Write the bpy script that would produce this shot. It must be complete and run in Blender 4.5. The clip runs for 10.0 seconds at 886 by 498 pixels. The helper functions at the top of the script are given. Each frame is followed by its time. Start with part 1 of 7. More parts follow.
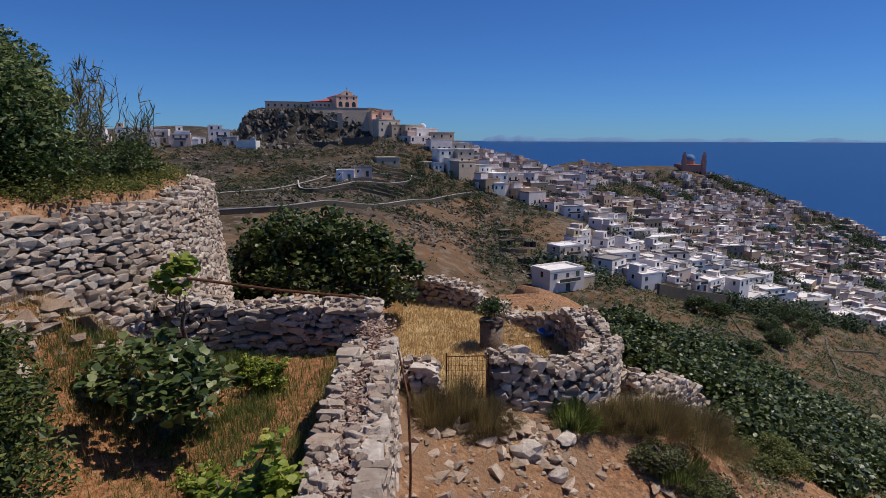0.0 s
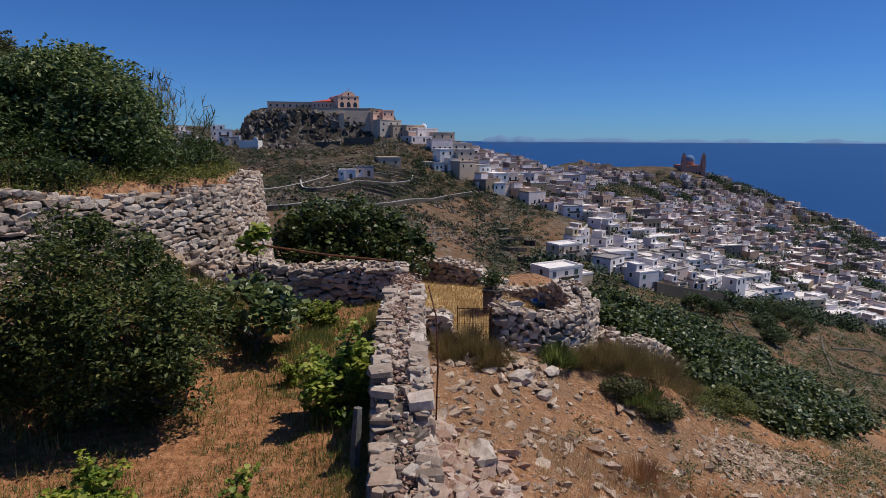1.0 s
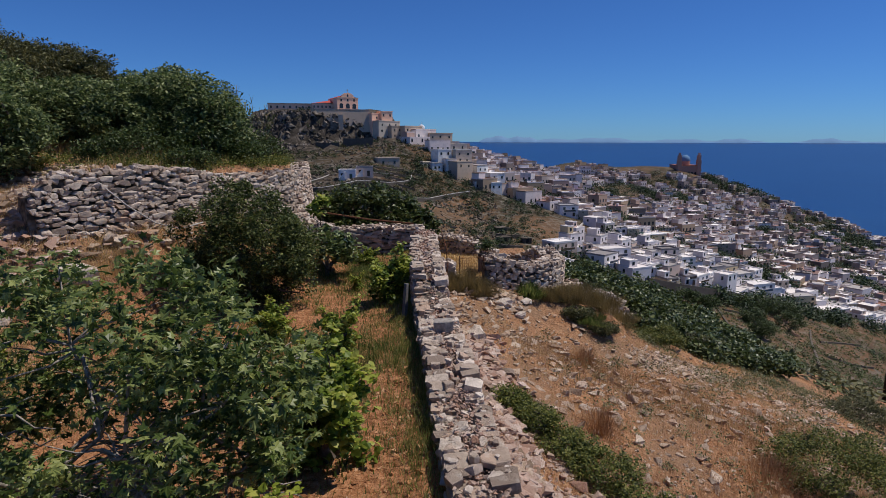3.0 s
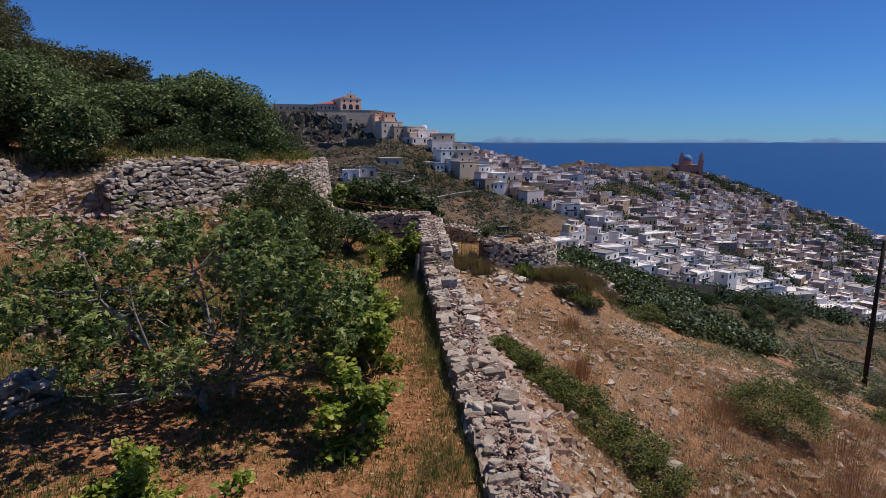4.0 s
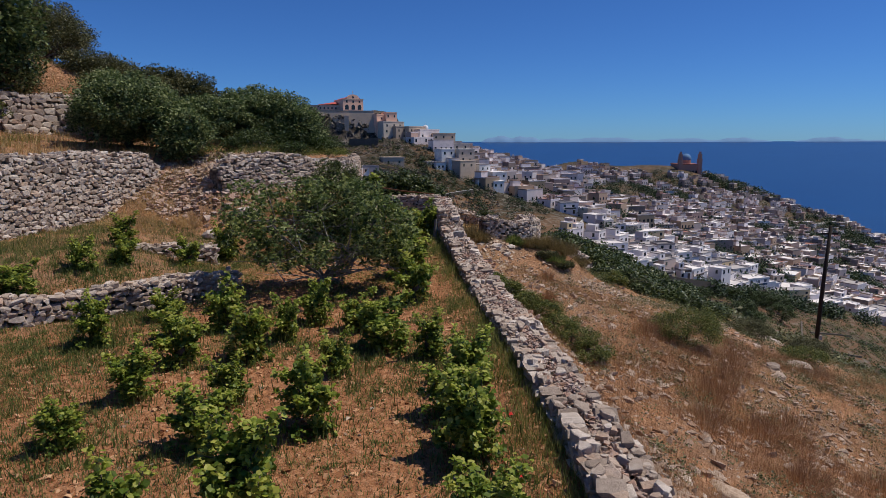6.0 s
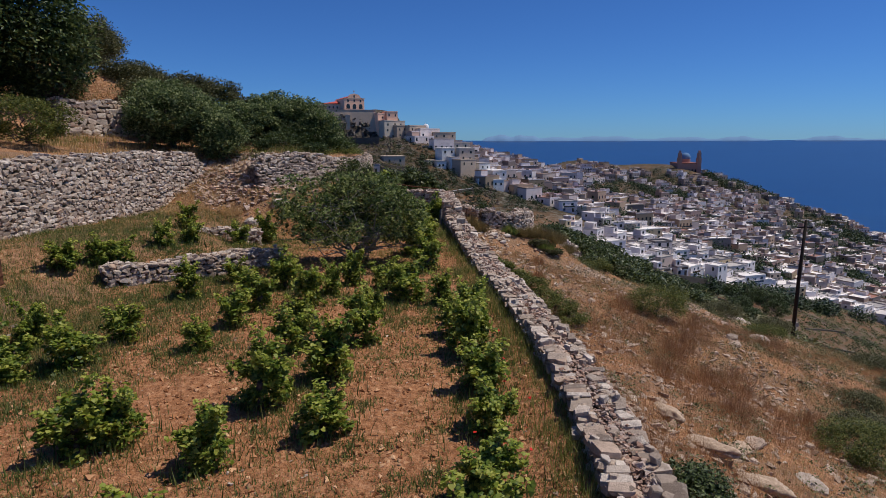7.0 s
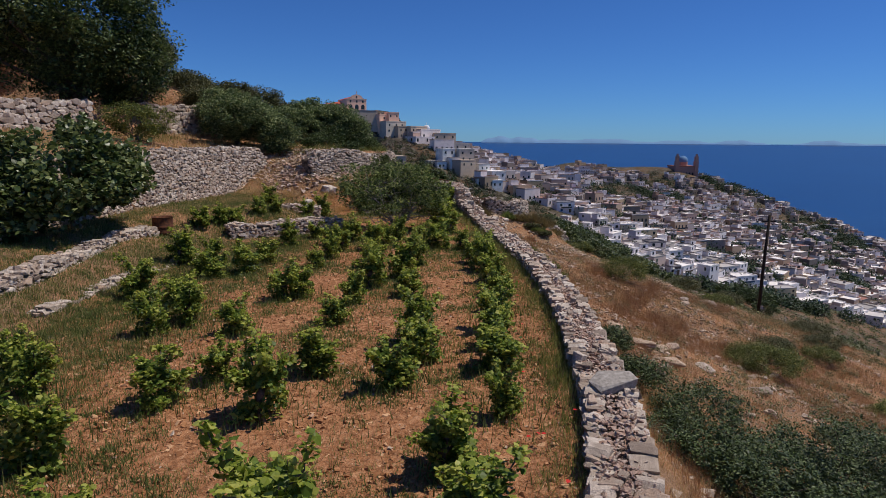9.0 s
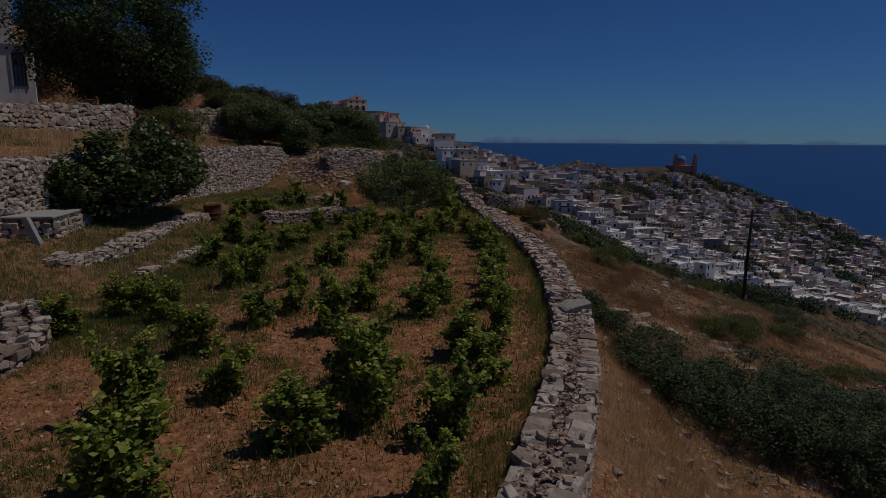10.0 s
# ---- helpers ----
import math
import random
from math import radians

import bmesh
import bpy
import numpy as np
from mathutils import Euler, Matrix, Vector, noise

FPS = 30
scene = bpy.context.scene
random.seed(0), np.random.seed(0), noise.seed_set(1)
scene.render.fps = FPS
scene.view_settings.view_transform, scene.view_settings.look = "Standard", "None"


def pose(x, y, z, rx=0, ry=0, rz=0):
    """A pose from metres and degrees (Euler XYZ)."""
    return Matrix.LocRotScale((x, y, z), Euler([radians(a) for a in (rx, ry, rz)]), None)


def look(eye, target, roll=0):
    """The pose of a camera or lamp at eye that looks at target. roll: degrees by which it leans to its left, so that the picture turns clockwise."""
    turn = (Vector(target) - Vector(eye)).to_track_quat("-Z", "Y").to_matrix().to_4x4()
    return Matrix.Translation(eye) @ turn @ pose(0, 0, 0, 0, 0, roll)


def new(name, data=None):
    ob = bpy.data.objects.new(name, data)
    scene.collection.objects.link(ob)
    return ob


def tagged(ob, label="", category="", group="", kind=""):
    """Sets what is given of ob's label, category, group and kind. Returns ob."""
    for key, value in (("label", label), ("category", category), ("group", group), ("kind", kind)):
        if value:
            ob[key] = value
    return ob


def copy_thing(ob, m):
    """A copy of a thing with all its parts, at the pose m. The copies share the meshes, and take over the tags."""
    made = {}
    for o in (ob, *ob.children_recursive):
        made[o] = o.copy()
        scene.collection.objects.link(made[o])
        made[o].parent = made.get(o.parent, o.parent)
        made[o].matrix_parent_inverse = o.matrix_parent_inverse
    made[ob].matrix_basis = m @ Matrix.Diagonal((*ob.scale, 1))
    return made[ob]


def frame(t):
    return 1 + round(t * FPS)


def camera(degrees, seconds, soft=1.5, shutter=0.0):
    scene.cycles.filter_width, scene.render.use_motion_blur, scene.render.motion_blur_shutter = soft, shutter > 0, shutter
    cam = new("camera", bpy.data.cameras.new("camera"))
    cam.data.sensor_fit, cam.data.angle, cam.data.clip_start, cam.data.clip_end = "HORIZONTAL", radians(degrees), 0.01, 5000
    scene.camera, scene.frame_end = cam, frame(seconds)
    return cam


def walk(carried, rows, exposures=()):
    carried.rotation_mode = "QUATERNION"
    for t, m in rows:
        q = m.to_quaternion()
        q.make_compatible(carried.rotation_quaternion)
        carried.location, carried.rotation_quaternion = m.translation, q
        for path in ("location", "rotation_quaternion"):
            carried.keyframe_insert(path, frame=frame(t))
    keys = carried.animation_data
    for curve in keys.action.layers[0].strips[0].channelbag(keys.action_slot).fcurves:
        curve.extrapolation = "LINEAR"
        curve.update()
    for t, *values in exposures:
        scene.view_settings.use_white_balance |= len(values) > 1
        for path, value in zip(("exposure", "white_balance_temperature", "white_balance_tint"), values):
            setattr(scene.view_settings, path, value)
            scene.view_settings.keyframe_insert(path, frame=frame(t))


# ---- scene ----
cam = camera(73.0, 10.0, soft=0.5)
PATH = [
    (0, (1.128, 23.426, 3.809), (1.124, 25.393, 3.45), 0.2),
    (0.5, (1.002, 22.084, 3.806), (0.998, 24.051, 3.447), 0.4),
    (1, (0.889, 20.784, 3.767), (0.885, 22.751, 3.409), 0.3),
    (1.5, (0.813, 19.544, 3.748), (0.811, 21.512, 3.39), 0.3),
    (2, (0.797, 18.371, 3.727), (0.796, 20.339, 3.369), 0.2),
    (2.5, (0.757, 17.09, 3.698), (0.757, 19.058, 3.342), 0.2),
    (2.7, (0.724, 16.589, 3.691), (0.726, 18.557, 3.335), 0.2),
    (3.8, (0.623, 14.281, 3.559), (0.624, 16.249, 3.205), 0.0),
    (4, (0.619, 13.741, 3.539), (0.614, 15.71, 3.185), 0.0),
    (4.5, (0.451, 12.238, 3.51), (0.446, 14.207, 3.158), 0.2),
    (5, (0.395, 10.892, 3.507), (0.389, 12.86, 3.153), 0.1),
    (5.5, (0.391, 9.547, 3.501), (0.382, 11.515, 3.146), -0.0),
    (5.7, (0.376, 8.99, 3.495), (0.368, 10.959, 3.14), -0.1),
    (6.8, (0.195, 5.61, 3.61), (0.19, 7.578, 3.253), -0.1),
    (7, (0.184, 5.001, 3.608), (0.177, 6.969, 3.249), -0.1),
    (7.5, (0.15, 3.511, 3.586), (0.144, 5.479, 3.228), 0.2),
    (8, (0.002, 2.068, 3.574), (-0.003, 4.035, 3.216), 0.3),
    (8.5, (-0.25, 0.598, 3.574), (-0.253, 2.565, 3.216), 0.4),
    (9, (-0.437, -0.912, 3.577), (-0.438, 1.056, 3.221), 0.5),
    (9.5, (-0.569, -2.434, 3.568), (-0.568, -0.466, 3.211), 0.5),
    (10, (-0.674, -4.041, 3.55), (-0.673, -2.073, 3.195), 0.4),
]
walk(cam, [(t, look(eye, target, roll)) for t, eye, target, roll in PATH],
     [(0, 0.0), (9.2, 0.0), (9.5, -0.52), (9.8, -1.2), (10, -1.65)])


# ---- sun and sky ----
SUN_AZ, SUN_EL = 79.0, 62.0   # degrees: azimuth from +y towards +x, and height
sun_dir = Vector((math.sin(radians(SUN_AZ)) * math.cos(radians(SUN_EL)), math.cos(radians(SUN_AZ)) * math.cos(radians(SUN_EL)), math.sin(radians(SUN_EL))))
world = bpy.data.worlds.new("sky")
scene.world = world
world.use_nodes = True
wn = world.node_tree.nodes
sky = wn.new("ShaderNodeTexSky")
sky.sky_type, sky.sun_disc = "NISHITA", False
sky.sun_elevation, sky.sun_rotation = radians(SUN_EL), radians(SUN_AZ)
sky.altitude, sky.air_density, sky.dust_density, sky.ozone_density = 200, 0.8, 0.1, 3.0
tint = wn.new("ShaderNodeVectorMath")
tint.operation = "MULTIPLY"
tint.inputs[1].default_value = (0.43, 0.855, 1.54)
world.node_tree.links.new(sky.outputs["Color"], tint.inputs[0])
world.node_tree.links.new(tint.outputs[0], wn["Background"].inputs["Color"])
wn["Background"].inputs["Strength"].default_value = 0.056
sun = new("sun", bpy.data.lights.new("sun", "SUN"))
sun.data.energy, sun.data.angle, sun.data.color = 3.7, radians(0.53), (1.0, 0.93, 0.82)
sun.matrix_world = look((0, 0, 300), Vector((0, 0, 300)) - sun_dir)

# ---- materials ----
class Mat:
    """A node material with a Principled surface, and short ways to wire it."""
    def __init__(self, name, rough=0.85, spec=0.3, metal=0.0):
        self.m = bpy.data.materials.new(name)
        self.m.use_nodes = True
        self.t = self.m.node_tree
        self.b = self.t.nodes["Principled BSDF"]
        self.b.inputs["Roughness"].default_value = rough
        self.b.inputs["Specular IOR Level"].default_value = spec
        self.b.inputs["Metallic"].default_value = metal
        self.geo = self.n("ShaderNodeNewGeometry")
        self.tc = self.n("ShaderNodeTexCoord")
        self.oi = self.n("ShaderNodeObjectInfo")

    def n(self, kind):
        return self.t.nodes.new(kind)

    def link(self, a, b):
        self.t.links.new(a, b)

    def noise(self, scale, detail=4, world=True, rough=0.6, vec=None, out="Fac"):
        q = self.n("ShaderNodeTexNoise")
        q.inputs["Scale"].default_value, q.inputs["Detail"].default_value, q.inputs["Roughness"].default_value = scale, detail, rough
        self.link(vec or (self.geo.outputs["Position"] if world else self.tc.outputs["Object"]), q.inputs["Vector"])
        return q.outputs[out]

    def vor(self, scale, out="Distance"):
        q = self.n("ShaderNodeTexVoronoi")
        q.inputs["Scale"].default_value = scale
        self.link(self.geo.outputs["Position"], q.inputs["Vector"])
        return q.outputs[out]

    def ramp(self, fac, *stops):
        q = self.n("ShaderNodeValToRGB")
        e = q.color_ramp.elements
        while len(e) < len(stops):
            e.new(0.5)
        for el, (p, c) in zip(e, stops):
            el.position, el.color = p, (*c, 1) if len(c) == 3 else c
        self.link(fac, q.inputs["Fac"])
        return q.outputs["Color"]

    def mix(self, fac, a, b, mode="MIX"):
        q = self.n("ShaderNodeMix")
        q.data_type, q.blend_type = "RGBA", mode
        for sock, v in ((q.inputs[0], fac), (q.inputs[6], a), (q.inputs[7], b)):
            if isinstance(v, (int, float)):
                sock.default_value = v
            elif isinstance(v, tuple):
                sock.default_value = (*v, 1)
            else:
                self.link(v, sock)
        return q.outputs[2]

    def math(self, op, a, b=0.0, clamp=False):
        q = self.n("ShaderNodeMath")
        q.operation, q.use_clamp = op, clamp
        for sock, v in zip(q.inputs, (a, b)):
            if isinstance(v, (int, float)):
                sock.default_value = v
            else:
                self.link(v, sock)
        return q.outputs[0]

    def color(self, c):
        if isinstance(c, tuple):
            self.b.inputs["Base Color"].default_value = (*c, 1)
        else:
            self.link(c, self.b.inputs["Base Color"])
        return self

    def bump(self, height, strength=0.5, dist=0.02):
        q = self.n("ShaderNodeBump")
        q.inputs["Strength"].default_value, q.inputs["Distance"].default_value = strength, dist
        self.link(height, q.inputs["Height"])
        self.link(q.outputs["Normal"], self.b.inputs["Normal"])
        return self

    def island(self):
        return self.geo.outputs["Random Per Island"]

    def translucent(self, amount, c):
        tr, mx = self.n("ShaderNodeBsdfTranslucent"), self.n("ShaderNodeMixShader")
        self.link(c, tr.inputs["Color"])
        mx.inputs[0].default_value = amount
        self.link(self.b.outputs[0], mx.inputs[1])
        self.link(tr.outputs[0], mx.inputs[2])
        self.link(mx.outputs[0], self.t.nodes["Material Output"].inputs["Surface"])
        return self


def stone_mat(name, dark, mid, light, warm, joined=False):
    k = Mat(name, 0.9, 0.2)
    r = k.island() if joined else k.oi.outputs["Random"]
    base = k.ramp(r, (0.0, dark), (0.3, mid), (0.55, light), (0.75, mid), (0.9, warm), (1.0, light))
    grain = k.noise(14, 6)
    c = k.mix(k.ramp(grain, (0.35, (0, 0, 0)), (0.7, (1, 1, 1))), k.mix(0.45, base, dark), base)
    lichen = k.ramp(k.noise(5, 3), (0.56, (0, 0, 0)), (0.66, (1, 1, 1)))
    c = k.mix(k.math("MULTIPLY", lichen, 0.4), c, (0.56, 0.50, 0.44))
    stain = k.ramp(k.noise(3.2, 5, rough=0.7), (0.38, (1, 1, 1)), (0.52, (0, 0, 0)))
    c = k.mix(k.math("MULTIPLY", stain, 0.4), c, dark)
    k.color(c).bump(k.noise(26, 8, rough=0.75), 0.9, 0.024)
    return k.m


STONE = dict(dark=(0.235, 0.178, 0.14), mid=(0.52, 0.415, 0.335), light=(0.81, 0.70, 0.605), warm=(0.56, 0.39, 0.285))
M_stone = stone_mat("limestone", **STONE)
M_stone_mass = stone_mat("limestone_rubble", **STONE, joined=True)


def core_mat():
    k = Mat("wall_core_rubble", 0.95, 0.1)
    c = k.ramp(k.vor(9), (0.0, (0.27, 0.225, 0.185)), (0.5, (0.15, 0.12, 0.097)), (0.8, (0.07, 0.056, 0.045)))
    return k.color(c).bump(k.vor(9), 0.9, 0.05).m


M_core = core_mat()
M_chip = stone_mat("pinkish_chips", dark=(0.30, 0.17, 0.12), mid=(0.47, 0.345, 0.28), light=(0.66, 0.54, 0.47), warm=(0.52, 0.32, 0.23), joined=True)
M_slope_stone = stone_mat("brown_limestone", dark=(0.22, 0.15, 0.105), mid=(0.46, 0.33, 0.235), light=(0.74, 0.60, 0.48), warm=(0.50, 0.30, 0.19), joined=True)


def leaf_mat(name, dark, mid, light, trans=0.25, rough=0.5, spec=0.4):
    k = Mat(name, rough, spec)
    c = k.ramp(k.island(), (0.0, dark), (0.5, mid), (1.0, light))
    c = k.mix(k.math("MULTIPLY", k.noise(1.6, 2), 0.6), c, k.mix(0.5, c, dark))
    return k.color(c).translucent(trans, c).m


M_vine_leaf = leaf_mat("vine_leaf", (0.055, 0.10, 0.014), (0.20, 0.28, 0.036), (0.58, 0.58, 0.12), 0.45)
M_vine_tip = leaf_mat("vine_shoot_leaf", (0.14, 0.20, 0.02), (0.34, 0.40, 0.05), (0.68, 0.66, 0.16), 0.5)
M_fig_leaf = leaf_mat("fig_leaf", (0.035, 0.06, 0.013), (0.14, 0.20, 0.045), (0.52, 0.56, 0.2), 0.45, 0.42, 0.5)
M_shrub_leaf = leaf_mat("shrub_leaf", (0.022, 0.04, 0.011), (0.05, 0.08, 0.02), (0.13, 0.17, 0.042), 0.25)
M_bush_leaf = leaf_mat("bush_leaf", (0.04, 0.06, 0.012), (0.125, 0.15, 0.028), (0.34, 0.33, 0.08), 0.4)
M_evergreen = leaf_mat("evergreen_leaf", (0.024, 0.04, 0.01), (0.07, 0.095, 0.022), (0.24, 0.26, 0.07), 0.32)
M_ivy_leaf = leaf_mat("ivy_leaf", (0.02, 0.038, 0.011), (0.05, 0.08, 0.021), (0.16, 0.20, 0.06), 0.2)
M_tree_leaf = leaf_mat("tree_leaf", (0.03, 0.055, 0.017), (0.115, 0.165, 0.052), (0.46, 0.50, 0.22), 0.38)
M_carob_leaf = leaf_mat("carob_leaf", (0.018, 0.038, 0.011), (0.062, 0.10, 0.026), (0.25, 0.30, 0.10), 0.3)
M_dark_leaf = leaf_mat("dark_tree_leaf", (0.012, 0.026, 0.009), (0.03, 0.055, 0.016), (0.075, 0.11, 0.03), 0.18)
M_herb_leaf = leaf_mat("herb_leaf", (0.07, 0.085, 0.03), (0.14, 0.16, 0.06), (0.25, 0.25, 0.10), 0.3)
M_thicket_leaf = leaf_mat("thicket_leaf", (0.024, 0.038, 0.009), (0.058, 0.086, 0.019), (0.19, 0.215, 0.065), 0.26, 0.42, 0.45)
M_figbush_leaf = leaf_mat("fig_bush_leaf", (0.03, 0.048, 0.012), (0.088, 0.13, 0.032), (0.32, 0.35, 0.13), 0.3, 0.4, 0.5)
M_scrub_leaf = leaf_mat("scrub_leaf", (0.045, 0.05, 0.018), (0.10, 0.105, 0.036), (0.23, 0.21, 0.08), 0.25)
M_weed = leaf_mat("green_weed", (0.12, 0.14, 0.03), (0.22, 0.24, 0.06), (0.46, 0.40, 0.16), 0.45)
M_grass = leaf_mat("green_grass", (0.055, 0.09, 0.022), (0.13, 0.18, 0.045), (0.38, 0.38, 0.13), 0.5)
M_straw = leaf_mat("dry_grass", (0.40, 0.24, 0.10), (0.60, 0.41, 0.19), (0.78, 0.61, 0.34), 0.4, 0.8, 0.2)
M_brown_brush = leaf_mat("brown_brush", (0.25, 0.115, 0.05), (0.42, 0.22, 0.105), (0.66, 0.45, 0.26), 0.25, 0.8, 0.2)
M_broom = leaf_mat("olive_broom", (0.13, 0.10, 0.04), (0.25, 0.19, 0.08), (0.42, 0.32, 0.16), 0.3, 0.8, 0.2)
M_poppy = Mat("poppy_petal", 0.6).color((0.55, 0.02, 0.01)).m


def bark_mat(name, a, b):
    k = Mat(name, 0.9, 0.15)
    return k.color(k.ramp(k.noise(20, 5), (0.3, a), (0.7, b))).bump(k.noise(40, 4), 0.6, 0.01).m


M_bark = bark_mat("brown_bark", (0.06, 0.045, 0.035), (0.16, 0.125, 0.10))
M_pale_bark = bark_mat("pale_fig_bark", (0.17, 0.15, 0.13), (0.40, 0.36, 0.32))
M_grey_bark = bark_mat("grey_fig_bark", (0.10, 0.09, 0.08), (0.24, 0.22, 0.195))


def ground_mat():
    k = Mat("earth", 0.95, 0.1)
    at = k.n("ShaderNodeAttribute")
    at.attribute_name = "zone"
    sep = k.n("ShaderNodeSeparateColor")
    k.link(at.outputs["Color"], sep.inputs[0])
    n1, n2, n3 = k.noise(0.7, 5), k.noise(9, 6), k.noise(45, 5)
    clod = k.vor(13)
    soil = k.ramp(n2, (0.30, (0.165, 0.067, 0.030)), (0.5, (0.335, 0.146, 0.067)), (0.70, (0.50, 0.255, 0.135)))
    soil = k.mix(k.ramp(n3, (0.5, (0, 0, 0)), (0.75, (0.6, 0.6, 0.6))), soil, (0.58, 0.36, 0.21))
    dry = k.ramp(n2, (0.3, (0.165, 0.078, 0.040)), (0.5, (0.355, 0.175, 0.088)), (0.7, (0.56, 0.345, 0.205)))
    dry = k.mix(k.ramp(n1, (0.42, (0, 0, 0)), (0.62, (1, 1, 1))), dry, k.ramp(n3, (0.3, (0.165, 0.095, 0.057)), (0.7, (0.38, 0.23, 0.14))))
    straw = k.ramp(n3, (0.3, (0.40, 0.26, 0.12)), (0.7, (0.68, 0.51, 0.27)))
    s1, s2 = k.noise(0.05, 6), k.noise(0.35, 6)
    scrub = k.ramp(s1, (0.36, (0.038, 0.032, 0.02)), (0.48, (0.08, 0.058, 0.036)), (0.62, (0.135, 0.075, 0.039)))
    scrub = k.mix(k.ramp(s2, (0.5, (0, 0, 0)), (0.62, (1, 1, 1))), scrub, k.mix(k.noise(1.2, 4), (0.05, 0.05, 0.03), (0.26, 0.23, 0.20)))
    rock = k.ramp(k.noise(0.3, 8, rough=0.7), (0.40, (0.03, 0.026, 0.022)), (0.56, (0.085, 0.07, 0.058)), (0.72, (0.24, 0.21, 0.185)))
    c = k.mix(sep.outputs[0], dry, soil)
    c = k.mix(sep.outputs[1], c, straw)
    c = k.mix(sep.outputs[2], c, scrub)
    c = k.mix(at.outputs["Alpha"], c, rock)
    h = k.math("ADD", k.math("MULTIPLY", clod, 0.6), k.math("ADD", n2, k.math("MULTIPLY", n3, 0.4)))
    return k.color(c).bump(h, 0.9, 0.06).m


M_ground = ground_mat()


def clod_mat():
    k = Mat("soil_clod", 0.95, 0.1)
    c = k.ramp(k.island(), (0.0, (0.20, 0.085, 0.038)), (0.55, (0.40, 0.19, 0.09)), (1.0, (0.62, 0.38, 0.22)))
    return k.color(c).bump(k.noise(60, 4), 0.5, 0.01).m


M_ground_clod = clod_mat()


def sea_mat():
    k = Mat("sea_water", 0.28, 0.25)
    c = k.ramp(k.noise(0.004, 4), (0.35, (0.003, 0.026, 0.105)), (0.7, (0.005, 0.037, 0.132)))
    return k.color(c).bump(k.noise(0.15, 5), 0.35, 0.6).m


M_sea = sea_mat()


def plaster_mat(name, stops, dirt=0.35, joined=False):
    k = Mat(name, 0.85, 0.2)
    r = k.island() if joined else k.oi.outputs["Random"]
    c = k.ramp(r, *stops)
    d = k.ramp(k.noise(0.6, 6), (0.45, (0, 0, 0)), (0.75, (1, 1, 1)))
    c = k.mix(k.math("MULTIPLY", d, dirt), c, (0.30, 0.27, 0.24))
    return k.color(c).bump(k.noise(6, 4), 0.3, 0.02).m


M_plaster = plaster_mat("town_plaster", [(0.0, (0.90, 0.82, 0.80)), (0.62, (0.84, 0.765, 0.745)), (0.72, (0.60, 0.50, 0.43)), (0.82, (0.74, 0.55, 0.46)), (0.9, (0.66, 0.50, 0.30)), (1.0, (0.40, 0.345, 0.315))], 0.2)
M_far_plaster = plaster_mat("old_town_plaster", [(0.0, (0.74, 0.70, 0.64)), (0.5, (0.58, 0.51, 0.43)), (1.0, (0.62, 0.52, 0.42))])
# Mixed plaster tones; extra dark ones paint in the shade on the walls.
FAR_SHADED_TONES = [(0.0, (0.90, 0.82, 0.80)), (0.34, (0.74, 0.63, 0.60)), (0.46, (0.28, 0.225, 0.20)), (0.70, (0.52, 0.35, 0.29)), (0.84, (0.46, 0.33, 0.20)), (1.0, (0.17, 0.145, 0.14))]
M_far_mass = plaster_mat("far_town_plaster_shaded", FAR_SHADED_TONES, 0.35, True)
# Mixed roof tones, with more white to paint in the sunlit tops.
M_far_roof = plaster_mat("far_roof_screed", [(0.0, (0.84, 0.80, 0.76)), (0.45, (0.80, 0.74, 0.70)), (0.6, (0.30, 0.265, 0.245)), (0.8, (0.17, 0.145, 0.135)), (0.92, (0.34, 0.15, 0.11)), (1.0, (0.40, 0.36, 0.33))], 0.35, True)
M_roof = plaster_mat("flat_roof_screed", [(0.0, (0.88, 0.83, 0.80)), (0.6, (0.80, 0.74, 0.71)), (0.75, (0.42, 0.385, 0.37)), (1.0, (0.24, 0.215, 0.21))])
M_tile_roof = plaster_mat("clay_roof", [(0.0, (0.46, 0.13, 0.08)), (1.0, (0.36, 0.14, 0.09))])
M_ochre = plaster_mat("church_ochre_plaster", [(0.0, (0.88, 0.55, 0.40)), (1.0, (0.86, 0.54, 0.40))], 0.15)
M_pale_stone = plaster_mat("castle_masonry", [(0.0, (0.46, 0.36, 0.28)), (1.0, (0.56, 0.44, 0.34))], 0.4)
M_church_wall = plaster_mat("weathered_red_church_plaster", [(0.0, (0.44, 0.24, 0.19)), (1.0, (0.46, 0.26, 0.20))], 0.25)
M_red_roof = plaster_mat("red_church_roof", [(0.0, (0.50, 0.09, 0.07)), (1.0, (0.50, 0.09, 0.07))])
M_blue_dome = plaster_mat("blue_dome_lead", [(0.0, (0.12, 0.24, 0.42)), (1.0, (0.12, 0.24, 0.42))])
M_white_dome = plaster_mat("white_dome_plaster", [(0.0, (0.70, 0.74, 0.80)), (1.0, (0.70, 0.74, 0.80))])
M_whitewash = plaster_mat("whitewash", [(0.0, (0.80, 0.79, 0.77)), (1.0, (0.72, 0.71, 0.69))])
M_old_white = plaster_mat("weathered_white_plaster", [(0.0, (0.70, 0.66, 0.62)), (1.0, (0.70, 0.66, 0.62))], 0.5)
M_coping = plaster_mat("worn_coping", [(0.0, (0.44, 0.41, 0.375)), (1.0, (0.50, 0.465, 0.43))], 0.4)
M_concrete = plaster_mat("grey_concrete", [(0.0, (0.36, 0.34, 0.32)), (1.0, (0.42, 0.40, 0.37))], 0.5)
M_window = Mat("dark_window_glass", 0.12, 0.5).color((0.02, 0.025, 0.03)).m
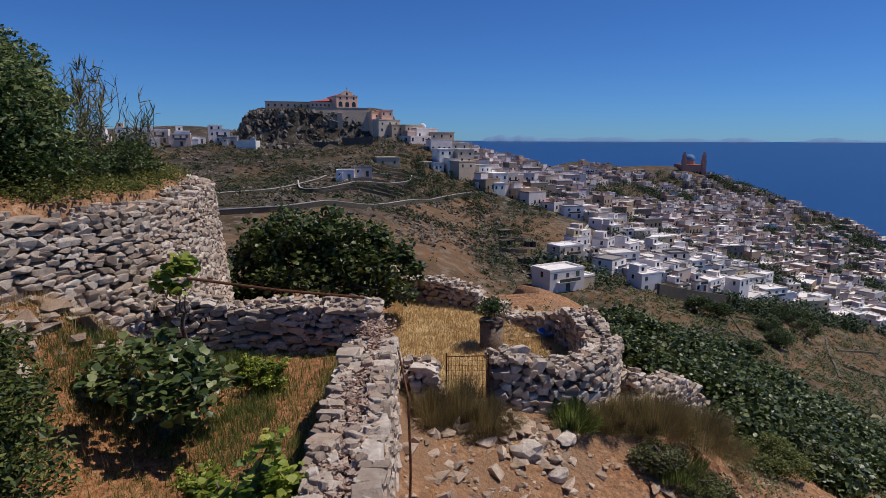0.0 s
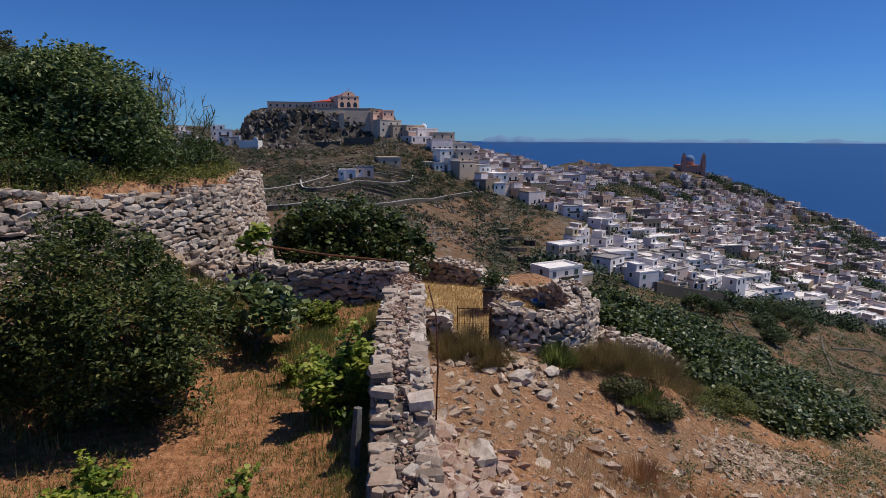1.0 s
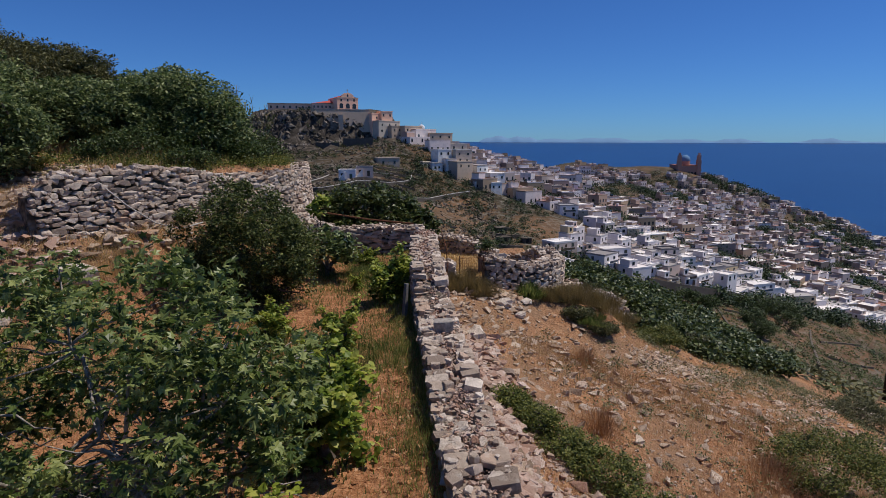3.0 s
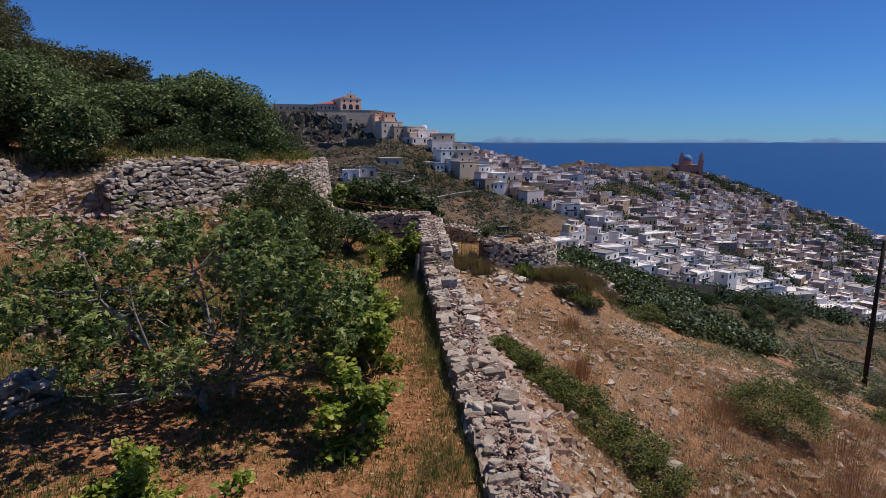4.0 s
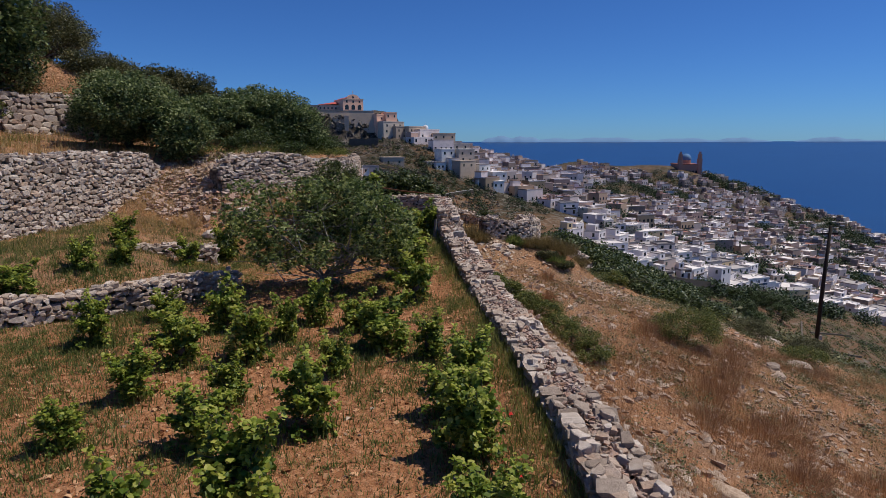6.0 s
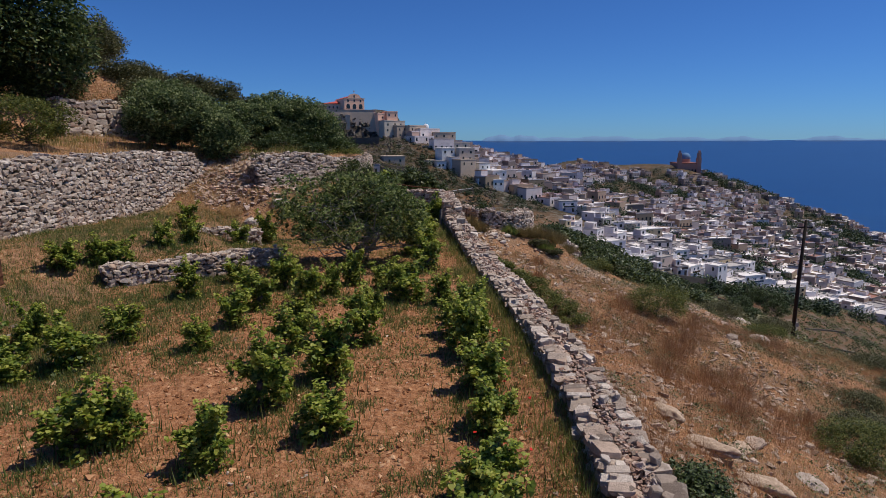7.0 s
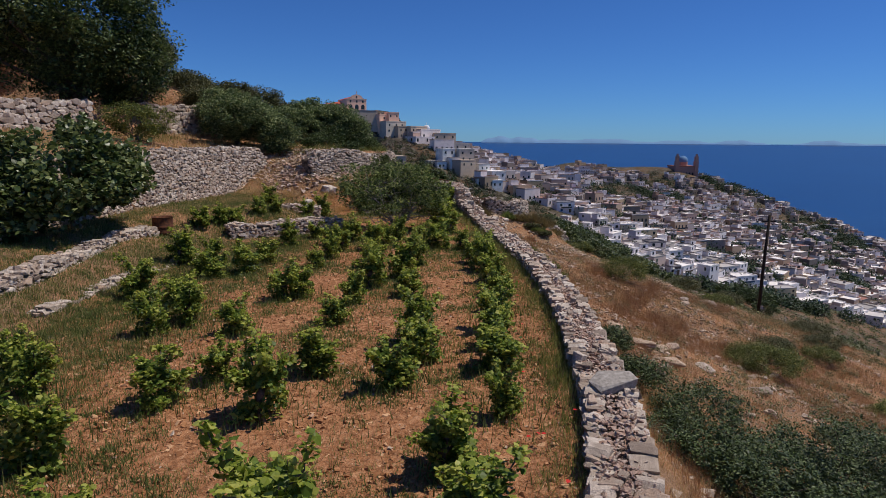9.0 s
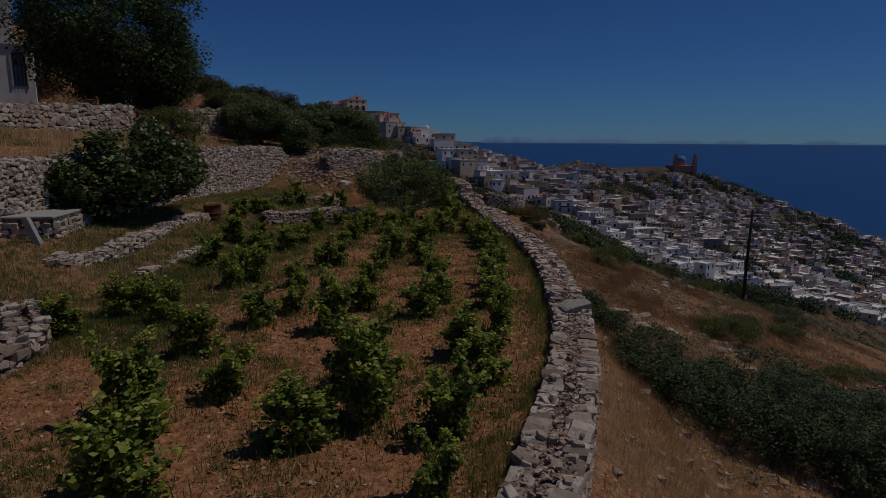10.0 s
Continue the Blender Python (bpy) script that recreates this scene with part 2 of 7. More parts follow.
M_shutter = plaster_mat("painted_shutter", [(0.0, (0.05, 0.09, 0.16)), (0.5, (0.10, 0.06, 0.035)), (1.0, (0.06, 0.12, 0.10))])


def rust_mat():
    k = Mat("rusty_iron", 0.8, 0.3, 0.3)
    return k.color(k.ramp(k.noise(12, 6), (0.3, (0.05, 0.022, 0.015)), (0.7, (0.22, 0.085, 0.04)))).bump(k.noise(40, 4), 0.4, 0.004).m


M_rust = rust_mat()
def far_rock_mat(name, dark, mid, light, stretch):
    """Weathered limestone seen from afar: upright streaks and pale ribs."""
    k = Mat(name, 0.95, 0.1)
    mp = k.n("ShaderNodeMapping")
    mp.inputs["Scale"].default_value = (1, 1, stretch)
    k.link(k.geo.outputs["Position"], mp.inputs["Vector"])
    v = mp.outputs["Vector"]
    c = k.ramp(k.noise(0.16, 7, vec=v, rough=0.72), (0.36, dark), (0.50, mid), (0.62, light))
    c = k.mix(0.3, c, k.ramp(k.island(), (0.0, dark), (0.6, mid), (1.0, light)))
    c = k.mix(k.ramp(k.noise(1.6, 4), (0.4, (0.45, 0.45, 0.45)), (0.6, (0, 0, 0))), c, dark)
    return k.color(c).bump(k.noise(1.5, 6), 0.8, 0.3).m


M_rock = far_rock_mat("crag_limestone", (0.05, 0.042, 0.035), (0.125, 0.104, 0.086), (0.40, 0.355, 0.31), 0.5)
M_scree = far_rock_mat("grey_scree", (0.05, 0.039, 0.031), (0.13, 0.105, 0.083), (0.36, 0.31, 0.26), 1.0)
M_dark_masonry = plaster_mat("dark_field_masonry", [(0.0, (0.085, 0.07, 0.056)), (1.0, (0.14, 0.115, 0.095))], 0.2)
M_grey_slab = bark_mat("grey_slab_stone", (0.20, 0.175, 0.155), (0.44, 0.395, 0.355))
M_cane = bark_mat("dry_cane_stalk", (0.15, 0.125, 0.07), (0.34, 0.28, 0.16))
M_buff = bark_mat("buff_rock", (0.32, 0.225, 0.155), (0.58, 0.44, 0.33))
M_pillar = bark_mat("stained_plaster", (0.10, 0.065, 0.045), (0.30, 0.23, 0.18))
M_tarred = bark_mat("tarred_pole_wood", (0.018, 0.014, 0.012), (0.05, 0.04, 0.033))
M_blue = Mat("blue_plastic", 0.45).color((0.05, 0.16, 0.42)).m


# Distance haze is painted in: the islands' base colour is pale sky blue.
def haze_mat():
    k = Mat("far_hills_painted_haze", 1.0, 0.0)
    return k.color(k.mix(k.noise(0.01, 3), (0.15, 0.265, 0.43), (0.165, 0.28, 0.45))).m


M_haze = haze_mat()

# ---- builders' tools ----
rng = np.random.default_rng(11)


def part(name, bm, material, parent=None, label="", smooth=False):
    """Links a bmesh (or a ready mesh) as one mesh object, under a thing or a part."""
    if isinstance(bm, bmesh.types.BMesh):
        me = bpy.data.meshes.new(name)
        bm.to_mesh(me)
        bm.free()
    else:
        me = bm
    if material and not me.materials:
        me.materials.append(material)
    if smooth:
        me.polygons.foreach_set("use_smooth", [True] * len(me.polygons))
    ob = new(name, me)
    if parent:
        ob.parent = parent
    if label:
        ob["label"] = label
    return ob


def mesh_np(name, verts, tris):
    """A mesh from numpy arrays of vertices and equal-sided faces."""
    me = bpy.data.meshes.new(name)
    k = tris.shape[1]
    me.vertices.add(len(verts))
    me.vertices.foreach_set("co", np.ascontiguousarray(verts, np.float32).ravel())
    me.loops.add(tris.size)
    me.loops.foreach_set("vertex_index", np.ascontiguousarray(tris, np.int32).ravel())
    me.polygons.add(len(tris))
    me.polygons.foreach_set("loop_start", np.arange(0, tris.size, k, dtype=np.int32))
    me.update(calc_edges=True)
    me.validate()
    me.polygons.foreach_set("use_smooth", [False] * len(me.polygons))
    return me


def box(bm, x0, x1, y0, y1, z0, z1, m=None):
    vs = [bm.verts.new((x, y, z)) for z in (z0, z1) for y in (y0, y1) for x in (x0, x1)]
    if m is not None:
        for v in vs:
            v.co = m @ v.co
    for f in ((0, 2, 3, 1), (4, 5, 7, 6), (0, 1, 5, 4), (2, 6, 7, 3), (0, 4, 6, 2), (1, 3, 7, 5)):
        bm.faces.new([vs[i] for i in f])
    return vs


def slab(x0, x1, y0, y1, z0, z1, bevel=0.0):
    bm = bmesh.new()
    box(bm, x0, x1, y0, y1, z0, z1)
    if bevel:
        bmesh.ops.bevel(bm, geom=bm.edges[:], offset=bevel, segments=1, affect="EDGES")
    return bm


def tube(bm, pts, radii, sides=7):
    """A tapered tube along points."""
    rings = []
    for i, p in enumerate(pts):
        p = Vector(p)
        a, b = Vector(pts[max(i - 1, 0)]), Vector(pts[min(i + 1, len(pts) - 1)])
        q = (b - a).to_track_quat("Z", "Y")
        rings.append([bm.verts.new(p + q @ Vector((math.cos(2 * math.pi * k / sides) * radii[i], math.sin(2 * math.pi * k / sides) * radii[i], 0))) for k in range(sides)])
    for r, s in zip(rings, rings[1:]):
        for k in range(sides):
            bm.faces.new((r[k], r[(k + 1) % sides], s[(k + 1) % sides], s[k]))
    bm.faces.new(rings[0][::-1])
    bm.faces.new(rings[-1])


def empty(name, x, y, z, turn=0.0):
    ob = new(name)
    ob.empty_display_size = 0.2
    ob.matrix_basis = pose(x, y, z, 0, 0, turn)
    return ob


def rotations(n, yaw=None, tilt=0.6, roll=3.1416):
    """n random rotation matrices: spin, then tilt by about that many radians, then yaw."""
    a = rng.uniform(-roll, roll, n)
    t = rng.normal(0, tilt, n)
    w = rng.uniform(0, 2 * np.pi, n) if yaw is None else yaw
    ca, sa, ct, st, cw, sw = np.cos(a), np.sin(a), np.cos(t), np.sin(t), np.cos(w), np.sin(w)
    o, e = np.zeros(n), np.ones(n)
    Z = np.stack([ca, -sa, o, sa, ca, o, o, o, e], 1).reshape(n, 3, 3)
    X = np.stack([e, o, o, o, ct, -st, o, st, ct], 1).reshape(n, 3, 3)
    W = np.stack([cw, -sw, o, sw, cw, o, o, o, e], 1).reshape(n, 3, 3)
    return W @ X @ Z


def scatter(name, shape, rots, locs, sizes):
    """One mesh of many copies of a small shape (verts, faces)."""
    v, f = shape
    n, k = len(locs), len(v)
    sizes = np.asarray(sizes, float)
    sv = v[None] * (sizes[:, None, None] if sizes.ndim == 1 else sizes[:, None, :])
    out = np.einsum("nij,nkj->nki", rots, sv) + np.asarray(locs)[:, None]
    return mesh_np(name, out.reshape(-1, 3), (f[None] + (np.arange(n) * k)[:, None, None]).reshape(-1, f.shape[1]))


# leaf shapes: a lobed vine or fig leaf, a small oval leaf, a grass blade
FAN = np.array([(0, i, i + 1) for i in range(1, 7)])
LOBED = (np.array([(0, 0, 0.05), (0.44, 0.04, -0.03), (0.46, 0.42, 0.04), (0.28, 0.76, -0.04), (0, 1.0, -0.08), (-0.28, 0.76, -0.04), (-0.46, 0.42, 0.04), (-0.44, 0.04, -0.03)], float), FAN)
VINE = (np.array([(0, 0.04, 0.06), (0.40, -0.08, -0.06), (0.52, 0.42, 0.03), (0.30, 0.70, -0.03), (0, 0.95, -0.12), (-0.30, 0.70, -0.03), (-0.52, 0.42, 0.03), (-0.40, -0.08, -0.06)], float), FAN)
FIG = (np.array([(0, 0, 0.03), (0.40, 0.08, -0.06), (0.15, 0.30, 0.05), (0.46, 0.60, -0.07), (0.13, 0.58, 0.05), (0, 1.05, -0.12), (-0.13, 0.58, 0.05), (-0.46, 0.60, -0.07), (-0.15, 0.30, 0.05), (-0.40, 0.08, -0.06)], float), np.array([(0, i, i + 1) for i in range(1, 9)]))
OVAL = (np.array([(0, 0, 0), (0.26, 0.45, 0.05), (0, 1, -0.04), (-0.26, 0.45, 0.05)], float), np.array([(0, 1, 2), (0, 2, 3)]))
BLADE = (np.array([(-0.03, 0, 0), (0.03, 0, 0), (0.024, 0.10, 0.55), (-0.024, 0.10, 0.55), (0.0, 0.32, 1.0)], float), np.array([(0, 1, 2), (0, 2, 3), (3, 2, 4)]))

SPIKE = (np.array([(-0.03, 0, 0), (0.03, 0, 0), (0.0, 0.3, 1.0)], float), np.array([(0, 1, 2)]))

# stone shapes: split stones with a flat broken face and an uneven outline
def stone_shape(seed, flat_up):
    r = np.random.default_rng(seed)
    bm = bmesh.new()
    n = int(r.integers(5, 8))
    a = (np.arange(n) + r.uniform(-0.42, 0.42, n)) * 2 * math.pi / n + r.uniform(0, 6)
    q = np.stack([np.cos(a), np.sin(a)], 1)
    q /= np.abs(q).max(1)[:, None] ** 0.8
    q *= r.uniform(0.80, 1.08, (n, 1))
    for sd, inset in ((-1, 0.9), (0.72, 1.0), (1, r.uniform(0.82, 0.94))):
        for x, y in q * (inset if sd else 1):
            d = sd + r.normal(0, 0.13)
            bm.verts.new((x, y, d) if flat_up else (x, -d, y))
    bmesh.ops.convex_hull(bm, input=bm.verts[:])
    loose = [v for v in bm.verts if not v.link_faces]
    bmesh.ops.delete(bm, geom=loose, context="VERTS")
    bmesh.ops.triangulate(bm, faces=bm.faces[:])
    me = bpy.data.meshes.new("stone")
    bm.to_mesh(me)
    bm.free()
    v = np.array([q.co[:] for q in me.vertices])
    f = np.array([q.vertices[:] for q in me.polygons])
    me.materials.append(M_stone)
    return me, (v, f)


NFACE = 12
STONES = [stone_shape(100 + i, i >= NFACE) for i in range(NFACE + 10)]


def chip_shape(seed):
    """A small broken stone: the hull of nine uneven corners, for scatters."""
    r = np.random.default_rng(seed)
    bm = bmesh.new()
    q = r.normal(0, 1, (9, 3))
    q /= np.linalg.norm(q, axis=1)[:, None]
    for c in q * r.uniform(0.8, 1.1, (9, 1)):
        bm.verts.new(c)
    bmesh.ops.convex_hull(bm, input=bm.verts[:])
    bmesh.ops.delete(bm, geom=[v for v in bm.verts if not v.link_faces], context="VERTS")
    bm.verts.index_update()
    v = np.array([c.co[:] for c in bm.verts])
    f = np.array([[c.index for c in g.verts] for g in bm.faces])
    bm.free()
    return v, f


CHIPS = [chip_shape(500 + i) for i in range(24)]


def stone_heap(name, P, S, R=None, tilt=0.35, material=None):
    """One mesh of many stones at places P with half sizes S."""
    n = len(P)
    kind = rng.integers(0, len(CHIPS), n)
    V, F, c = [], [], 0
    rots = rotations(n, tilt=tilt)
    for k in range(len(CHIPS)):
        v, f = CHIPS[k]
        ids = np.where(kind == k)[0]
        if not len(ids):
            continue
        out = np.einsum("nij,nkj->nki", rots[ids], v[None] * S[ids][:, None, :]) + P[ids][:, None]
        V.append(out.reshape(-1, 3))
        F.append((f[None] + (np.arange(len(ids)) * len(v))[:, None, None]).reshape(-1, 3) + c)
        c += len(ids) * len(v)
    return mesh_np(name, np.concatenate(V), np.concatenate(F))
# ---- lie of the land ----
def sstep(a, b, v):
    u = np.clip((v - a) / (b - a), 0, 1)
    return u * u * (3 - 2 * u)


WALL_Y = [-14, -3, 0.5, 2.6, 5.0, 8.7, 11.2, 13.5, 16.0, 21.0, 25.0, 28.0, 31.8]
WALL_X = [-5.0, -1.37, 0.17, 0.85, 1.43, 1.80, 1.89, 1.80, 1.58, 1.00, 0.62, 0.32, 0.20]
RETAIN = [(-14, -120), (-11.6, -10), (-11.3, 8), (-11.0, 17.5), (-10.55, 21), (-9.5, 26.4), (-8.9, 27.3), (-8.3, 28.3), (-7.3, 28.0), (-6.6, 26.8),
          (-5.6, 27.95), (-4.75, 28.9), (-4.2, 30.4), (-3.5, 31.6), (-3.55, 33.5), (-4.0, 35.5), (-4.35, 36.9), (-6, 39), (-9, 42), (-15, 48), (-70, 130)]
UPPER = [(-30, -120), (-23, -10), (-20.5, 12), (-18.6, 20), (-17.1, 24.4), (-16.3, 26.0), (-15.4, 29.6), (-13.9, 32), (-13.2, 36), (-13.0, 41), (-16, 49), (-75, 130)]


def wall_x(y):
    return np.interp(y, WALL_Y, WALL_X)


def side(line, x, y):
    """Signed distance to a polyline: positive on the side of smaller x."""
    best = np.full(np.shape(x), 1e9)
    odd = np.zeros(np.shape(x), bool)
    ring = line + [(-900, line[-1][1]), (-900, line[0][1])]
    for k, ((ax, ay), (bx, by)) in enumerate(zip(ring, ring[1:] + ring[:1])):
        dx, dy = bx - ax, by - ay
        if k < len(line) - 1:
            u = np.clip(((x - ax) * dx + (y - ay) * dy) / (dx * dx + dy * dy), 0, 1)
            best = np.minimum(best, np.hypot(x - ax - u * dx, y - ay - u * dy))
        if dy:
            odd ^= ((ay > y) != (by > y)) & (x < dx * (y - ay) / dy + ax)
    return np.where(odd, best, -best)


def wob(x, y, k, seed):
    """Cheap smooth noise from sines, about -1 to 1."""
    out = 0
    for i in range(4):
        a = seed * 1.7 + i * 2.4
        out = out + np.sin((x * np.cos(a) + y * np.sin(a)) * k * (1 + 0.37 * i) + a * 5.1 + 1.3 * np.sin((y * np.cos(a) - x * np.sin(a)) * k * 0.7 + a))
    return out / 4


def crag_r(x, y):
    """Distance from the crag's middle, 1 at its cliff."""
    return np.hypot((x + 67) / 41, (y - 357) / (33 - 10 * sstep(-78, -62, x))) + 0.07 * wob(x, y, 0.09, 3) + 0.06 * wob(x, y, 0.25, 4)


def far_land(x, y):
    g = np.where(x > -30, -10 - 0.33 * x, -0.1 - 0.01 * np.clip(x + 30, -100, 0))
    z = g + (np.minimum(y, 330 + 500 * sstep(-40, 60, x)) - 300) * (0.045 + 0.00025 * np.clip(x, 0, 450))
    z = z - 0.12 * np.clip(325 - y, 0, 75) * sstep(60, 10, x)
    z = z + 17.4 * sstep(1.2, 0.8, crag_r(x, y))
    z = z + 7 * np.exp(-((x + 5) / 26) ** 2 - ((y - 330) / 32) ** 2)
    z = z + 19 * np.exp(-((x - 300) / 70) ** 2 - ((y - 775) / 60) ** 2)
    z = z - 60 * sstep(790, 1150, y + 0.05 * x) * sstep(0, 150, x) - 60 * sstep(500, 800, x)
    z = z + 10 * np.exp(-((x - 400) / 120) ** 2 - ((y - 710) / 80) ** 2)
    z = z - 40 * sstep(520, 700, y) * sstep(190, 70, x) * sstep(-60, 0, x)
    z = z + 9.5 * np.exp(-((x + 185) / 60) ** 4 - ((y - 425) / 45) ** 2)
    return z + 1.2 * wob(x, y, 0.06, 7)


def land(x, y):
    x, y = np.asarray(x, float), np.asarray(y, float)
    u = x - wall_x(y) - 0.3
    a = 0.7 - 0.28 * sstep(21, 26, y)
    slope = -0.15 - a * np.clip(u, 0, 2.4) - (0.34 + 0.08 * sstep(32, 40, y)) * np.clip(u - 2.4, 0, 26) - 0.6 * np.maximum(0, u - 28.4)
    slope = slope + 0.10 * wob(x, y, 1.1, 1) * sstep(0.5, 2, u) + 0.05 * wob(x, y, 4.0, 2) * sstep(0.3, 1, u)
    field = 0.42 + 0.02 * np.maximum(0, y - 24) + 0.025 * wob(x, y, 5, 5) + 0.02 * wob(x, y, 11, 6)
    left = np.interp(y, [-14, 4, 9.3, 14, 17.2, 19.3, 20.8, 23, 26, 28, 33], [-8, -7.6, -7.1, -6.5, -6.8, -4.9, -4.4, -5.2, -5.0, -4.2, -3.2])
    field = field + np.clip((left - x) * 0.3, 0, 0.85) + 0.04 * wob(x, y, 2.5, 8) * sstep(0, 0.8, left - x)
    field = field + 0.15 * sstep(-1.3, -0.55, u)
    z = np.where(u > -0.3, field + (slope - field) * sstep(-0.3, 0.0, u), field)
    z = z + 0.5 * np.exp(-((x - 2.5) / 1.1) ** 2 - ((y - 32.2) / 1.1) ** 2) * sstep(0.3, 0.9, u)
    z = z + 0.95 * np.exp(-((x - 4.95) / 1.5) ** 2 - ((y - 32.9) / 1.3) ** 2)
    # the walled yard and the ground behind the cross wall
    yard = -0.9 + 0.05 * wob(x, y, 2, 9) - 0.5 * np.maximum(0, y - 41.6) - 0.3 * np.maximum(0, x - 4.8)
    z = z + (yard - z) * sstep(32.3, 32.9, y - 0.42 * np.clip(x - 1.7, 0, 3)) * sstep(4.9, 4.1, x)
    b = side(RETAIN, x, y)
    talus = sstep(2.4, 0.0, -b) * sstep(24.2, 26.0, y) * sstep(31.7, 30.2, y) * sstep(-9.7, -8.7, x) * (x < -1.5)
    z = z + np.maximum(0, 2.05 + 0.55 * np.exp(-((x + 7.8) / 1.0) ** 2 - ((y - 27.4) / 1.0) ** 2) + 0.08 * wob(x, y, 2.2, 12) - z) * talus
    ends = sstep(1.3, 0.2, np.hypot(x + 7.8, y - 27.7) - 0.6)
    top = 2.95 + 0.13 * np.clip(b, 0, 8) + 0.06 * wob(x, y, 1.7, 10)
    z = z + (top - z) * sstep(-0.15 - 1.0 * ends, 0.2 + 1.0 * ends, b)
    c = side(UPPER, x, y)
    flat = 12.0 * sstep(38, 33, y)
    hill = 5.0 - 0.3 * sstep(33, 28, y) * sstep(2, 4, c) + 0.36 * np.clip(c - flat, 0, 60) + 0.25 * wob(x, y, 0.7, 11) * sstep(0, 2, c)
    z = z + (hill - z) * sstep(-0.1, 0.25, c)
    d = np.hypot(np.maximum(0, x - 26) + np.maximum(0, -40 - x), np.maximum(0, y - 42))
    w = sstep(3, 62, d)
    return z + (far_land(x, y) - z) * w


def ground(x, y):
    return float(land(x, y))


# ---- the ground, the sea and the far shore ----
def spaced(fine0, fine1, step, lo, hi, grow, mid=()):
    """Grid lines: even between fine0 and fine1, then ever wider out to lo and hi."""
    a = list(np.arange(fine0, fine1 + 1e-6, step))
    s = step
    while a[-1] < hi:
        s = min(s * grow, 4.0 if a[-1] < 420 else 14.0)
        a.append(a[-1] + s)
    s = step
    b = []
    p = fine0
    while p > lo:
        s = min(s * grow, 4.0 if p > -150 else 20.0)
        p -= s
        b.append(p)
    return np.array(b[::-1] + a)


gx = spaced(-13, 14, 0.22, -620, 900, 1.12)
gy = spaced(-1.0, 46, 0.22, -60, 1180, 1.10)
GX, GY = np.meshgrid(gx, gy)
GZ = land(GX, GY)
crag = sstep(1.30, 1.05, np.hypot((GX + 66) / 43, (GY - 352) / 36)) * sstep(395, 340, GY)
GZ = GZ + crag * (2.2 * wob(GX, GY, 0.33, 21) + 1.5 * wob(GX, GY, 0.8, 22)) * sstep(22.5, 14, GZ)
nx, ny = len(gx), len(gy)
q = (np.arange(ny - 1)[:, None] * nx + np.arange(nx - 1)[None]).ravel()
ground_mesh = mesh_np("ground", np.stack([GX, GY, GZ], -1).reshape(-1, 3), np.stack([q, q + 1, q + nx + 1, q + nx], 1))
xr, yr = GX.ravel(), GY.ravel()
ub = xr - wall_x(yr)
lf = np.interp(yr, [-14, 4, 9.3, 14, 17.2, 19.3, 20.8, 23, 26, 28, 33], [-8, -7.6, -7.1, -6.5, -6.8, -4.9, -4.4, -5.2, -5.0, -4.2, -3.2])
zone = np.zeros((len(xr), 4), np.float32)
zone[:, 0] = sstep(0.1, -0.3, ub + 0.25 * wob(xr, yr, 1.3, 31)) * sstep(-0.6, 0.5, xr - lf + 0.4 * wob(xr, yr, 0.9, 32)) * sstep(32.6, 32.0, yr)
zone[:, 1] = sstep(32.4, 32.9, yr - 0.42 * np.clip(xr - 1.7, 0, 3)) * sstep(4.5, 4.0, xr) * sstep(-0.5, 0.1, xr + 0.6 * np.clip(yr - 40.5, 0, 3)) * sstep(41.5, 40.7, yr + 0.5 * (xr - 0.5))
zone[:, 2] = sstep(46, 66, np.hypot(np.maximum(0, xr - 20), yr))
valley = sstep(42, 54, xr) * sstep(205, 190, yr - 0.62 * (xr - 80)) * sstep(70, 110, yr)
road_y = np.interp(xr, [-62, -46.9, -38.2, -22.7, -15.3, -6.7, 3.1, 12.9], [165, 172.1, 174.7, 192.5, 214.4, 245.4, 267.1, 280.4])
brown = sstep(1, 5, road_y - yr) * sstep(-48, -34, xr) * sstep(20, 8, xr - 0.05 * (yr - 200)) + sstep(175, 140, yr) * sstep(24, 6, xr) + sstep(22, 12, np.hypot(xr - 45, (yr - 244) * 0.8)) + sstep(45, 20, np.hypot(xr - 160, (yr - 545) * 0.7))
zone[:, 2] *= 1 - 0.26 * np.clip(valley * (0.35 + 0.65 * sstep(-0.2, 0.3, wob(xr, yr, 0.09, 35))) + brown, 0, 1)
front = sstep(-8, -22, xr - 0.05 * (yr - 200)) * sstep(172, 186, yr) * (0.15 + 0.75 * sstep(-0.2, 0.4, wob(xr, yr, 0.07, 33)))
zone[:, 3] = np.clip(np.maximum(crag.ravel() * 1.2 - 0.1, front), 0, 1) * 0.95
ca = ground_mesh.color_attributes.new("zone", "FLOAT_COLOR", "POINT")
ca.data.foreach_set("color", zone.ravel())
ground_ob = part("ground", ground_mesh, M_ground, smooth=True)
tagged(ground_ob, "tilled red-brown vineyard soil and stony dry hillside", "ground", kind="structure")

# the sea, which meets the sky beyond the islands
sy = np.concatenate([np.linspace(300, 1400, 12), np.linspace(1500, 4900, 35)])
sx = np.linspace(-1.0, 1.0, 60)
SX, SY = np.meshgrid(sx, sy)
SXX = SX * (1200 + SY * 1.1)
SZ = -128 + 124 * np.clip((SY - 1100) / 3800, 0, 1) ** 1.1
q = (np.arange(len(sy) - 1)[:, None] * 60 + np.arange(59)[None]).ravel()
sea = part("sea", mesh_np("sea", np.stack([SXX, SY, SZ], -1).reshape(-1, 3), np.stack([q, q + 1, q + 61, q + 60], 1)), M_sea, smooth=True)
tagged(sea, "deep blue calm open sea under clear sky", "sea", kind="structure")


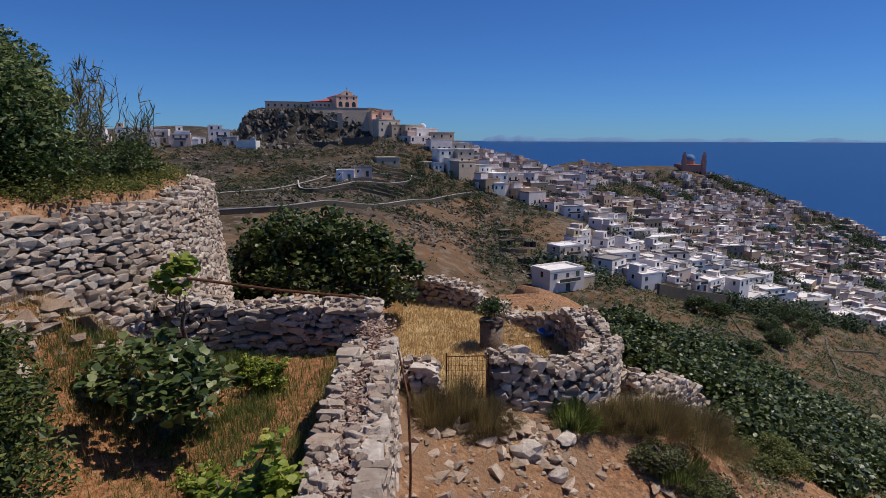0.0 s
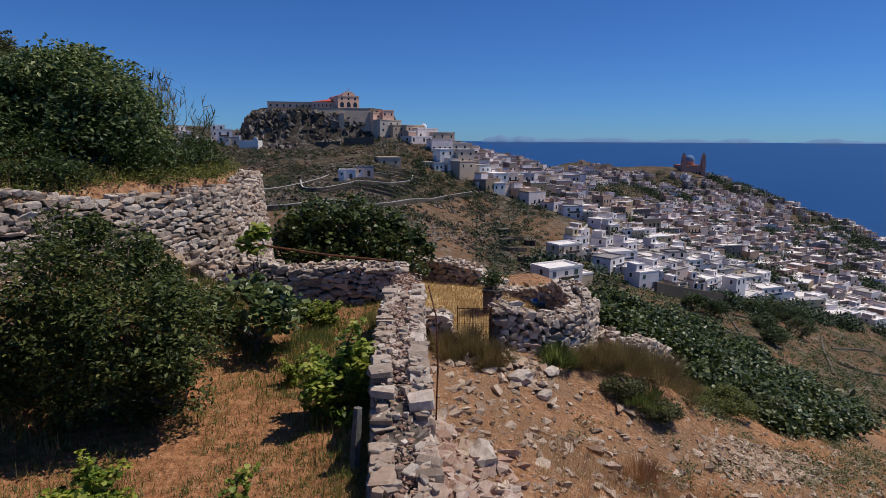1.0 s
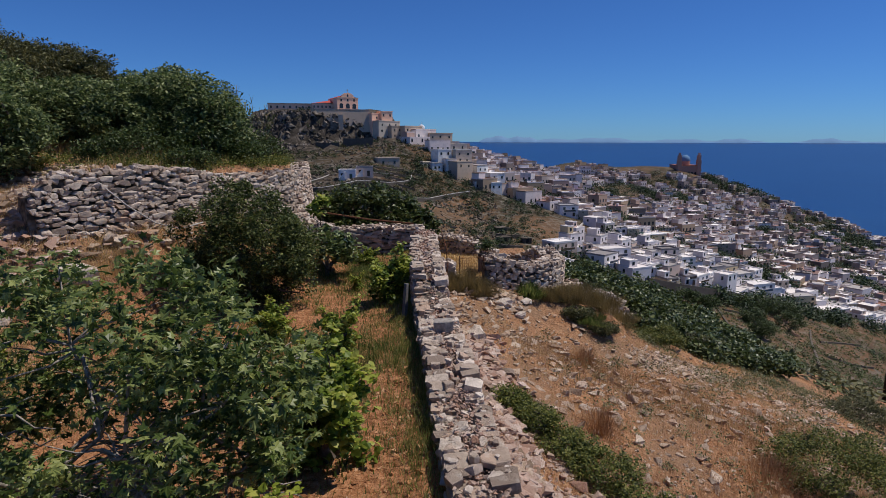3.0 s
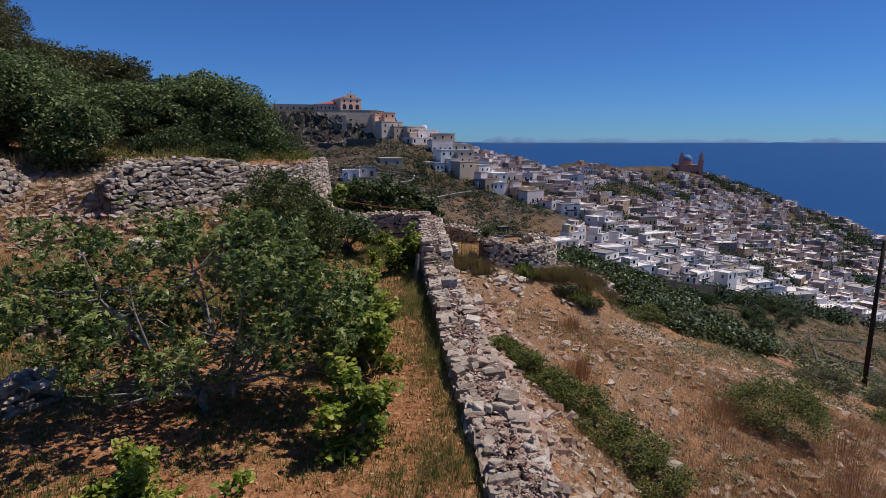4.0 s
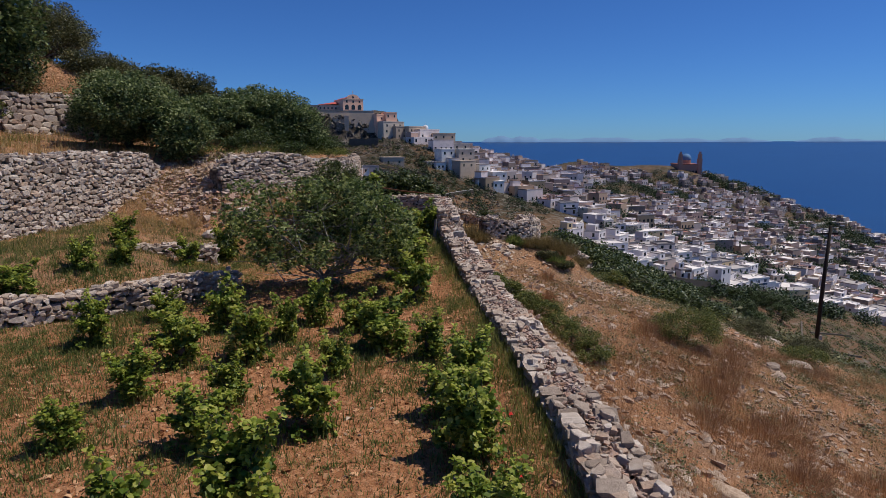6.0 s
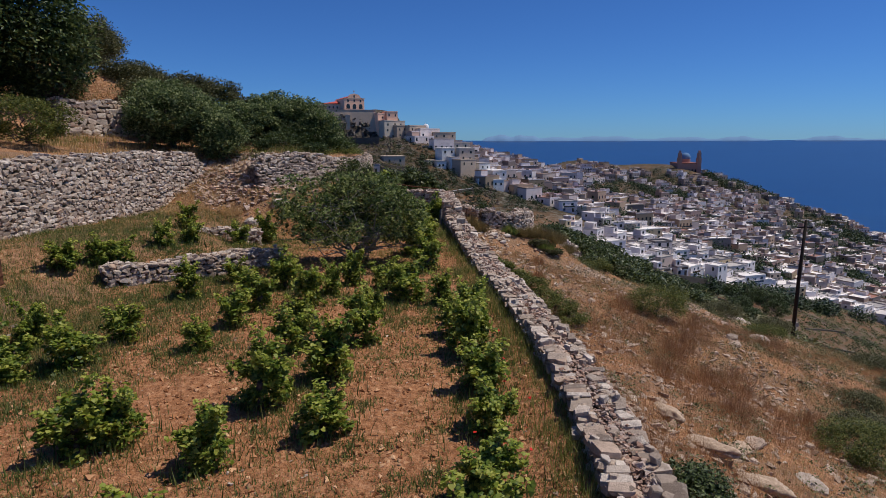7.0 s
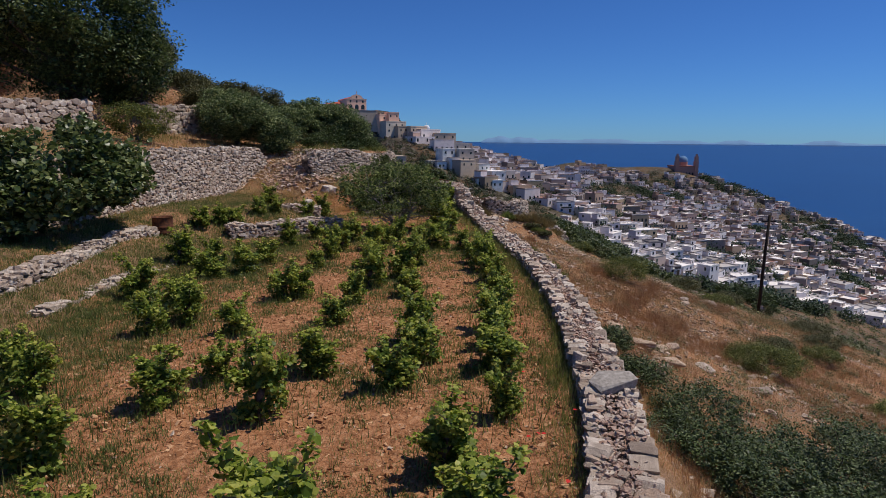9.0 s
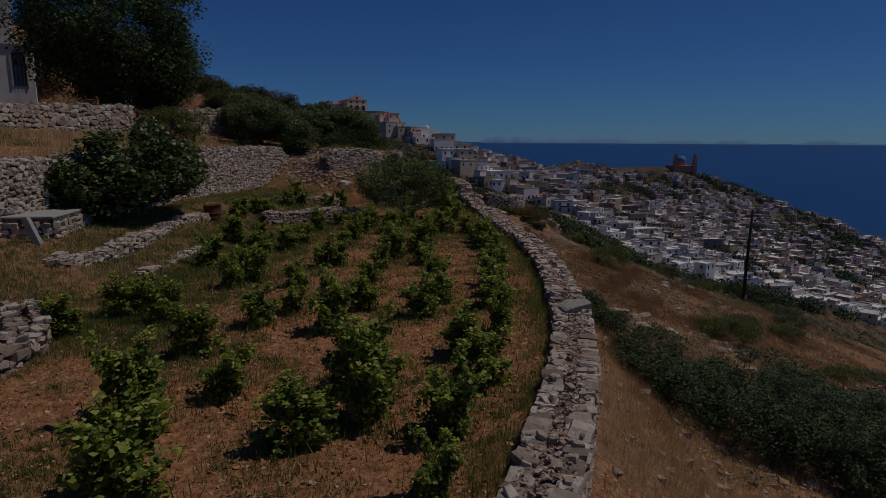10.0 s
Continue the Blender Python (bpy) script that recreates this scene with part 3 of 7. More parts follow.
def island(x0, x1, top, seed, y=4860.0):
    r = np.random.default_rng(seed)
    n = 60
    u = np.linspace(0, 1, n)
    h = top * np.sin(np.pi * u) ** 0.7 * (0.72 + 0.18 * np.sin(u * 9 + seed) + 0.10 * np.sin(u * 23 + 2 * seed) + r.uniform(-0.03, 0.03, n))
    bm = bmesh.new()
    rows = [[bm.verts.new((x0 + (x1 - x0) * a, y + dy, z)) for a, z in zip(u, zz)] for dy, zz in ((-40, -12 + 0 * h), (0, -4 + h), (40, -12 + 0 * h))]
    for a, b in zip(rows, rows[1:]):
        for k in range(n - 1):
            bm.faces.new((a[k], a[k + 1], b[k + 1], b[k]))
    return tagged(part("island", bm, M_haze, smooth=True), "low island on the sea horizon, blue haze painted into its colour", "island", "islands on the horizon", "structure")


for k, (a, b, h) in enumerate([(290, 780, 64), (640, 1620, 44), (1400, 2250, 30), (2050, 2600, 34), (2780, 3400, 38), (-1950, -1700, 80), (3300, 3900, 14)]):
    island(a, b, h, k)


# ---- dry stone walls ----
def along(path, step):
    """Points at even steps along a polyline, each with its heading."""
    p = np.array(path, float)
    d = np.hypot(*np.diff(p, axis=0).T)
    c = np.concatenate([[0], np.cumsum(d)])
    s = np.arange(0, c[-1], step)
    x, y = np.interp(s, c, p[:, 0]), np.interp(s, c, p[:, 1])
    e = 0.25
    hx = np.interp(s + e, c, p[:, 0]) - np.interp(s - e, c, p[:, 0])
    hy = np.interp(s + e, c, p[:, 1]) - np.interp(s - e, c, p[:, 1])
    return s, x, y, np.arctan2(hy, hx), c[-1]


def smooth_path(pts, n=3):
    p = np.array(pts, float)
    for _ in range(n):
        m = np.empty((2 * len(p), 2))
        m[0], m[-1] = p[0], p[-1]
        m[1:-1:2] = 0.75 * p[:-1] + 0.25 * p[1:]
        m[2:-1:2] = 0.25 * p[:-1] + 0.75 * p[1:]
        p = m
    return p


def stone_wall(label, path, top, width, course=0.15, length=0.26, batter=0.0, cap=True, faces="LR", chosen=(0, 1e9), bury=0.15, ragged=0.05, name="dry_stone_wall", fill=True):
    """A dry stone wall along a polyline: a dark core, faced with laid stones, capped with flat ones. top: height by distance run, as a function.
    The stones on the chosen stretch, up to 300, are pieces of their own."""
    path = smooth_path(path)
    s, x, y, h, total = along(path, 0.25)
    nxn, nyn = -np.sin(h), np.cos(h)
    half = width / 2
    base_l = land(x + nxn * (half + 0.15), y + nyn * (half + 0.15))
    base_r = land(x - nxn * (half + 0.15), y - nyn * (half + 0.15))
    tz = np.array([top(v) for v in s])
    bm = bmesh.new()
    rows = []
    for i in range(len(s)):
        il = half - 0.09
        bl, br = batter * max(0, tz[i] - base_l[i]), batter * max(0, tz[i] - base_r[i])
        P = [(il + bl, base_l[i] - 0.4), (il, tz[i] - 0.10), (-il, tz[i] - 0.10), (-il - br, base_r[i] - 0.4)]
        rows.append([bm.verts.new((x[i] + nxn[i] * a, y[i] + nyn[i] * a, z)) for a, z in P])
    for a, b in zip(rows, rows[1:]):
        for k in range(4):
            bm.faces.new((a[k], a[(k + 1) % 4], b[(k + 1) % 4], b[k]))
    bm.faces.new(rows[0]), bm.faces.new(rows[-1][::-1])
    bmesh.ops.recalc_face_normals(bm, faces=bm.faces[:])
    root = part(name, bm, M_core)
    tagged(root, label, "stone wall", kind="structure")
    P, R, S, run, laid = [], [], [], [], []
    for sd in faces:
        sg = 1 if sd == "L" else -1
        base = base_l if sd == "L" else base_r
        high = max(0.0, (tz - base).max()) + bury
        k = 0
        zoff = 0.0
        while zoff < high:
            ch = course * rng.uniform(0.75, 1.3)
            pos = rng.uniform(0, length)
            while pos < total:
                ln = length * rng.choice([0.35, 0.5, 0.65, 0.8, 1.0, 1.3]) * rng.uniform(0.8, 1.2)
                i = min(int((pos + ln / 2) / 0.25), len(s) - 1)
                t0 = tz[i] + ragged * math.sin(3.1 * pos + 1.7 * math.sin(1.3 * pos))
                z = t0 - zoff - ch / 2 + rng.normal(0, 0.025)
                if z > base[i] - bury:
                    off = sg * (half - 0.07 + batter * (t0 - z) + rng.normal(0, 0.011))
                    P.append((np.interp(pos + ln / 2, s, x) + nxn[i] * off, np.interp(pos + ln / 2, s, y) + nyn[i] * off, z))
                    R.append(h[i] + rng.normal(0, 0.10))
                    S.append((ln / 2 * 1.2, rng.uniform(0.09, 0.12), min(ch / 2 * rng.uniform(1.1, 1.6), ln * 0.65)))
                    run.append(pos)
                    laid.append(True)
                pos += ln
            zoff += ch
    if cap:
        pos = 0.0
        while pos < total:
            ln = length * rng.uniform(0.35, 0.75)
            a = -half + 0.0
            while a < half - 0.04:
                wd = min(rng.choice([0.04, 0.055, 0.07, 0.09, 0.12, 0.16]) * rng.uniform(0.8, 1.2), 0.36 * width)
                off = min(a + wd / 2, half - 0.03)
                a += wd * 0.95
                if fill and abs(off) < half - 0.16 and rng.random() < 0.6:
                    continue
                at = min(max(pos + rng.uniform(-0.1, 0.1), 0.0), total - 0.02)
                i = min(int(at / 0.25), len(s) - 1)
                z = tz[i] + ragged * math.sin(3.1 * at + 1.7 * math.sin(1.3 * at)) + rng.normal(0, 0.022) - 0.02
                P.append((np.interp(at, s, x) + nxn[i] * off, np.interp(at, s, y) + nyn[i] * off, z))
                R.append(h[i] + rng.normal(0, 0.9))
                S.append((wd * rng.uniform(0.42, 0.68), wd * rng.uniform(0.36, 0.52), rng.uniform(0.2, 0.4) * min(wd, 0.14)))
                run.append(at)
                laid.append(False)
            pos += ln
    P, R, S, run = np.array(P), np.array(R), np.array(S), np.array(run)
    n = len(P)
    tilt = rng.normal(0, 0.10, (n, 2)) * np.where(np.array(laid), 1.0, 1.7)[:, None]
    kind = np.where(np.array(laid), rng.integers(0, NFACE, n), NFACE + rng.integers(0, len(STONES) - NFACE, n))
    inside = np.where((run >= chosen[0]) & (run <= chosen[1]))[0]
    if len(inside) > 270:
        inside = np.sort(rng.permutation(inside)[:270])
    pick = np.zeros(n, bool)
    pick[inside] = True
    for i in inside:
        ob = new("stone", STONES[kind[i]][0])
        ob.parent = root
        ob.matrix_basis = Matrix.LocRotScale(P[i], Euler((tilt[i, 0], tilt[i, 1], R[i])), S[i])
    rest = np.where(~pick)[0]
    V, F, c = [], [], 0
    for k in range(len(STONES)):
        v, f = STONES[k][1]
        for i in rest[kind[rest] == k]:
            m = np.array(Euler((tilt[i, 0], tilt[i, 1], R[i])).to_matrix())
            V.append((v * S[i]) @ m.T + P[i])
            F.append(f + c)
            c += len(v)
    if V:
        tagged(part("stones", mesh_np("stones", np.concatenate(V), np.concatenate(F)), M_stone_mass, root), kind="stuff")
    return root


def prof(*pairs):
    a, b = zip(*pairs)
    return lambda v: float(np.interp(v, a, b))


main_path = list(zip(np.interp(np.arange(-3.0, 31.6, 1.2), WALL_Y, WALL_X), np.arange(-3.0, 31.6, 1.2)))
MAIN_TOP = prof((0, 0.72), (9, 0.78), (24, 0.74), (26, 0.86), (28.6, 0.92), (29.4, 0.95), (30.2, 1.35), (35, 1.40))
stone_wall("long low dry stone wall between the vineyard and the slope", main_path, MAIN_TOP, 0.54, 0.09, 0.19, ragged=0.035, chosen=(3, 11))
rw_path = [(-11.3, 8), (-11.0, 17.5), (-10.55, 21), (-9.5, 26.4), (-8.95, 27.2), (-8.35, 27.9)]
stone_wall("tall terrace wall of grey limestone rubble", rw_path, prof((0, 2.95), (10, 3.12), (18.4, 3.2), (19.1, 3.05), (19.8, 2.2), (20.5, 1.3)), 0.6, 0.095, 0.165, 0.08, faces="R", chosen=(12, 20))
bast_path = [(-6.75, 26.5), (-6.1, 27.25), (-5.6, 27.85), (-4.75, 28.9), (-4.2, 30.4), (-3.5, 31.6), (-3.55, 33.5), (-4.0, 35.5), (-4.35, 36.9), (-6, 39)]
stone_wall("curved bastion wall of terraced limestone rubble", bast_path, prof((0, 2.75), (0.6, 3.12), (2, 3.1), (4, 2.85), (8, 2.85), (11, 2.9), (14, 2.8)), 0.6, 0.075, 0.19, 0.10, faces="R", chosen=(2, 6), bury=0.3)
stone_wall("cross wall of dark rubble at the vineyard's end", [(-3.1, 32.0), (-2.2, 32.4), (-0.9, 32.35), (0.25, 32.3)], prof((0, 1.5), (1, 1.32), (3.4, 1.3)), 0.5, 0.08, 0.19, chosen=(0, 4))
stone_wall("front wall of the small walled yard", [(0.45, 32.35), (0.85, 32.35), (1.18, 32.45)], prof((0, 0.36), (0.8, 0.24)), 0.45, 0.12, 0.24, chosen=(0, 2))
stone_wall("rough front wall of the small walled yard", [(1.85, 32.5), (2.5, 32.62), (3.2, 32.85), (3.85, 33.3), (4.15, 34.1)], prof((0, 0.42), (0.7, 0.36), (1.4, 0.2), (2.2, 0.12), (2.9, 0.05)), 0.5, 0.12, 0.2, chosen=(0, 4), ragged=0.09)
stone_wall("side wall of the small walled yard", [(4.1, 34.1), (4.4, 35.3), (4.3, 36.4), (3.85, 37.7)], prof((0, 0.02), (1.2, -0.2), (2.3, -0.08), (3.6, -0.5)), 0.6, 0.12, 0.23, chosen=(0, 5), ragged=0.14)
stone_wall("back wall of the small walled yard", [(-0.6, 41.6), (0.8, 40.4), (2.2, 39.85)], prof((0, -0.1), (1.9, -0.2), (3.3, -0.5)), 0.5, 0.11, 0.24, chosen=(0, 5), ragged=0.1)
stone_wall("low broken wall behind the yard", [(2.3, 39.6), (2.95, 38.75), (3.85, 37.7)], prof((0, -0.55), (1, -0.7), (2.4, -0.5)), 0.45, 0.12, 0.24, chosen=(0, 5))
stone_wall("tumbled wall running down the slope", [(4.8, 35.0), (6.2, 36.6), (8.2, 38.4)], prof((0, -1.0), (1.2, -1.5), (2.5, -1.9), (4.6, -2.9)), 0.5, 0.13, 0.26, chosen=(0, 5), ragged=0.2)
stone_wall("low terrace kerb of piled stones", [(-7.2, 17.5), (-6.0, 18.5), (-4.9, 19.2), (-4.3, 20.8)], prof((0, 0.92), (2, 0.9), (3.6, 0.88), (4.4, 0.7)), 0.4, 0.075, 0.15, chosen=(0, 6), bury=0.1)
stone_wall("second low kerb of piled stones on the terrace", [(-8.3, 21.2), (-7.2, 21.6), (-6.1, 22.3), (-5.3, 22.9)], prof((0, 1.2), (1.5, 1.12), (3.5, 0.9)), 0.35, 0.08, 0.16, chosen=(0, 6), bury=0.1)
stone_wall("low wall of stacked flat stones", [(-8.9, 8.2), (-8.45, 9.4), (-8.5, 11.5), (-8.75, 14), (-8.5, 15.4)], prof((0, 1.02), (2, 1.08), (7, 1.2)), 0.36, 0.08, 0.17, chosen=(0, 8), bury=0.1)
stone_wall("row of stones edging the vineyard", [(-7.5, 9.0), (-7.45, 10.9), (-7.1, 13.6), (-6.9, 14.6)], prof((0, 0.60), (6, 0.57)), 0.24, 0.09, 0.17, chosen=(0, 8), bury=0.1, ragged=0.06)
stone_wall("loose end of a field wall", [(-7.6, 5.4), (-6.75, 4.5), (-6.8, 3.4)], prof((0, 0.9), (1.5, 0.8), (2.4, 0.6)), 0.5, 0.12, 0.24, chosen=(0, 4), bury=0.1)
stone_wall("upper terrace wall of pale rubble", [(-20.4, 14), (-18.5, 20), (-17.1, 24.3), (-16.2, 26.2)], prof((0, 4.6), (6, 4.85), (13, 5.2)), 0.6, 0.17, 0.32, 0.06, faces="R", chosen=(6, 14))
stone_wall("upper terrace wall of dark rubble", [(-15.5, 29.4), (-13.9, 32), (-13.3, 35)], prof((0, 5.25), (6, 5.2)), 0.6, 0.17, 0.32, 0.06, faces="R", chosen=(0, 8))


# ---- plants ----
def lumps_in(rx, ry, rz, n, low=-0.35, inner=0.45):
    """Centres of leafy clumps in an ellipsoid, most of them near its skin."""
    d = rng.normal(0, 1, (n * 3, 3))
    d /= np.linalg.norm(d, axis=1)[:, None]
    d = d[d[:, 2] > low][:n]
    lobe = rng.normal(0, 1, (6, 3))
    lobe /= np.linalg.norm(lobe, axis=1)[:, None]
    d = d * (0.80 + 0.34 * np.maximum(0, (d @ lobe.T).max(1)) ** 4)[:, None]
    return d * (rng.uniform(inner, 1.0, len(d)) ** 0.6)[:, None] * (rx, ry, rz)


def foliage(centres, spread, per, size, shape, name="foliage", tilt=0.9, flat=0.8):
    """Leaves in clumps round the centres."""
    n = len(centres) * per
    c = np.repeat(centres, per, 0)
    d = rng.normal(0, 1, (n, 3))
    d /= np.linalg.norm(d, axis=1)[:, None]
    rad = np.repeat(rng.uniform(0.6, 1.3, len(centres)), per) * spread * rng.uniform(0.35, 1.0, n) ** 0.5
    p = c + d * rad[:, None] * (1, 1, flat)
    return scatter(name, shape, rotations(n, tilt=tilt), p, size * rng.uniform(0.6, 1.25, n))


def limb_points(a, b, sag, n=5):
    a, b = np.array(a, float), np.array(b, float)
    u = np.linspace(0, 1, n)[:, None]
    w = rng.normal(0, 0.06, (n, 3)) * np.linalg.norm(b - a)
    w[0] = w[-1] = 0
    p = a + (b - a) * u + w
    p[:, 2] += sag * np.sin(np.pi * u[:, 0])
    return p


def woody(name, label, category, x, y, z, rx, ry, h, base, nl, per, size, leafmat, barkmat, shape=OVAL, trunk=0.12, spread=0.3, group="", low=-0.35, limbs=9, stem=0.25, tilt=0.9, inner=0.45, twigs=2):
    """A tree or shrub: trunk with limbs, and a crown of leaf clumps from height base to height h over the ground."""
    root = empty(name, x, y, z)
    tagged(root, label, category, group)
    rz = (h - base) / 2
    mid = np.array((0, 0, base + rz))
    cs = lumps_in(rx, ry, rz, nl, low, inner) + mid
    bm = bmesh.new()
    fork = np.array((rng.normal(0, 0.05), rng.normal(0, 0.05), max(stem, 0.1)))
    tube(bm, limb_points((0, 0, -0.25), fork, 0, 4), np.linspace(trunk * 1.35, trunk, 4), 8)
    tr = part("trunk", bm, barkmat, root, smooth=True)
    for i in range(limbs):
        e = cs[rng.integers(0, len(cs))]
        bm = bmesh.new()
        pts = limb_points(fork * 0.98, e, -0.10 * np.linalg.norm(e), 6)
        tube(bm, pts, np.linspace(trunk * 0.62, trunk * 0.12, 6), 6)
        for _ in range(twigs):
            k = rng.integers(2, 5)
            t = pts[k] + np.clip(rng.normal(0, 0.22, 3), -0.35, 0.35) * (rx, ry, rz * 0.7)
            tube(bm, limb_points(pts[k], t, 0, 4), np.linspace(trunk * 0.28, trunk * 0.06, 4), 5)
        part("limb", bm, barkmat, root, smooth=True)
    part("crown", foliage(cs, spread, per, size, shape, "crown", tilt), leafmat, root)
    return root


def bush_vine(kind):
    """One free-standing bush vine: gnarled stock, canes, lobed leaves."""
    root = empty("grape_vine", 0, 0, 0)
    tagged(root, "bushy green grape vine standing free in red soil", "grape vine", "vines of the vineyard")
    bm = bmesh.new()
    tube(bm, limb_points((0, 0, -0.1), (rng.normal(0, 0.06), rng.normal(0, 0.06), 0.32), 0, 5), [0.05, 0.045, 0.04, 0.045, 0.05], 7)
    stock = part("stock", bm, M_bark, root, "dark gnarled vine stock", smooth=True)
    tips, shoots = [], []
    for i in range(8):
        a = 2 * math.pi * i / 8 + rng.uniform(-0.5, 0.5)
        r = rng.uniform(0.12, 0.40)
        top = rng.uniform(0.36, 0.7) + (0.2 if i % 4 == 0 else 0)
        bm = bmesh.new()
        pts = limb_points((0, 0, 0.26), (math.cos(a) * r, math.sin(a) * r, top), 0.03, 6)
        tube(bm, pts, np.linspace(0.014, 0.004, 6), 5)
        part("cane", bm, M_bark, root)
        tips += [pts[2], pts[3], (pts[2] + pts[3]) / 2, (pts[3] + pts[4]) / 2]
        shoots += [pts[4], pts[5], (pts[4] + pts[5]) / 2]
    tips = np.array(tips)
    a = rng.uniform(0, 2 * np.pi, 30)
    r = rng.uniform(0.06, 0.32, 30)
    tips = np.concatenate([tips, np.stack([np.cos(a) * r, np.sin(a) * r, rng.uniform(0.06, 0.42, 30)], 1)])
    loose = foliage(np.array(shoots), 0.08, 13, 0.052, VINE, "shoot_leaves", 0.7)
    part("shoot_leaves", loose, M_vine_tip, root, "pale yellow-green young leaves")
    part("leaves", foliage(tips, 0.11, 27, 0.056, VINE, "leaves", 0.85), M_vine_leaf, root)
    return root


VINES = [bush_vine(k) for k in range(7)]
VINE_ROWS = [
    [(0.26, 5.6), (0.32, 7.1), (0.36, 8.0), (0.42, 8.9), (0.6, 9.9), (0.7, 11.2), (0.7, 12.3), (0.58, 13.6), (0.35, 14.5), (0.62, 15.4), (0.1, 16.4)],
    [(-0.7, 0.8), (-0.6, 1.95), (-0.4, 4.4), (-0.15, 3.4), (-1.1, 6.4), (-0.75, 7.3), (-0.85, 8.1), (-1.15, 11.1), (-1.35, 12.6), (-1.15, 14.2), (-1.15, 15.7), (-0.65, 16.8), (-1.1, 17.7), (-0.3, 19.4)],
    [(-1.45, 2.3), (-1.7, 3.1), (-2.2, 1.8), (-2.15, 6.9), (-2.3, 9.2), (-2.2, 10.5), (-2.15, 13.8), (-2.3, 14.9), (-2.45, 16.3), (-2.2, 17.2), (-1.9, 18.1)],
    [(-3.3, 2.9), (-2.5, 5.5), (-3.4, 6.6), (-3.85, 8.5), (-3.6, 10.7), (-3.65, 13.8), (-3.5, 15.0), (-3.4, 16.1), (-3.3, 17.7), (-3.9, 17.1)],
    [(-3.5, 0.75), (-4.3, 4.4), (-4.2, 2.3), (-3.8, 5.8), (-5.2, 8.4), (-4.9, 9.1), (-5.4, 10.1), (-5.0, 14.2), (-5.1, 17.0), (-4.6, 18.3), (-5.7, 12.6), (-6.1, 12.9)],
    [(-6.8, 5.2), (-6.4, 6.3), (-6.0, 6.5), (-5.5, 6.0), (-6.5, 10.7), (-6.4, 20.4), (-7.0, 21.6), (-5.6, 21.6), (-7.6, 18.2), (-5.1, 13.0), (-6.9, 13.6), (-6.3, 14.0), (-2.0, 11.8), (-3.3, 10.9), (-8.0, 17.6), (-7.2, 18.3), (-6.8, 19.6), (-5.4, 23.4)],
    [(-0.9, 24.8), (-0.6, 23.0), (-0.35, 27.4), (-2.1, 25.3), (-1.5, 31.0), (-1.15, 30.8), (-1.15, 28.4), (-0.5, 21.6)],
]
LARGE = {(-0.35, 27.4), (-0.6, 23.0), (-0.3, 19.4), (-4.2, 2.3), (-1.7, 3.1), (-1.45, 2.3), (-2.2, 1.8), (-0.5, 21.6)}
for row in VINE_ROWS:
    for vx, vy in row:
        src = VINES[rng.integers(0, len(VINES))]
        k = (1.2 if (vx, vy) in LARGE else 0.9) * rng.uniform(0.82, 1.15)
        if vy > 27.5 and (vx, vy) != (-0.35, 27.4):
            k *= 0.55
        m = pose(vx, vy, ground(vx, vy), 0, 0, rng.uniform(0, 360))
        ob = copy_thing(src, m)
        ob.scale = (k * rng.uniform(0.8, 1.2), k * rng.uniform(0.8, 1.2), k * rng.uniform(0.85, 1.25))
vine_feet = np.array([p for row in VINE_ROWS for p in row])
for v in VINES:
    for o in (*v.children_recursive, v):
        bpy.data.objects.remove(o)

# the fig tree in the vineyard, and the evergreen bush beyond it
woody("fig_tree", "low spreading fig tree with bare grey branches", "fig tree", -2.2, 20.35, 0.42, 2.45, 1.5, 2.42, 0.12, 310, 34, 0.088, M_fig_leaf, M_pale_bark, FIG, 0.05, 0.19, low=-0.85, limbs=20, stem=0.3, tilt=1.0, inner=0.3, twigs=8)
woody("evergreen_bush", "dense dark evergreen bush rooted in vineyard soil", "bush", -3.0, 27.35, 0.5, 1.3, 1.2, 2.3, 0.0, 120, 300, 0.07, M_evergreen, M_bark, OVAL, 0.07, 0.30, low=-0.95, limbs=12, stem=0.2, inner=0.55)
woody("fig_shrub", "small fig shrub with large dark leaves", "fig shrub", -2.0, 29.6, 0.55, 0.75, 0.7, 1.1, 0.1, 40, 30, 0.105, M_figbush_leaf, M_grey_bark, LOBED, 0.05, 0.22, limbs=8, stem=0.15)
woody("fig_sapling", "young yellow-green fig sapling against the corner wall", "fig sapling", -2.45, 31.4, 0.75, 0.28, 0.28, 1.55, 0.75, 10, 14, 0.14, M_vine_leaf, M_bark, LOBED, 0.03, 0.14, limbs=3, stem=0.7)
woody("yard_bush", "broad dark fig bush behind the cross wall", "fig bush", -2.3, 38.6, -0.9, 2.5, 1.9, 2.8, 0.0, 230, 70, 0.125, M_thicket_leaf, M_grey_bark, LOBED, 0.12, 0.34, low=-0.7, limbs=10)
woody("terrace_fig", "leafy green fig tree below the terrace wall", "fig tree", -9.9, 14.4, 1.25, 2.1, 2.3, 2.6, 0.05, 210, 60, 0.125, M_figbush_leaf, M_grey_bark, LOBED, 0.11, 0.34, low=-0.8, limbs=10, stem=0.4)
woody("terrace_fig", "low dark fig growth by the cistern", "fig tree", -10.4, 12.2, 1.2, 1.2, 1.2, 1.9, 0.0, 90, 60, 0.115, M_figbush_leaf, M_grey_bark, LOBED, 0.08, 0.28, low=-0.8, limbs=7, stem=0.3)
woody("terrace_shrub", "light green shrub on the middle terrace", "shrub", -13.3, 24.7, ground(-13.3, 24.7), 1.4, 1.1, 1.7, 0.0, 110, 90, 0.085, M_bush_leaf, M_bark, OVAL, 0.05, 0.24, low=-0.8)

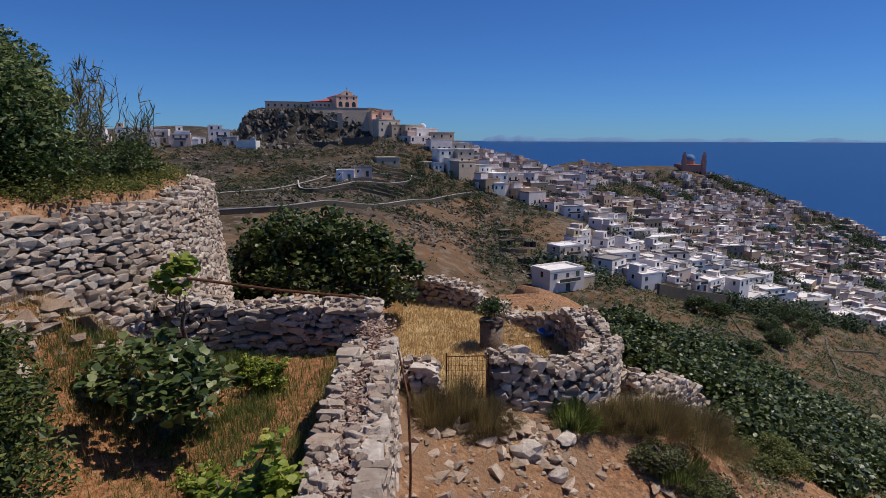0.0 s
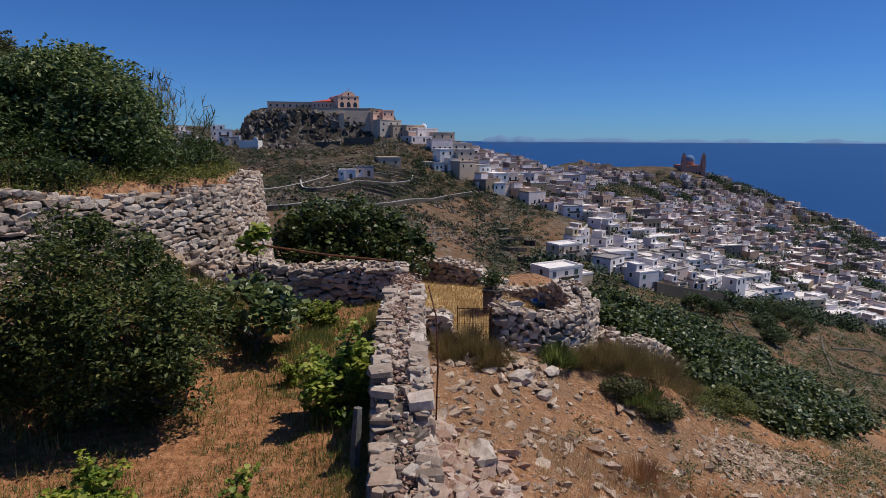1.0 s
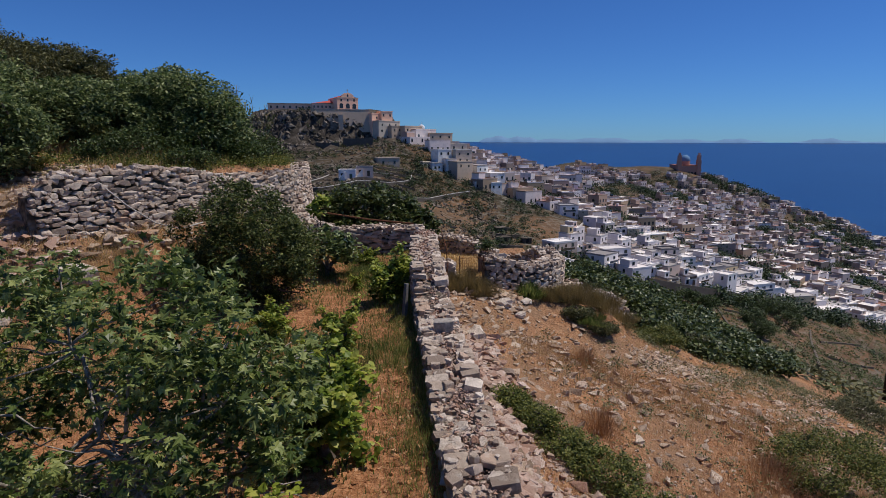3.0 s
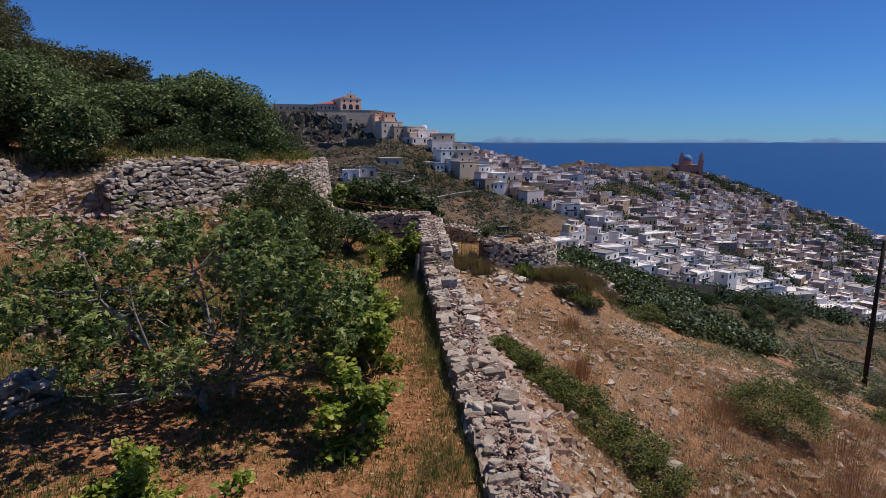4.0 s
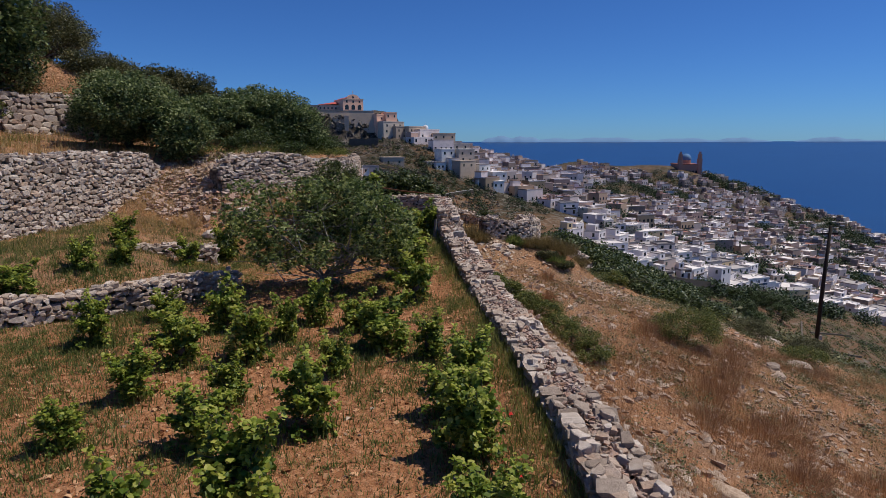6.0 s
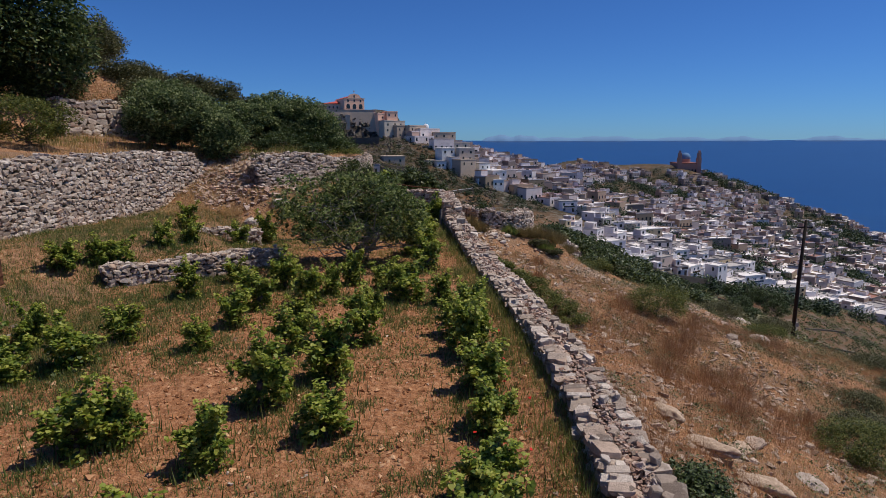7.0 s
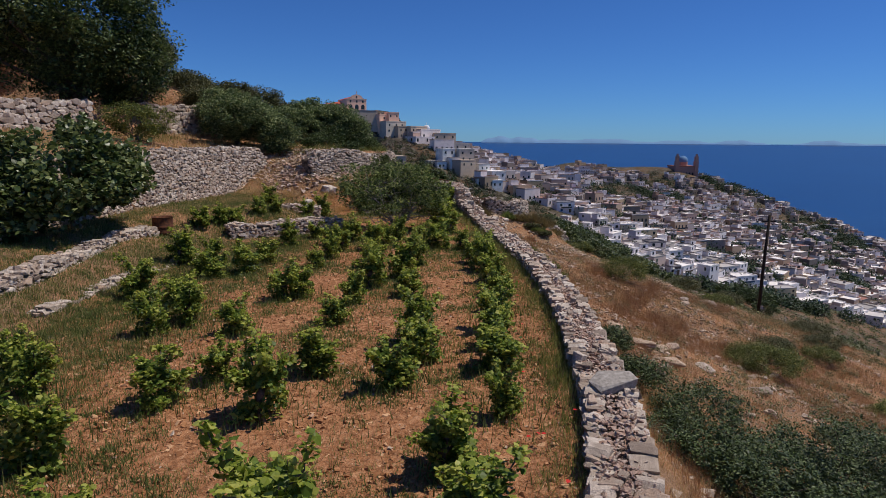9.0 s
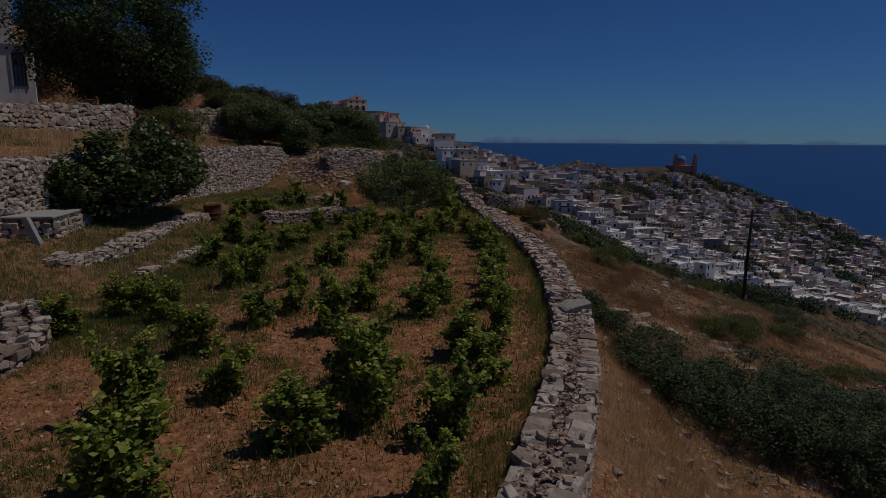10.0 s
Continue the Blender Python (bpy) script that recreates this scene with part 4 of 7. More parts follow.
# the grove on the middle terrace
for tx, ty, tr, top, mt in [(-8.6, 28.6, 0.95, 4.6, 0), (-10.6, 29.2, 1.9, 5.7, 0), (-12.1, 32.0, 1.7, 6.1, 0), (-11.8, 36.8, 1.9, 6.6, 1), (-9.4, 33.0, 1.5, 5.4, 0), (-6.8, 33.0, 1.3, 5.75, 0),
                            (-8.0, 32.2, 1.1, 5.1, 0), (-5.5, 32.2, 1.0, 4.75, 0), (-8.2, 35.4, 1.2, 5.5, 0), (-9.1, 37.0, 1.5, 6.0, 0), (-14.6, 40.5, 2.0, 7.2, 1)]:
    woody("terrace_tree", ("round-headed grey-green tree on a stony terrace", "olive-brown bushy tree on a stony terrace")[mt], "tree", tx, ty, ground(tx, ty), tr, tr * rng.uniform(0.85, 1.1), top - ground(tx, ty), 0.1,
          int(75 * tr ** 1.6) + 60, 105, 0.115, (M_tree_leaf, M_scrub_leaf)[mt], M_bark, OVAL, 0.12, 0.32, "grove on the middle terrace", low=-0.95, limbs=10, stem=0.4)
woody("carob_tree", "big dark dense carob tree above the terraces", "carob tree", -18.2, 29.0, 5.0, 4.2, 3.4, 9.0, -0.6, 170, 360, 0.2, M_carob_leaf, M_bark, OVAL, 0.3, 1.1, low=-0.95, limbs=14, stem=0.8)
for tx, ty, tr, top in [(-22, 43, 2.2, 3.2), (-24.5, 47, 2.8, 3.6), (-19.4, 44.5, 1.5, 1.8), (-20.3, 40.6, 2.3, 3.2), (-27, 42, 2.4, 2.2), (-30, 48, 2.6, 2.4), (-17.5, 42.0, 1.2, 1.2), (-22, 37, 1.6, 1.3), (-26, 36, 2.0, 1.6), (-29, 44, 2.4, 2.4), (-33, 46, 2.6, 2.6), (-25, 40, 1.8, 1.8), (-34, 52, 3, 2.8), (-28, 53, 2.4, 2.2), (-21, 48, 1.6, 1.6), (-15.4, 37.0, 1.2, 1.3), (-17.2, 39, 1.4, 1.4), (-19.5, 35.8, 1.4, 1.4)]:
    woody("hillside_bush", "scrubby olive-brown bush on the dry hillside", "bush", tx, ty, ground(tx, ty), tr, tr, top, 0.0, int(26 * tr * tr) + 50, 80, 0.12, M_scrub_leaf, M_bark, OVAL, 0.08, 0.42, "scrub on the hillside", low=-0.8)

woody("carob_tree", "low dark carob growth above the terrace wall", "carob tree", -16.4, 30.6, ground(-16.4, 30.6), 1.9, 1.8, 3.4, -0.1, 40, 220, 0.18, M_carob_leaf, M_bark, OVAL, 0.12, 0.7, low=-0.9)

# shrubs along the bastion's edge
for tx, ty, tr, top in [(-5.4, 31.6, 0.8, 0.75), (-4.9, 33.0, 0.7, 0.6), (-6.4, 30.4, 0.9, 0.9), (-5.2, 35.0, 0.8, 0.8), (-5.8, 36.3, 0.8, 0.7), (-7.0, 29.8, 0.6, 0.5), (-5.9, 32.6, 0.9, 0.9), (-4.6, 34.4, 0.55, 0.5), (-6.8, 31.8, 0.8, 0.7), (-4.5, 31.8, 0.5, 0.4), (-6.6, 34.2, 0.9, 1.0), (-5.2, 30.0, 0.55, 0.4), (-7.4, 35.0, 0.9, 1.1)]:
    woody("bramble", "low green bramble spilling over a terrace edge", "shrub", tx, ty, ground(tx, ty), tr, tr, top, 0.0, 34, 50, 0.085, M_shrub_leaf, M_bark, OVAL, 0.04, 0.24, "brambles on the bastion", low=-0.6, limbs=5)

# thicket on the slope, and the shrubs beside the wall
for tx, ty, tr, top in [(6.0, 39.6, 1.0, 0.9), (6.9, 38.8, 1.2, 1.1), (7.6, 40.4, 1.4, 1.2), (8.6, 38.6, 1.3, 1.1), (9.2, 40.6, 1.5, 1.1), (8.4, 36.6, 0.9, 0.7), (9.8, 37.6, 1.2, 0.9), (10.8, 39.4, 1.4, 1.0), (11.0, 41.6, 1.5, 1.1), (12.4, 40.6, 1.4, 0.9),
                        (12.2, 43.0, 1.5, 1.0), (8.6, 42.6, 1.6, 1.2), (10.2, 43.4, 1.6, 1.1), (6.8, 42.0, 1.3, 1.1), (13.6, 42.0, 1.2, 0.7), (11.4, 37.2, 0.9, 0.6), (14.4, 43.4, 1.1, 0.6), (13.2, 39.4, 1.0, 0.6), (15.2, 41.2, 1.0, 0.55), (9.6, 35.6, 0.7, 0.5), (16.6, 43.6, 1.0, 0.5)]:
    woody("fig_thicket", "dense green thicket bush on the slope", "bush", tx, ty, ground(tx, ty), tr, tr, top, 0.0, 95, 60, 0.12, M_thicket_leaf, M_bark, LOBED, 0.08, 0.38, "thicket on the slope", low=-0.9, limbs=5)
for tx, ty, tr, top in [(3.4, 12.0, 0.42, 0.35), (3.1, 9.5, 0.55, 0.45), (3.7, 8.5, 0.8, 0.7), (4.8, 7.8, 1.1, 1.0), (5.9, 7.4, 1.3, 1.5), (6.8, 6.4, 1.5, 1.8), (6.8, 8.2, 1.2, 1.1), (7.8, 9.0, 1.2, 1.1), (5.2, 6.4, 1.2, 1.0), (6.4, 6.2, 1.3, 1.0), (7.6, 6.8, 1.3, 1.1), (4.0, 6.6, 1.0, 0.85), (3.2, 7.4, 0.8, 0.65), (8.9, 7.6, 1.2, 1.0), (9.5, 9.4, 1.3, 1.0), (10.4, 8.3, 1.4, 1.2), (11.6, 7.4, 1.4, 1.1), (9.8, 6.2, 1.4, 1.1), (8.6, 5.2, 1.3, 1.0), (11.2, 10.4, 1.2, 0.9), (12.6, 9.0, 1.4, 1.0)]:
    woody("caper_bush", "sprawling dark green bush below the wall", "bush", tx, ty, ground(tx, ty), tr, tr * rng.uniform(0.8, 1.1), top * rng.uniform(0.75, 1.3), 0.0, int(62 * max(0.6, tr)), 150, 0.055, M_ivy_leaf, M_bark, OVAL, 0.04, 0.22, "bushes below the wall", low=-0.7, limbs=5)
MOUNDS = [(7.8, 25.9, 1.15, 1.1), (4.45, 32.0, 0.45, 0.16), (5.05, 31.75, 0.5, 0.16), (10.3, 17.9, 1.3, 0.9),
          (11.8, 20.4, 1.0, 0.6), (8.6, 11.8, 0.5, 0.4), (14.4, 30.5, 0.9, 0.5), (13.6, 33.2, 1.0, 0.6), (16.4, 33.6, 1.0, 0.6), (8.0, 35.0, 0.8, 0.5), (9.4, 35.8, 0.9, 0.6), (18.0, 27.0, 1.0, 0.6), (16.0, 24.0, 0.9, 0.5), (13.5, 23.0, 0.8, 0.5), (20.5, 32.0, 1.1, 0.6), (14.2, 17.2, 0.9, 0.55), (17.5, 20.0, 1.0, 0.55)]
for i, (tx, ty, tr, top) in enumerate(MOUNDS):
    woody("thorn_cushion", "rounded grey-green thorny cushion shrub", "shrub", tx, ty, ground(tx, ty), tr, tr * 0.9, top, 0.0, int(85 * max(0.7, tr) ** 1.5), 130, 0.055, M_scrub_leaf if i % 3 else M_bush_leaf, M_bark, OVAL, 0.03, 0.14 * tr + 0.07, "thorny cushions on the slope", low=-0.5, limbs=5)


for tx, ty, tr, top in [(1.75, 25.0, 0.3, 0.2), (2.1, 24.6, 0.35, 0.25), (2.5, 24.2, 0.42, 0.28), (2.9, 23.8, 0.5, 0.32), (3.25, 23.3, 0.55, 0.36), (3.6, 22.9, 0.6, 0.38), (3.9, 22.4, 0.5, 0.32)]:
    woody("creeping_shrub", "low creeping green shrub along the wall's foot", "shrub", tx, ty, ground(tx, ty), tr * 1.15, tr, top, 0.0, 55, 90, 0.05, M_bush_leaf, M_bark, OVAL, 0.025, 0.15, "creeping shrubs by the wall", low=-0.5, limbs=5)


def broom(x, y, r, h, n, label, material, group, name="dry_broom", wide=1.0):
    """A tuft of fine upright stalks."""
    root = empty(name, x, y, ground(x, y))
    tagged(root, label, "dry bush" if name == "dry_broom" else "herb", group)
    a = rng.uniform(0, 2 * np.pi, n)
    d = rng.uniform(0, 1, n) ** 0.5 * r * (1 + 0.25 * np.sin(3 * a + x) + 0.15 * np.sin(5 * a + y))
    loc = np.stack([np.cos(a) * d * 0.9, np.sin(a) * d * 0.9, -0.03 + 0 * a], 1)
    rot = rotations(n, yaw=a - np.pi / 2, tilt=0.12, roll=0.3)
    sz = np.stack([wide * rng.uniform(0.05, 0.11, n), d / r * h * 1.1, h * rng.uniform(0.25, 1.0, n) * (1 - 0.45 * (d / r) ** 2)], 1)
    tagged(part("brush", scatter("brush", BLADE, rot, loc, sz), material, root), kind="stuff")
    return root


for bx, by, br, bh, m in [(0.95, 31.85, 0.45, 0.7, 0), (1.4, 32.1, 0.45, 0.8, 0), (1.8, 31.8, 0.4, 0.6, 0), (3.7, 32.55, 0.35, 0.5, 0), (4.15, 32.75, 0.5, 0.65, 0), (4.7, 32.75, 0.6, 0.75, 0), (5.35, 32.8, 0.65, 0.75, 0), (5.95, 33.0, 0.55, 0.5, 0), (6.9, 22.2, 0.9, 0.8, 1), (7.8, 23.4, 0.9, 0.9, 1), (7.4, 20.8, 0.8, 0.7, 1), (8.6, 21.6, 0.9, 0.8, 1),
                          (5.9, 20.2, 0.7, 0.6, 1), (8.8, 25.2, 0.9, 0.8, 1), (6.4, 25.6, 0.7, 0.7, 1), (9.4, 19.4, 0.8, 0.6, 1), (7.0, 18.4, 0.7, 0.55, 1), (12.4, 27.0, 0.9, 0.6, 1), (4.0, 29.4, 0.4, 0.6, 1), (3.4, 25.6, 0.4, 0.6, 1), (-5.2, 26.6, 0.6, 0.75, 2), (-5.6, 25.7, 0.6, 0.6, 2), (-4.8, 25.6, 0.5, 0.55, 2), (-7.0, 25.2, 0.6, 0.5, 2), (-8.2, 24.0, 0.6, 0.5, 2)]:
    broom(bx, by, br, bh, (3000, 1300, 1200)[m], ("olive-brown wispy broom beside the yard wall", "dry reddish-brown broom bush on stony slope", "tall pale dry grass below the terrace wall")[m], (M_broom, M_brown_brush, M_straw)[m], "dry broom and grass")

broom(3.15, 32.35, 0.38, 0.55, 1500, "fresh green upright herb before the yard wall", M_grass, "green herbs", "green_herb", 3.0)
broom(4.75, 31.95, 0.6, 0.32, 1700, "fresh green upright herb before the yard wall", M_grass, "green herbs", "green_herb", 2.0)

# cane stand beyond the grove
for cx, cy, chh in [(-5.9, 35.6, 1.9), (-6.3, 35.9, 2.1), (-6.6, 36.5, 2.2), (-5.4, 36.0, 1.5), (-7.0, 36.2, 2.1)]:
    root = empty("giant_cane", cx, cy, ground(cx, cy))
    tagged(root, "tall dry giant cane with ragged leaf blades", "cane", "cane stand")
    for k in range(6):
        e = np.array((rng.normal(0.15, 0.35), rng.normal(0, 0.3), chh * rng.uniform(0.75, 1.05)))
        s0 = np.array((rng.normal(0, 0.2), rng.normal(0, 0.2), -0.1))
        pts = limb_points(s0, e, 0, 6)
        bm = bmesh.new()
        tube(bm, pts, np.linspace(0.016, 0.006, 6), 5)
        stalk = part("cane_stalk", bm, M_cane, root)
        u = rng.uniform(0.25, 1, 26)[:, None]
        p = s0 + (e - s0) * u
        part("leaf_tuft", scatter("leaf_tuft", BLADE, rotations(26, tilt=0.9), p, np.stack([np.full(26, 0.35), np.full(26, 0.3), np.full(26, 0.26)], 1)), M_herb_leaf if k % 3 else M_cane, stalk)["kind"] = "stuff"


# ---- grass, weeds and scattered stones ----
def tufts(name, label, n, blades, pick, high, width, lean, material, category="grass"):
    """Tufts of blades where pick(x, y) says how likely they are."""
    x = rng.uniform(*pick[0], n * 4)
    y = rng.uniform(*pick[1], n * 4)
    keep = rng.random(n * 4) < pick[2](x, y)
    x, y = x[keep][:n], y[keep][:n]
    x, y = np.repeat(x, blades) + rng.normal(0, 0.05, len(x) * blades), np.repeat(y, blades) + rng.normal(0, 0.05, len(y) * blades)
    m = len(x)
    loc = np.stack([x, y, land(x, y) - 0.015], 1)
    sz = np.stack([width * rng.uniform(0.6, 1.4, m), high * lean * rng.uniform(0.2, 1.6, m), high * rng.uniform(0.4, 1.2, m)], 1)
    return tagged(part(name, scatter(name, SPIKE, rotations(m, tilt=0.18), loc, sz), material), label, category, kind="stuff")


def patch(k, seed, lo, hi):
    return lambda x, y: sstep(lo, hi, wob(x, y, k, seed) + 0.5 * wob(x, y, k * 2.7, seed + 5))


def field_weed(x, y):
    u = x - wall_x(y)
    strip = sstep(-0.85, -0.5, u + 0.2 * wob(x, y, 1.2, 44)) * sstep(-0.22, -0.4, u)
    edge = sstep(0.4, -0.6, x - np.interp(y, [0, 9.3, 14, 18, 20.8, 33], [-7.0, -6.6, -6.0, -5.0, -3.9, -3.0]))
    far = sstep(17, 21, y) * sstep(-0.2, 0.4, wob(x, y, 1.5, 45))
    row = sstep(-0.1, 0.5, wob(x, y, 1.9, 46)) * 0.4
    return np.clip(strip + edge * 0.6 + far * 0.5 + row, 0, 1) * (u < -0.25) * (side(RETAIN, x, y) < -0.3) * np.maximum(0.85 * sstep(18, 15, y), sstep(-0.9, 0.2, x - np.interp(y, [0, 9.3, 14, 18, 20.8, 33], [-7.0, -6.6, -6.0, -5.0, -4.4, -3.6])))


tufts("weeds", "green and yellowing weeds among the vines", 15000, 8, ((-9.5, 1.9), (-1, 32), field_weed), 0.10, 0.16, 1.5, M_weed)
tufts("field_straw", "dry yellow grass stalks on the terraces", 4200, 6, ((-11, -4.5), (4, 31), lambda x, y: patch(0.8, 51, -0.3, 0.5)(x, y) * sstep(-4.2, -5.5, x) * (side(RETAIN, x, y) < -0.3)), 0.16, 0.1, 0.9, M_straw)
tufts("terrace_green", "green weeds on the low stone-edged terrace", 17000, 8, ((-10.3, -4.2), (4, 25.0), lambda x, y: (0.3 + patch(0.9, 57, -0.4, 0.3)(x, y)) * sstep(-4.3, -5.2, x) * (side(RETAIN, x, y) < -0.5)), 0.13, 0.14, 1.3, M_grass)
tufts("talus_straw", "pale dry grass on the rubble below the bastion", 4200, 7, ((-9, -2.2), (23.5, 31.6), lambda x, y: sstep(3.2, 1.0, -side(RETAIN, x, y)) * (side(RETAIN, x, y) < -0.2) * (0.25 + patch(0.9, 53, -0.2, 0.4)(x, y))), 0.26, 0.10, 0.9, M_straw)
tufts("slope_straw", "dry brown grass on the stony slope", 22000, 7, ((2.2, 26), (1, 40), lambda x, y: patch(0.55, 61, -0.4, 0.5)(x, y) * (x - wall_x(y) > 0.5)), 0.2, 0.09, 0.9, M_straw)
tufts("slope_brush", "reddish dead brush on the stony slope", 26000, 8, ((2.6, 24), (0, 36), lambda x, y: (0.08 + patch(0.6, 63, -0.1, 0.6)(x, y)) * (x - wall_x(y) > 0.9) * sstep(27, 20, y - 0.6 * (x - 3))), 0.3, 0.07, 0.9, M_brown_brush)
tufts("slope_weeds", "grey-green herbs on the stony slope", 5000, 6, ((3.0, 30), (3, 42), lambda x, y: patch(0.45, 67, 0.15, 0.7)(x, y) * (x - wall_x(y) > 0.6)), 0.16, 0.25, 0.8, M_herb_leaf)
tufts("yard_straw", "pale golden straw in the walled yard", 6000, 6, ((-0.4, 4.2), (32.6, 41.5), lambda x, y: 0.9 * (y - 0.42 * np.clip(x - 1.7, 0, 3) > 32.9) * (x + 0.8 * np.clip(y - 37, 0, 9) < 4.8) * (y + 0.5 * x < 40.9) * (x > 0.6 - 0.2 * (y - 33))), 0.14, 0.18, 0.9, M_straw)
tufts("terrace_grass", "dry yellow grass on the upper terraces", 7000, 6, ((-24, -4.5), (9, 44), lambda x, y: (side(RETAIN, x, y) > 0.3) * patch(0.7, 71, -0.6, 0.3)(x, y)), 0.28, 0.22, 0.8, M_straw)
tufts("terrace_weeds", "green weeds on the upper terraces", 5000, 6, ((-24, -4.5), (9, 44), lambda x, y: (side(RETAIN, x, y) > 0.2) * patch(0.8, 75, 0.0, 0.6)(x, y)), 0.24, 0.3, 0.8, M_weed)
def low_scrub(name, label, n, xr_, yr_, prob, size, leafmat, per=34):
    """Many small low cushions of leaves on the open slope, one mesh."""
    x, y = rng.uniform(*xr_, n * 6), rng.uniform(*yr_, n * 6)
    k = rng.random(n * 6) < prob(x, y)
    x, y = x[k][:n], y[k][:n]
    r = size * rng.uniform(0.5, 1.5, len(x))
    c = np.repeat(np.stack([x, y, land(x, y) + r * 0.25], 1), per, 0)
    rr = np.repeat(r, per)
    d = rng.normal(0, 1, (len(c), 3))
    d /= np.linalg.norm(d, axis=1)[:, None]
    q = c + d * (rr * rng.uniform(0.4, 1.05, len(c)))[:, None] * (1, 1, 0.55)
    return tagged(part(name, scatter(name, OVAL, rotations(len(c), tilt=0.9), q, rng.uniform(0.04, 0.075, len(c))), leafmat), label, "scrub", kind="stuff")


low_scrub("slope_cushions", "low olive cushions scattered over the dry slope", 1700, (3.2, 30), (2, 40), lambda x, y: (0.15 + patch(0.35, 121, -0.1, 0.6)(x, y) * sstep(3, 12, x)) * (x - wall_x(y) > 1.4), 0.27, M_herb_leaf, 60)
low_scrub("slope_green", "low dark green cushions scattered over the dry slope", 1000, (3.2, 30), (2, 40), lambda x, y: (0.05 + patch(0.4, 127, 0.0, 0.6)(x, y) * sstep(4, 12, x)) * (x - wall_x(y) > 1.4), 0.30, M_scrub_leaf, 70)
low_scrub("terrace_edge", "low green plants along the bastion's upper edge", 330, (-9, -3.7), (28.6, 37), lambda x, y: (side(RETAIN, x, y) > 0.25) * (side(RETAIN, x, y) < 2.2), 0.26, M_bush_leaf, 90)
tufts("front_straw", "short dry grass before the walled yard", 6000, 6, ((1.0, 10), (22, 33.6), lambda x, y: (0.2 + patch(1.0, 171, -0.3, 0.5)(x, y)) * (x - wall_x(y) > 0.45)), 0.11, 0.08, 1.0, M_straw)
tufts("slope_litter", "broken straw and dry stems strewn over the slope", 9000, 5, ((0.8, 8), (20, 32.6), lambda x, y: (0.2 + patch(0.8, 175, -0.2, 0.4)(x, y)) * (x - wall_x(y) > 0.4)), 0.05, 0.10, 2.2, M_straw)
tufts("russet_grass", "tall reddish-brown dry grass on the stony slope", 13000, 7, ((2.6, 15), (6, 30), lambda x, y: (0.08 + patch(0.5, 177, -0.25, 0.3)(x, y)) * (x - wall_x(y) > 1.4)), 0.30, 0.05, 0.7, M_brown_brush)
tufts("foot_straw", "dry yellow grass along the wall's outer foot", 7000, 7, ((-0.6, 6), (-4, 12), lambda x, y: (0.35 + patch(0.9, 151, -0.3, 0.5)(x, y)) * (x - wall_x(y) > 0.45)), 0.22, 0.09, 0.9, M_straw)
tufts("bare_straw", "dry brown grass beside the wall's foot", 9000, 7, ((-0.6, 12), (-4, 30), lambda x, y: (0.25 + patch(0.7, 131, -0.2, 0.6)(x, y)) * (x - wall_x(y) > 0.45)), 0.2, 0.07, 0.9, M_brown_brush)
tufts("field_herbs", "olive weeds sprouting in the tilled soil", 9500, 9, ((-7, 1.2), (-3, 31), lambda x, y: patch(1.1, 133, 0.1, 0.4)(x, y) * (x - wall_x(y) < -0.5) * (side(RETAIN, x, y) < -0.3)), 0.06, 0.24, 1.8, M_grass)
tufts("strip_grass", "green grass along the wall's inner foot", 7000, 7, ((-1.2, 1.6), (-2, 31), lambda x, y: sstep(-0.8, -0.4, x - wall_x(y) + 0.22 * wob(x, y, 1.4, 47)) * (x - wall_x(y) < -0.22) * (0.35 + 0.65 * patch(0.9, 48, -0.4, 0.3)(x, y))), 0.17, 0.13, 1.0, M_weed)
tufts("row_grass", "green grass between the vine rows", 12500, 10, ((-7.5, 1.0), (-2, 20), lambda x, y: np.maximum(patch(1.3, 49, 0.18, 0.42)(x, y), 0.9 * sstep(-3.4, -5.2, x) * patch(0.9, 50, -0.5, 0.2)(x, y)) * (x - wall_x(y) < -0.5) * (side(RETAIN, x, y) < -0.5)), 0.085, 0.2, 1.5, M_grass)
tufts("corner_grass", "rank green weeds below the cross wall", 5200, 9, ((-4.2, 0.2), (24, 32.2), lambda x, y: (0.12 + patch(0.8, 59, -0.1, 0.4)(x, y)) * np.maximum(sstep(28.6, 30.4, y), 0.35) * (x - wall_x(y) < -0.4) * (side(RETAIN, x, y) < -0.5)), 0.14, 0.15, 1.2, M_grass)
tufts("corner_straw", "dry straw litter on the upper field", 4200, 7, ((-4.0, 0.2), (22, 32), lambda x, y: (0.15 + patch(1.0, 65, -0.3, 0.4)(x, y)) * (x - wall_x(y) < -0.4) * (side(RETAIN, x, y) < -0.5)), 0.05, 0.14, 2.0, M_straw)
wx_, wy_ = (np.repeat(vine_feet, 240, 0) + rng.normal(0, 0.32, (len(vine_feet) * 240, 2))).T
wn_ = len(wx_)
tagged(part("vine_foot_weeds", scatter("vine_foot_weeds", SPIKE, rotations(wn_, tilt=0.25), np.stack([wx_, wy_, land(wx_, wy_) - 0.01], 1), np.stack([rng.uniform(0.12, 0.34, wn_), rng.uniform(0.02, 0.18, wn_), rng.uniform(0.05, 0.25, wn_)], 1)), M_grass), "soft green weeds round the feet of the vines", "weeds", kind="stuff")
px, py = rng.uniform(0.3, 1.2, 40), rng.uniform(2, 16, 40)
tagged(part("poppies", scatter("poppies", LOBED, rotations(40, tilt=0.5), np.stack([px, py, land(px, py) + 0.16], 1), np.full(40, 0.045)), M_poppy), "small red poppies in the weeds by the wall", "poppies", kind="stuff")


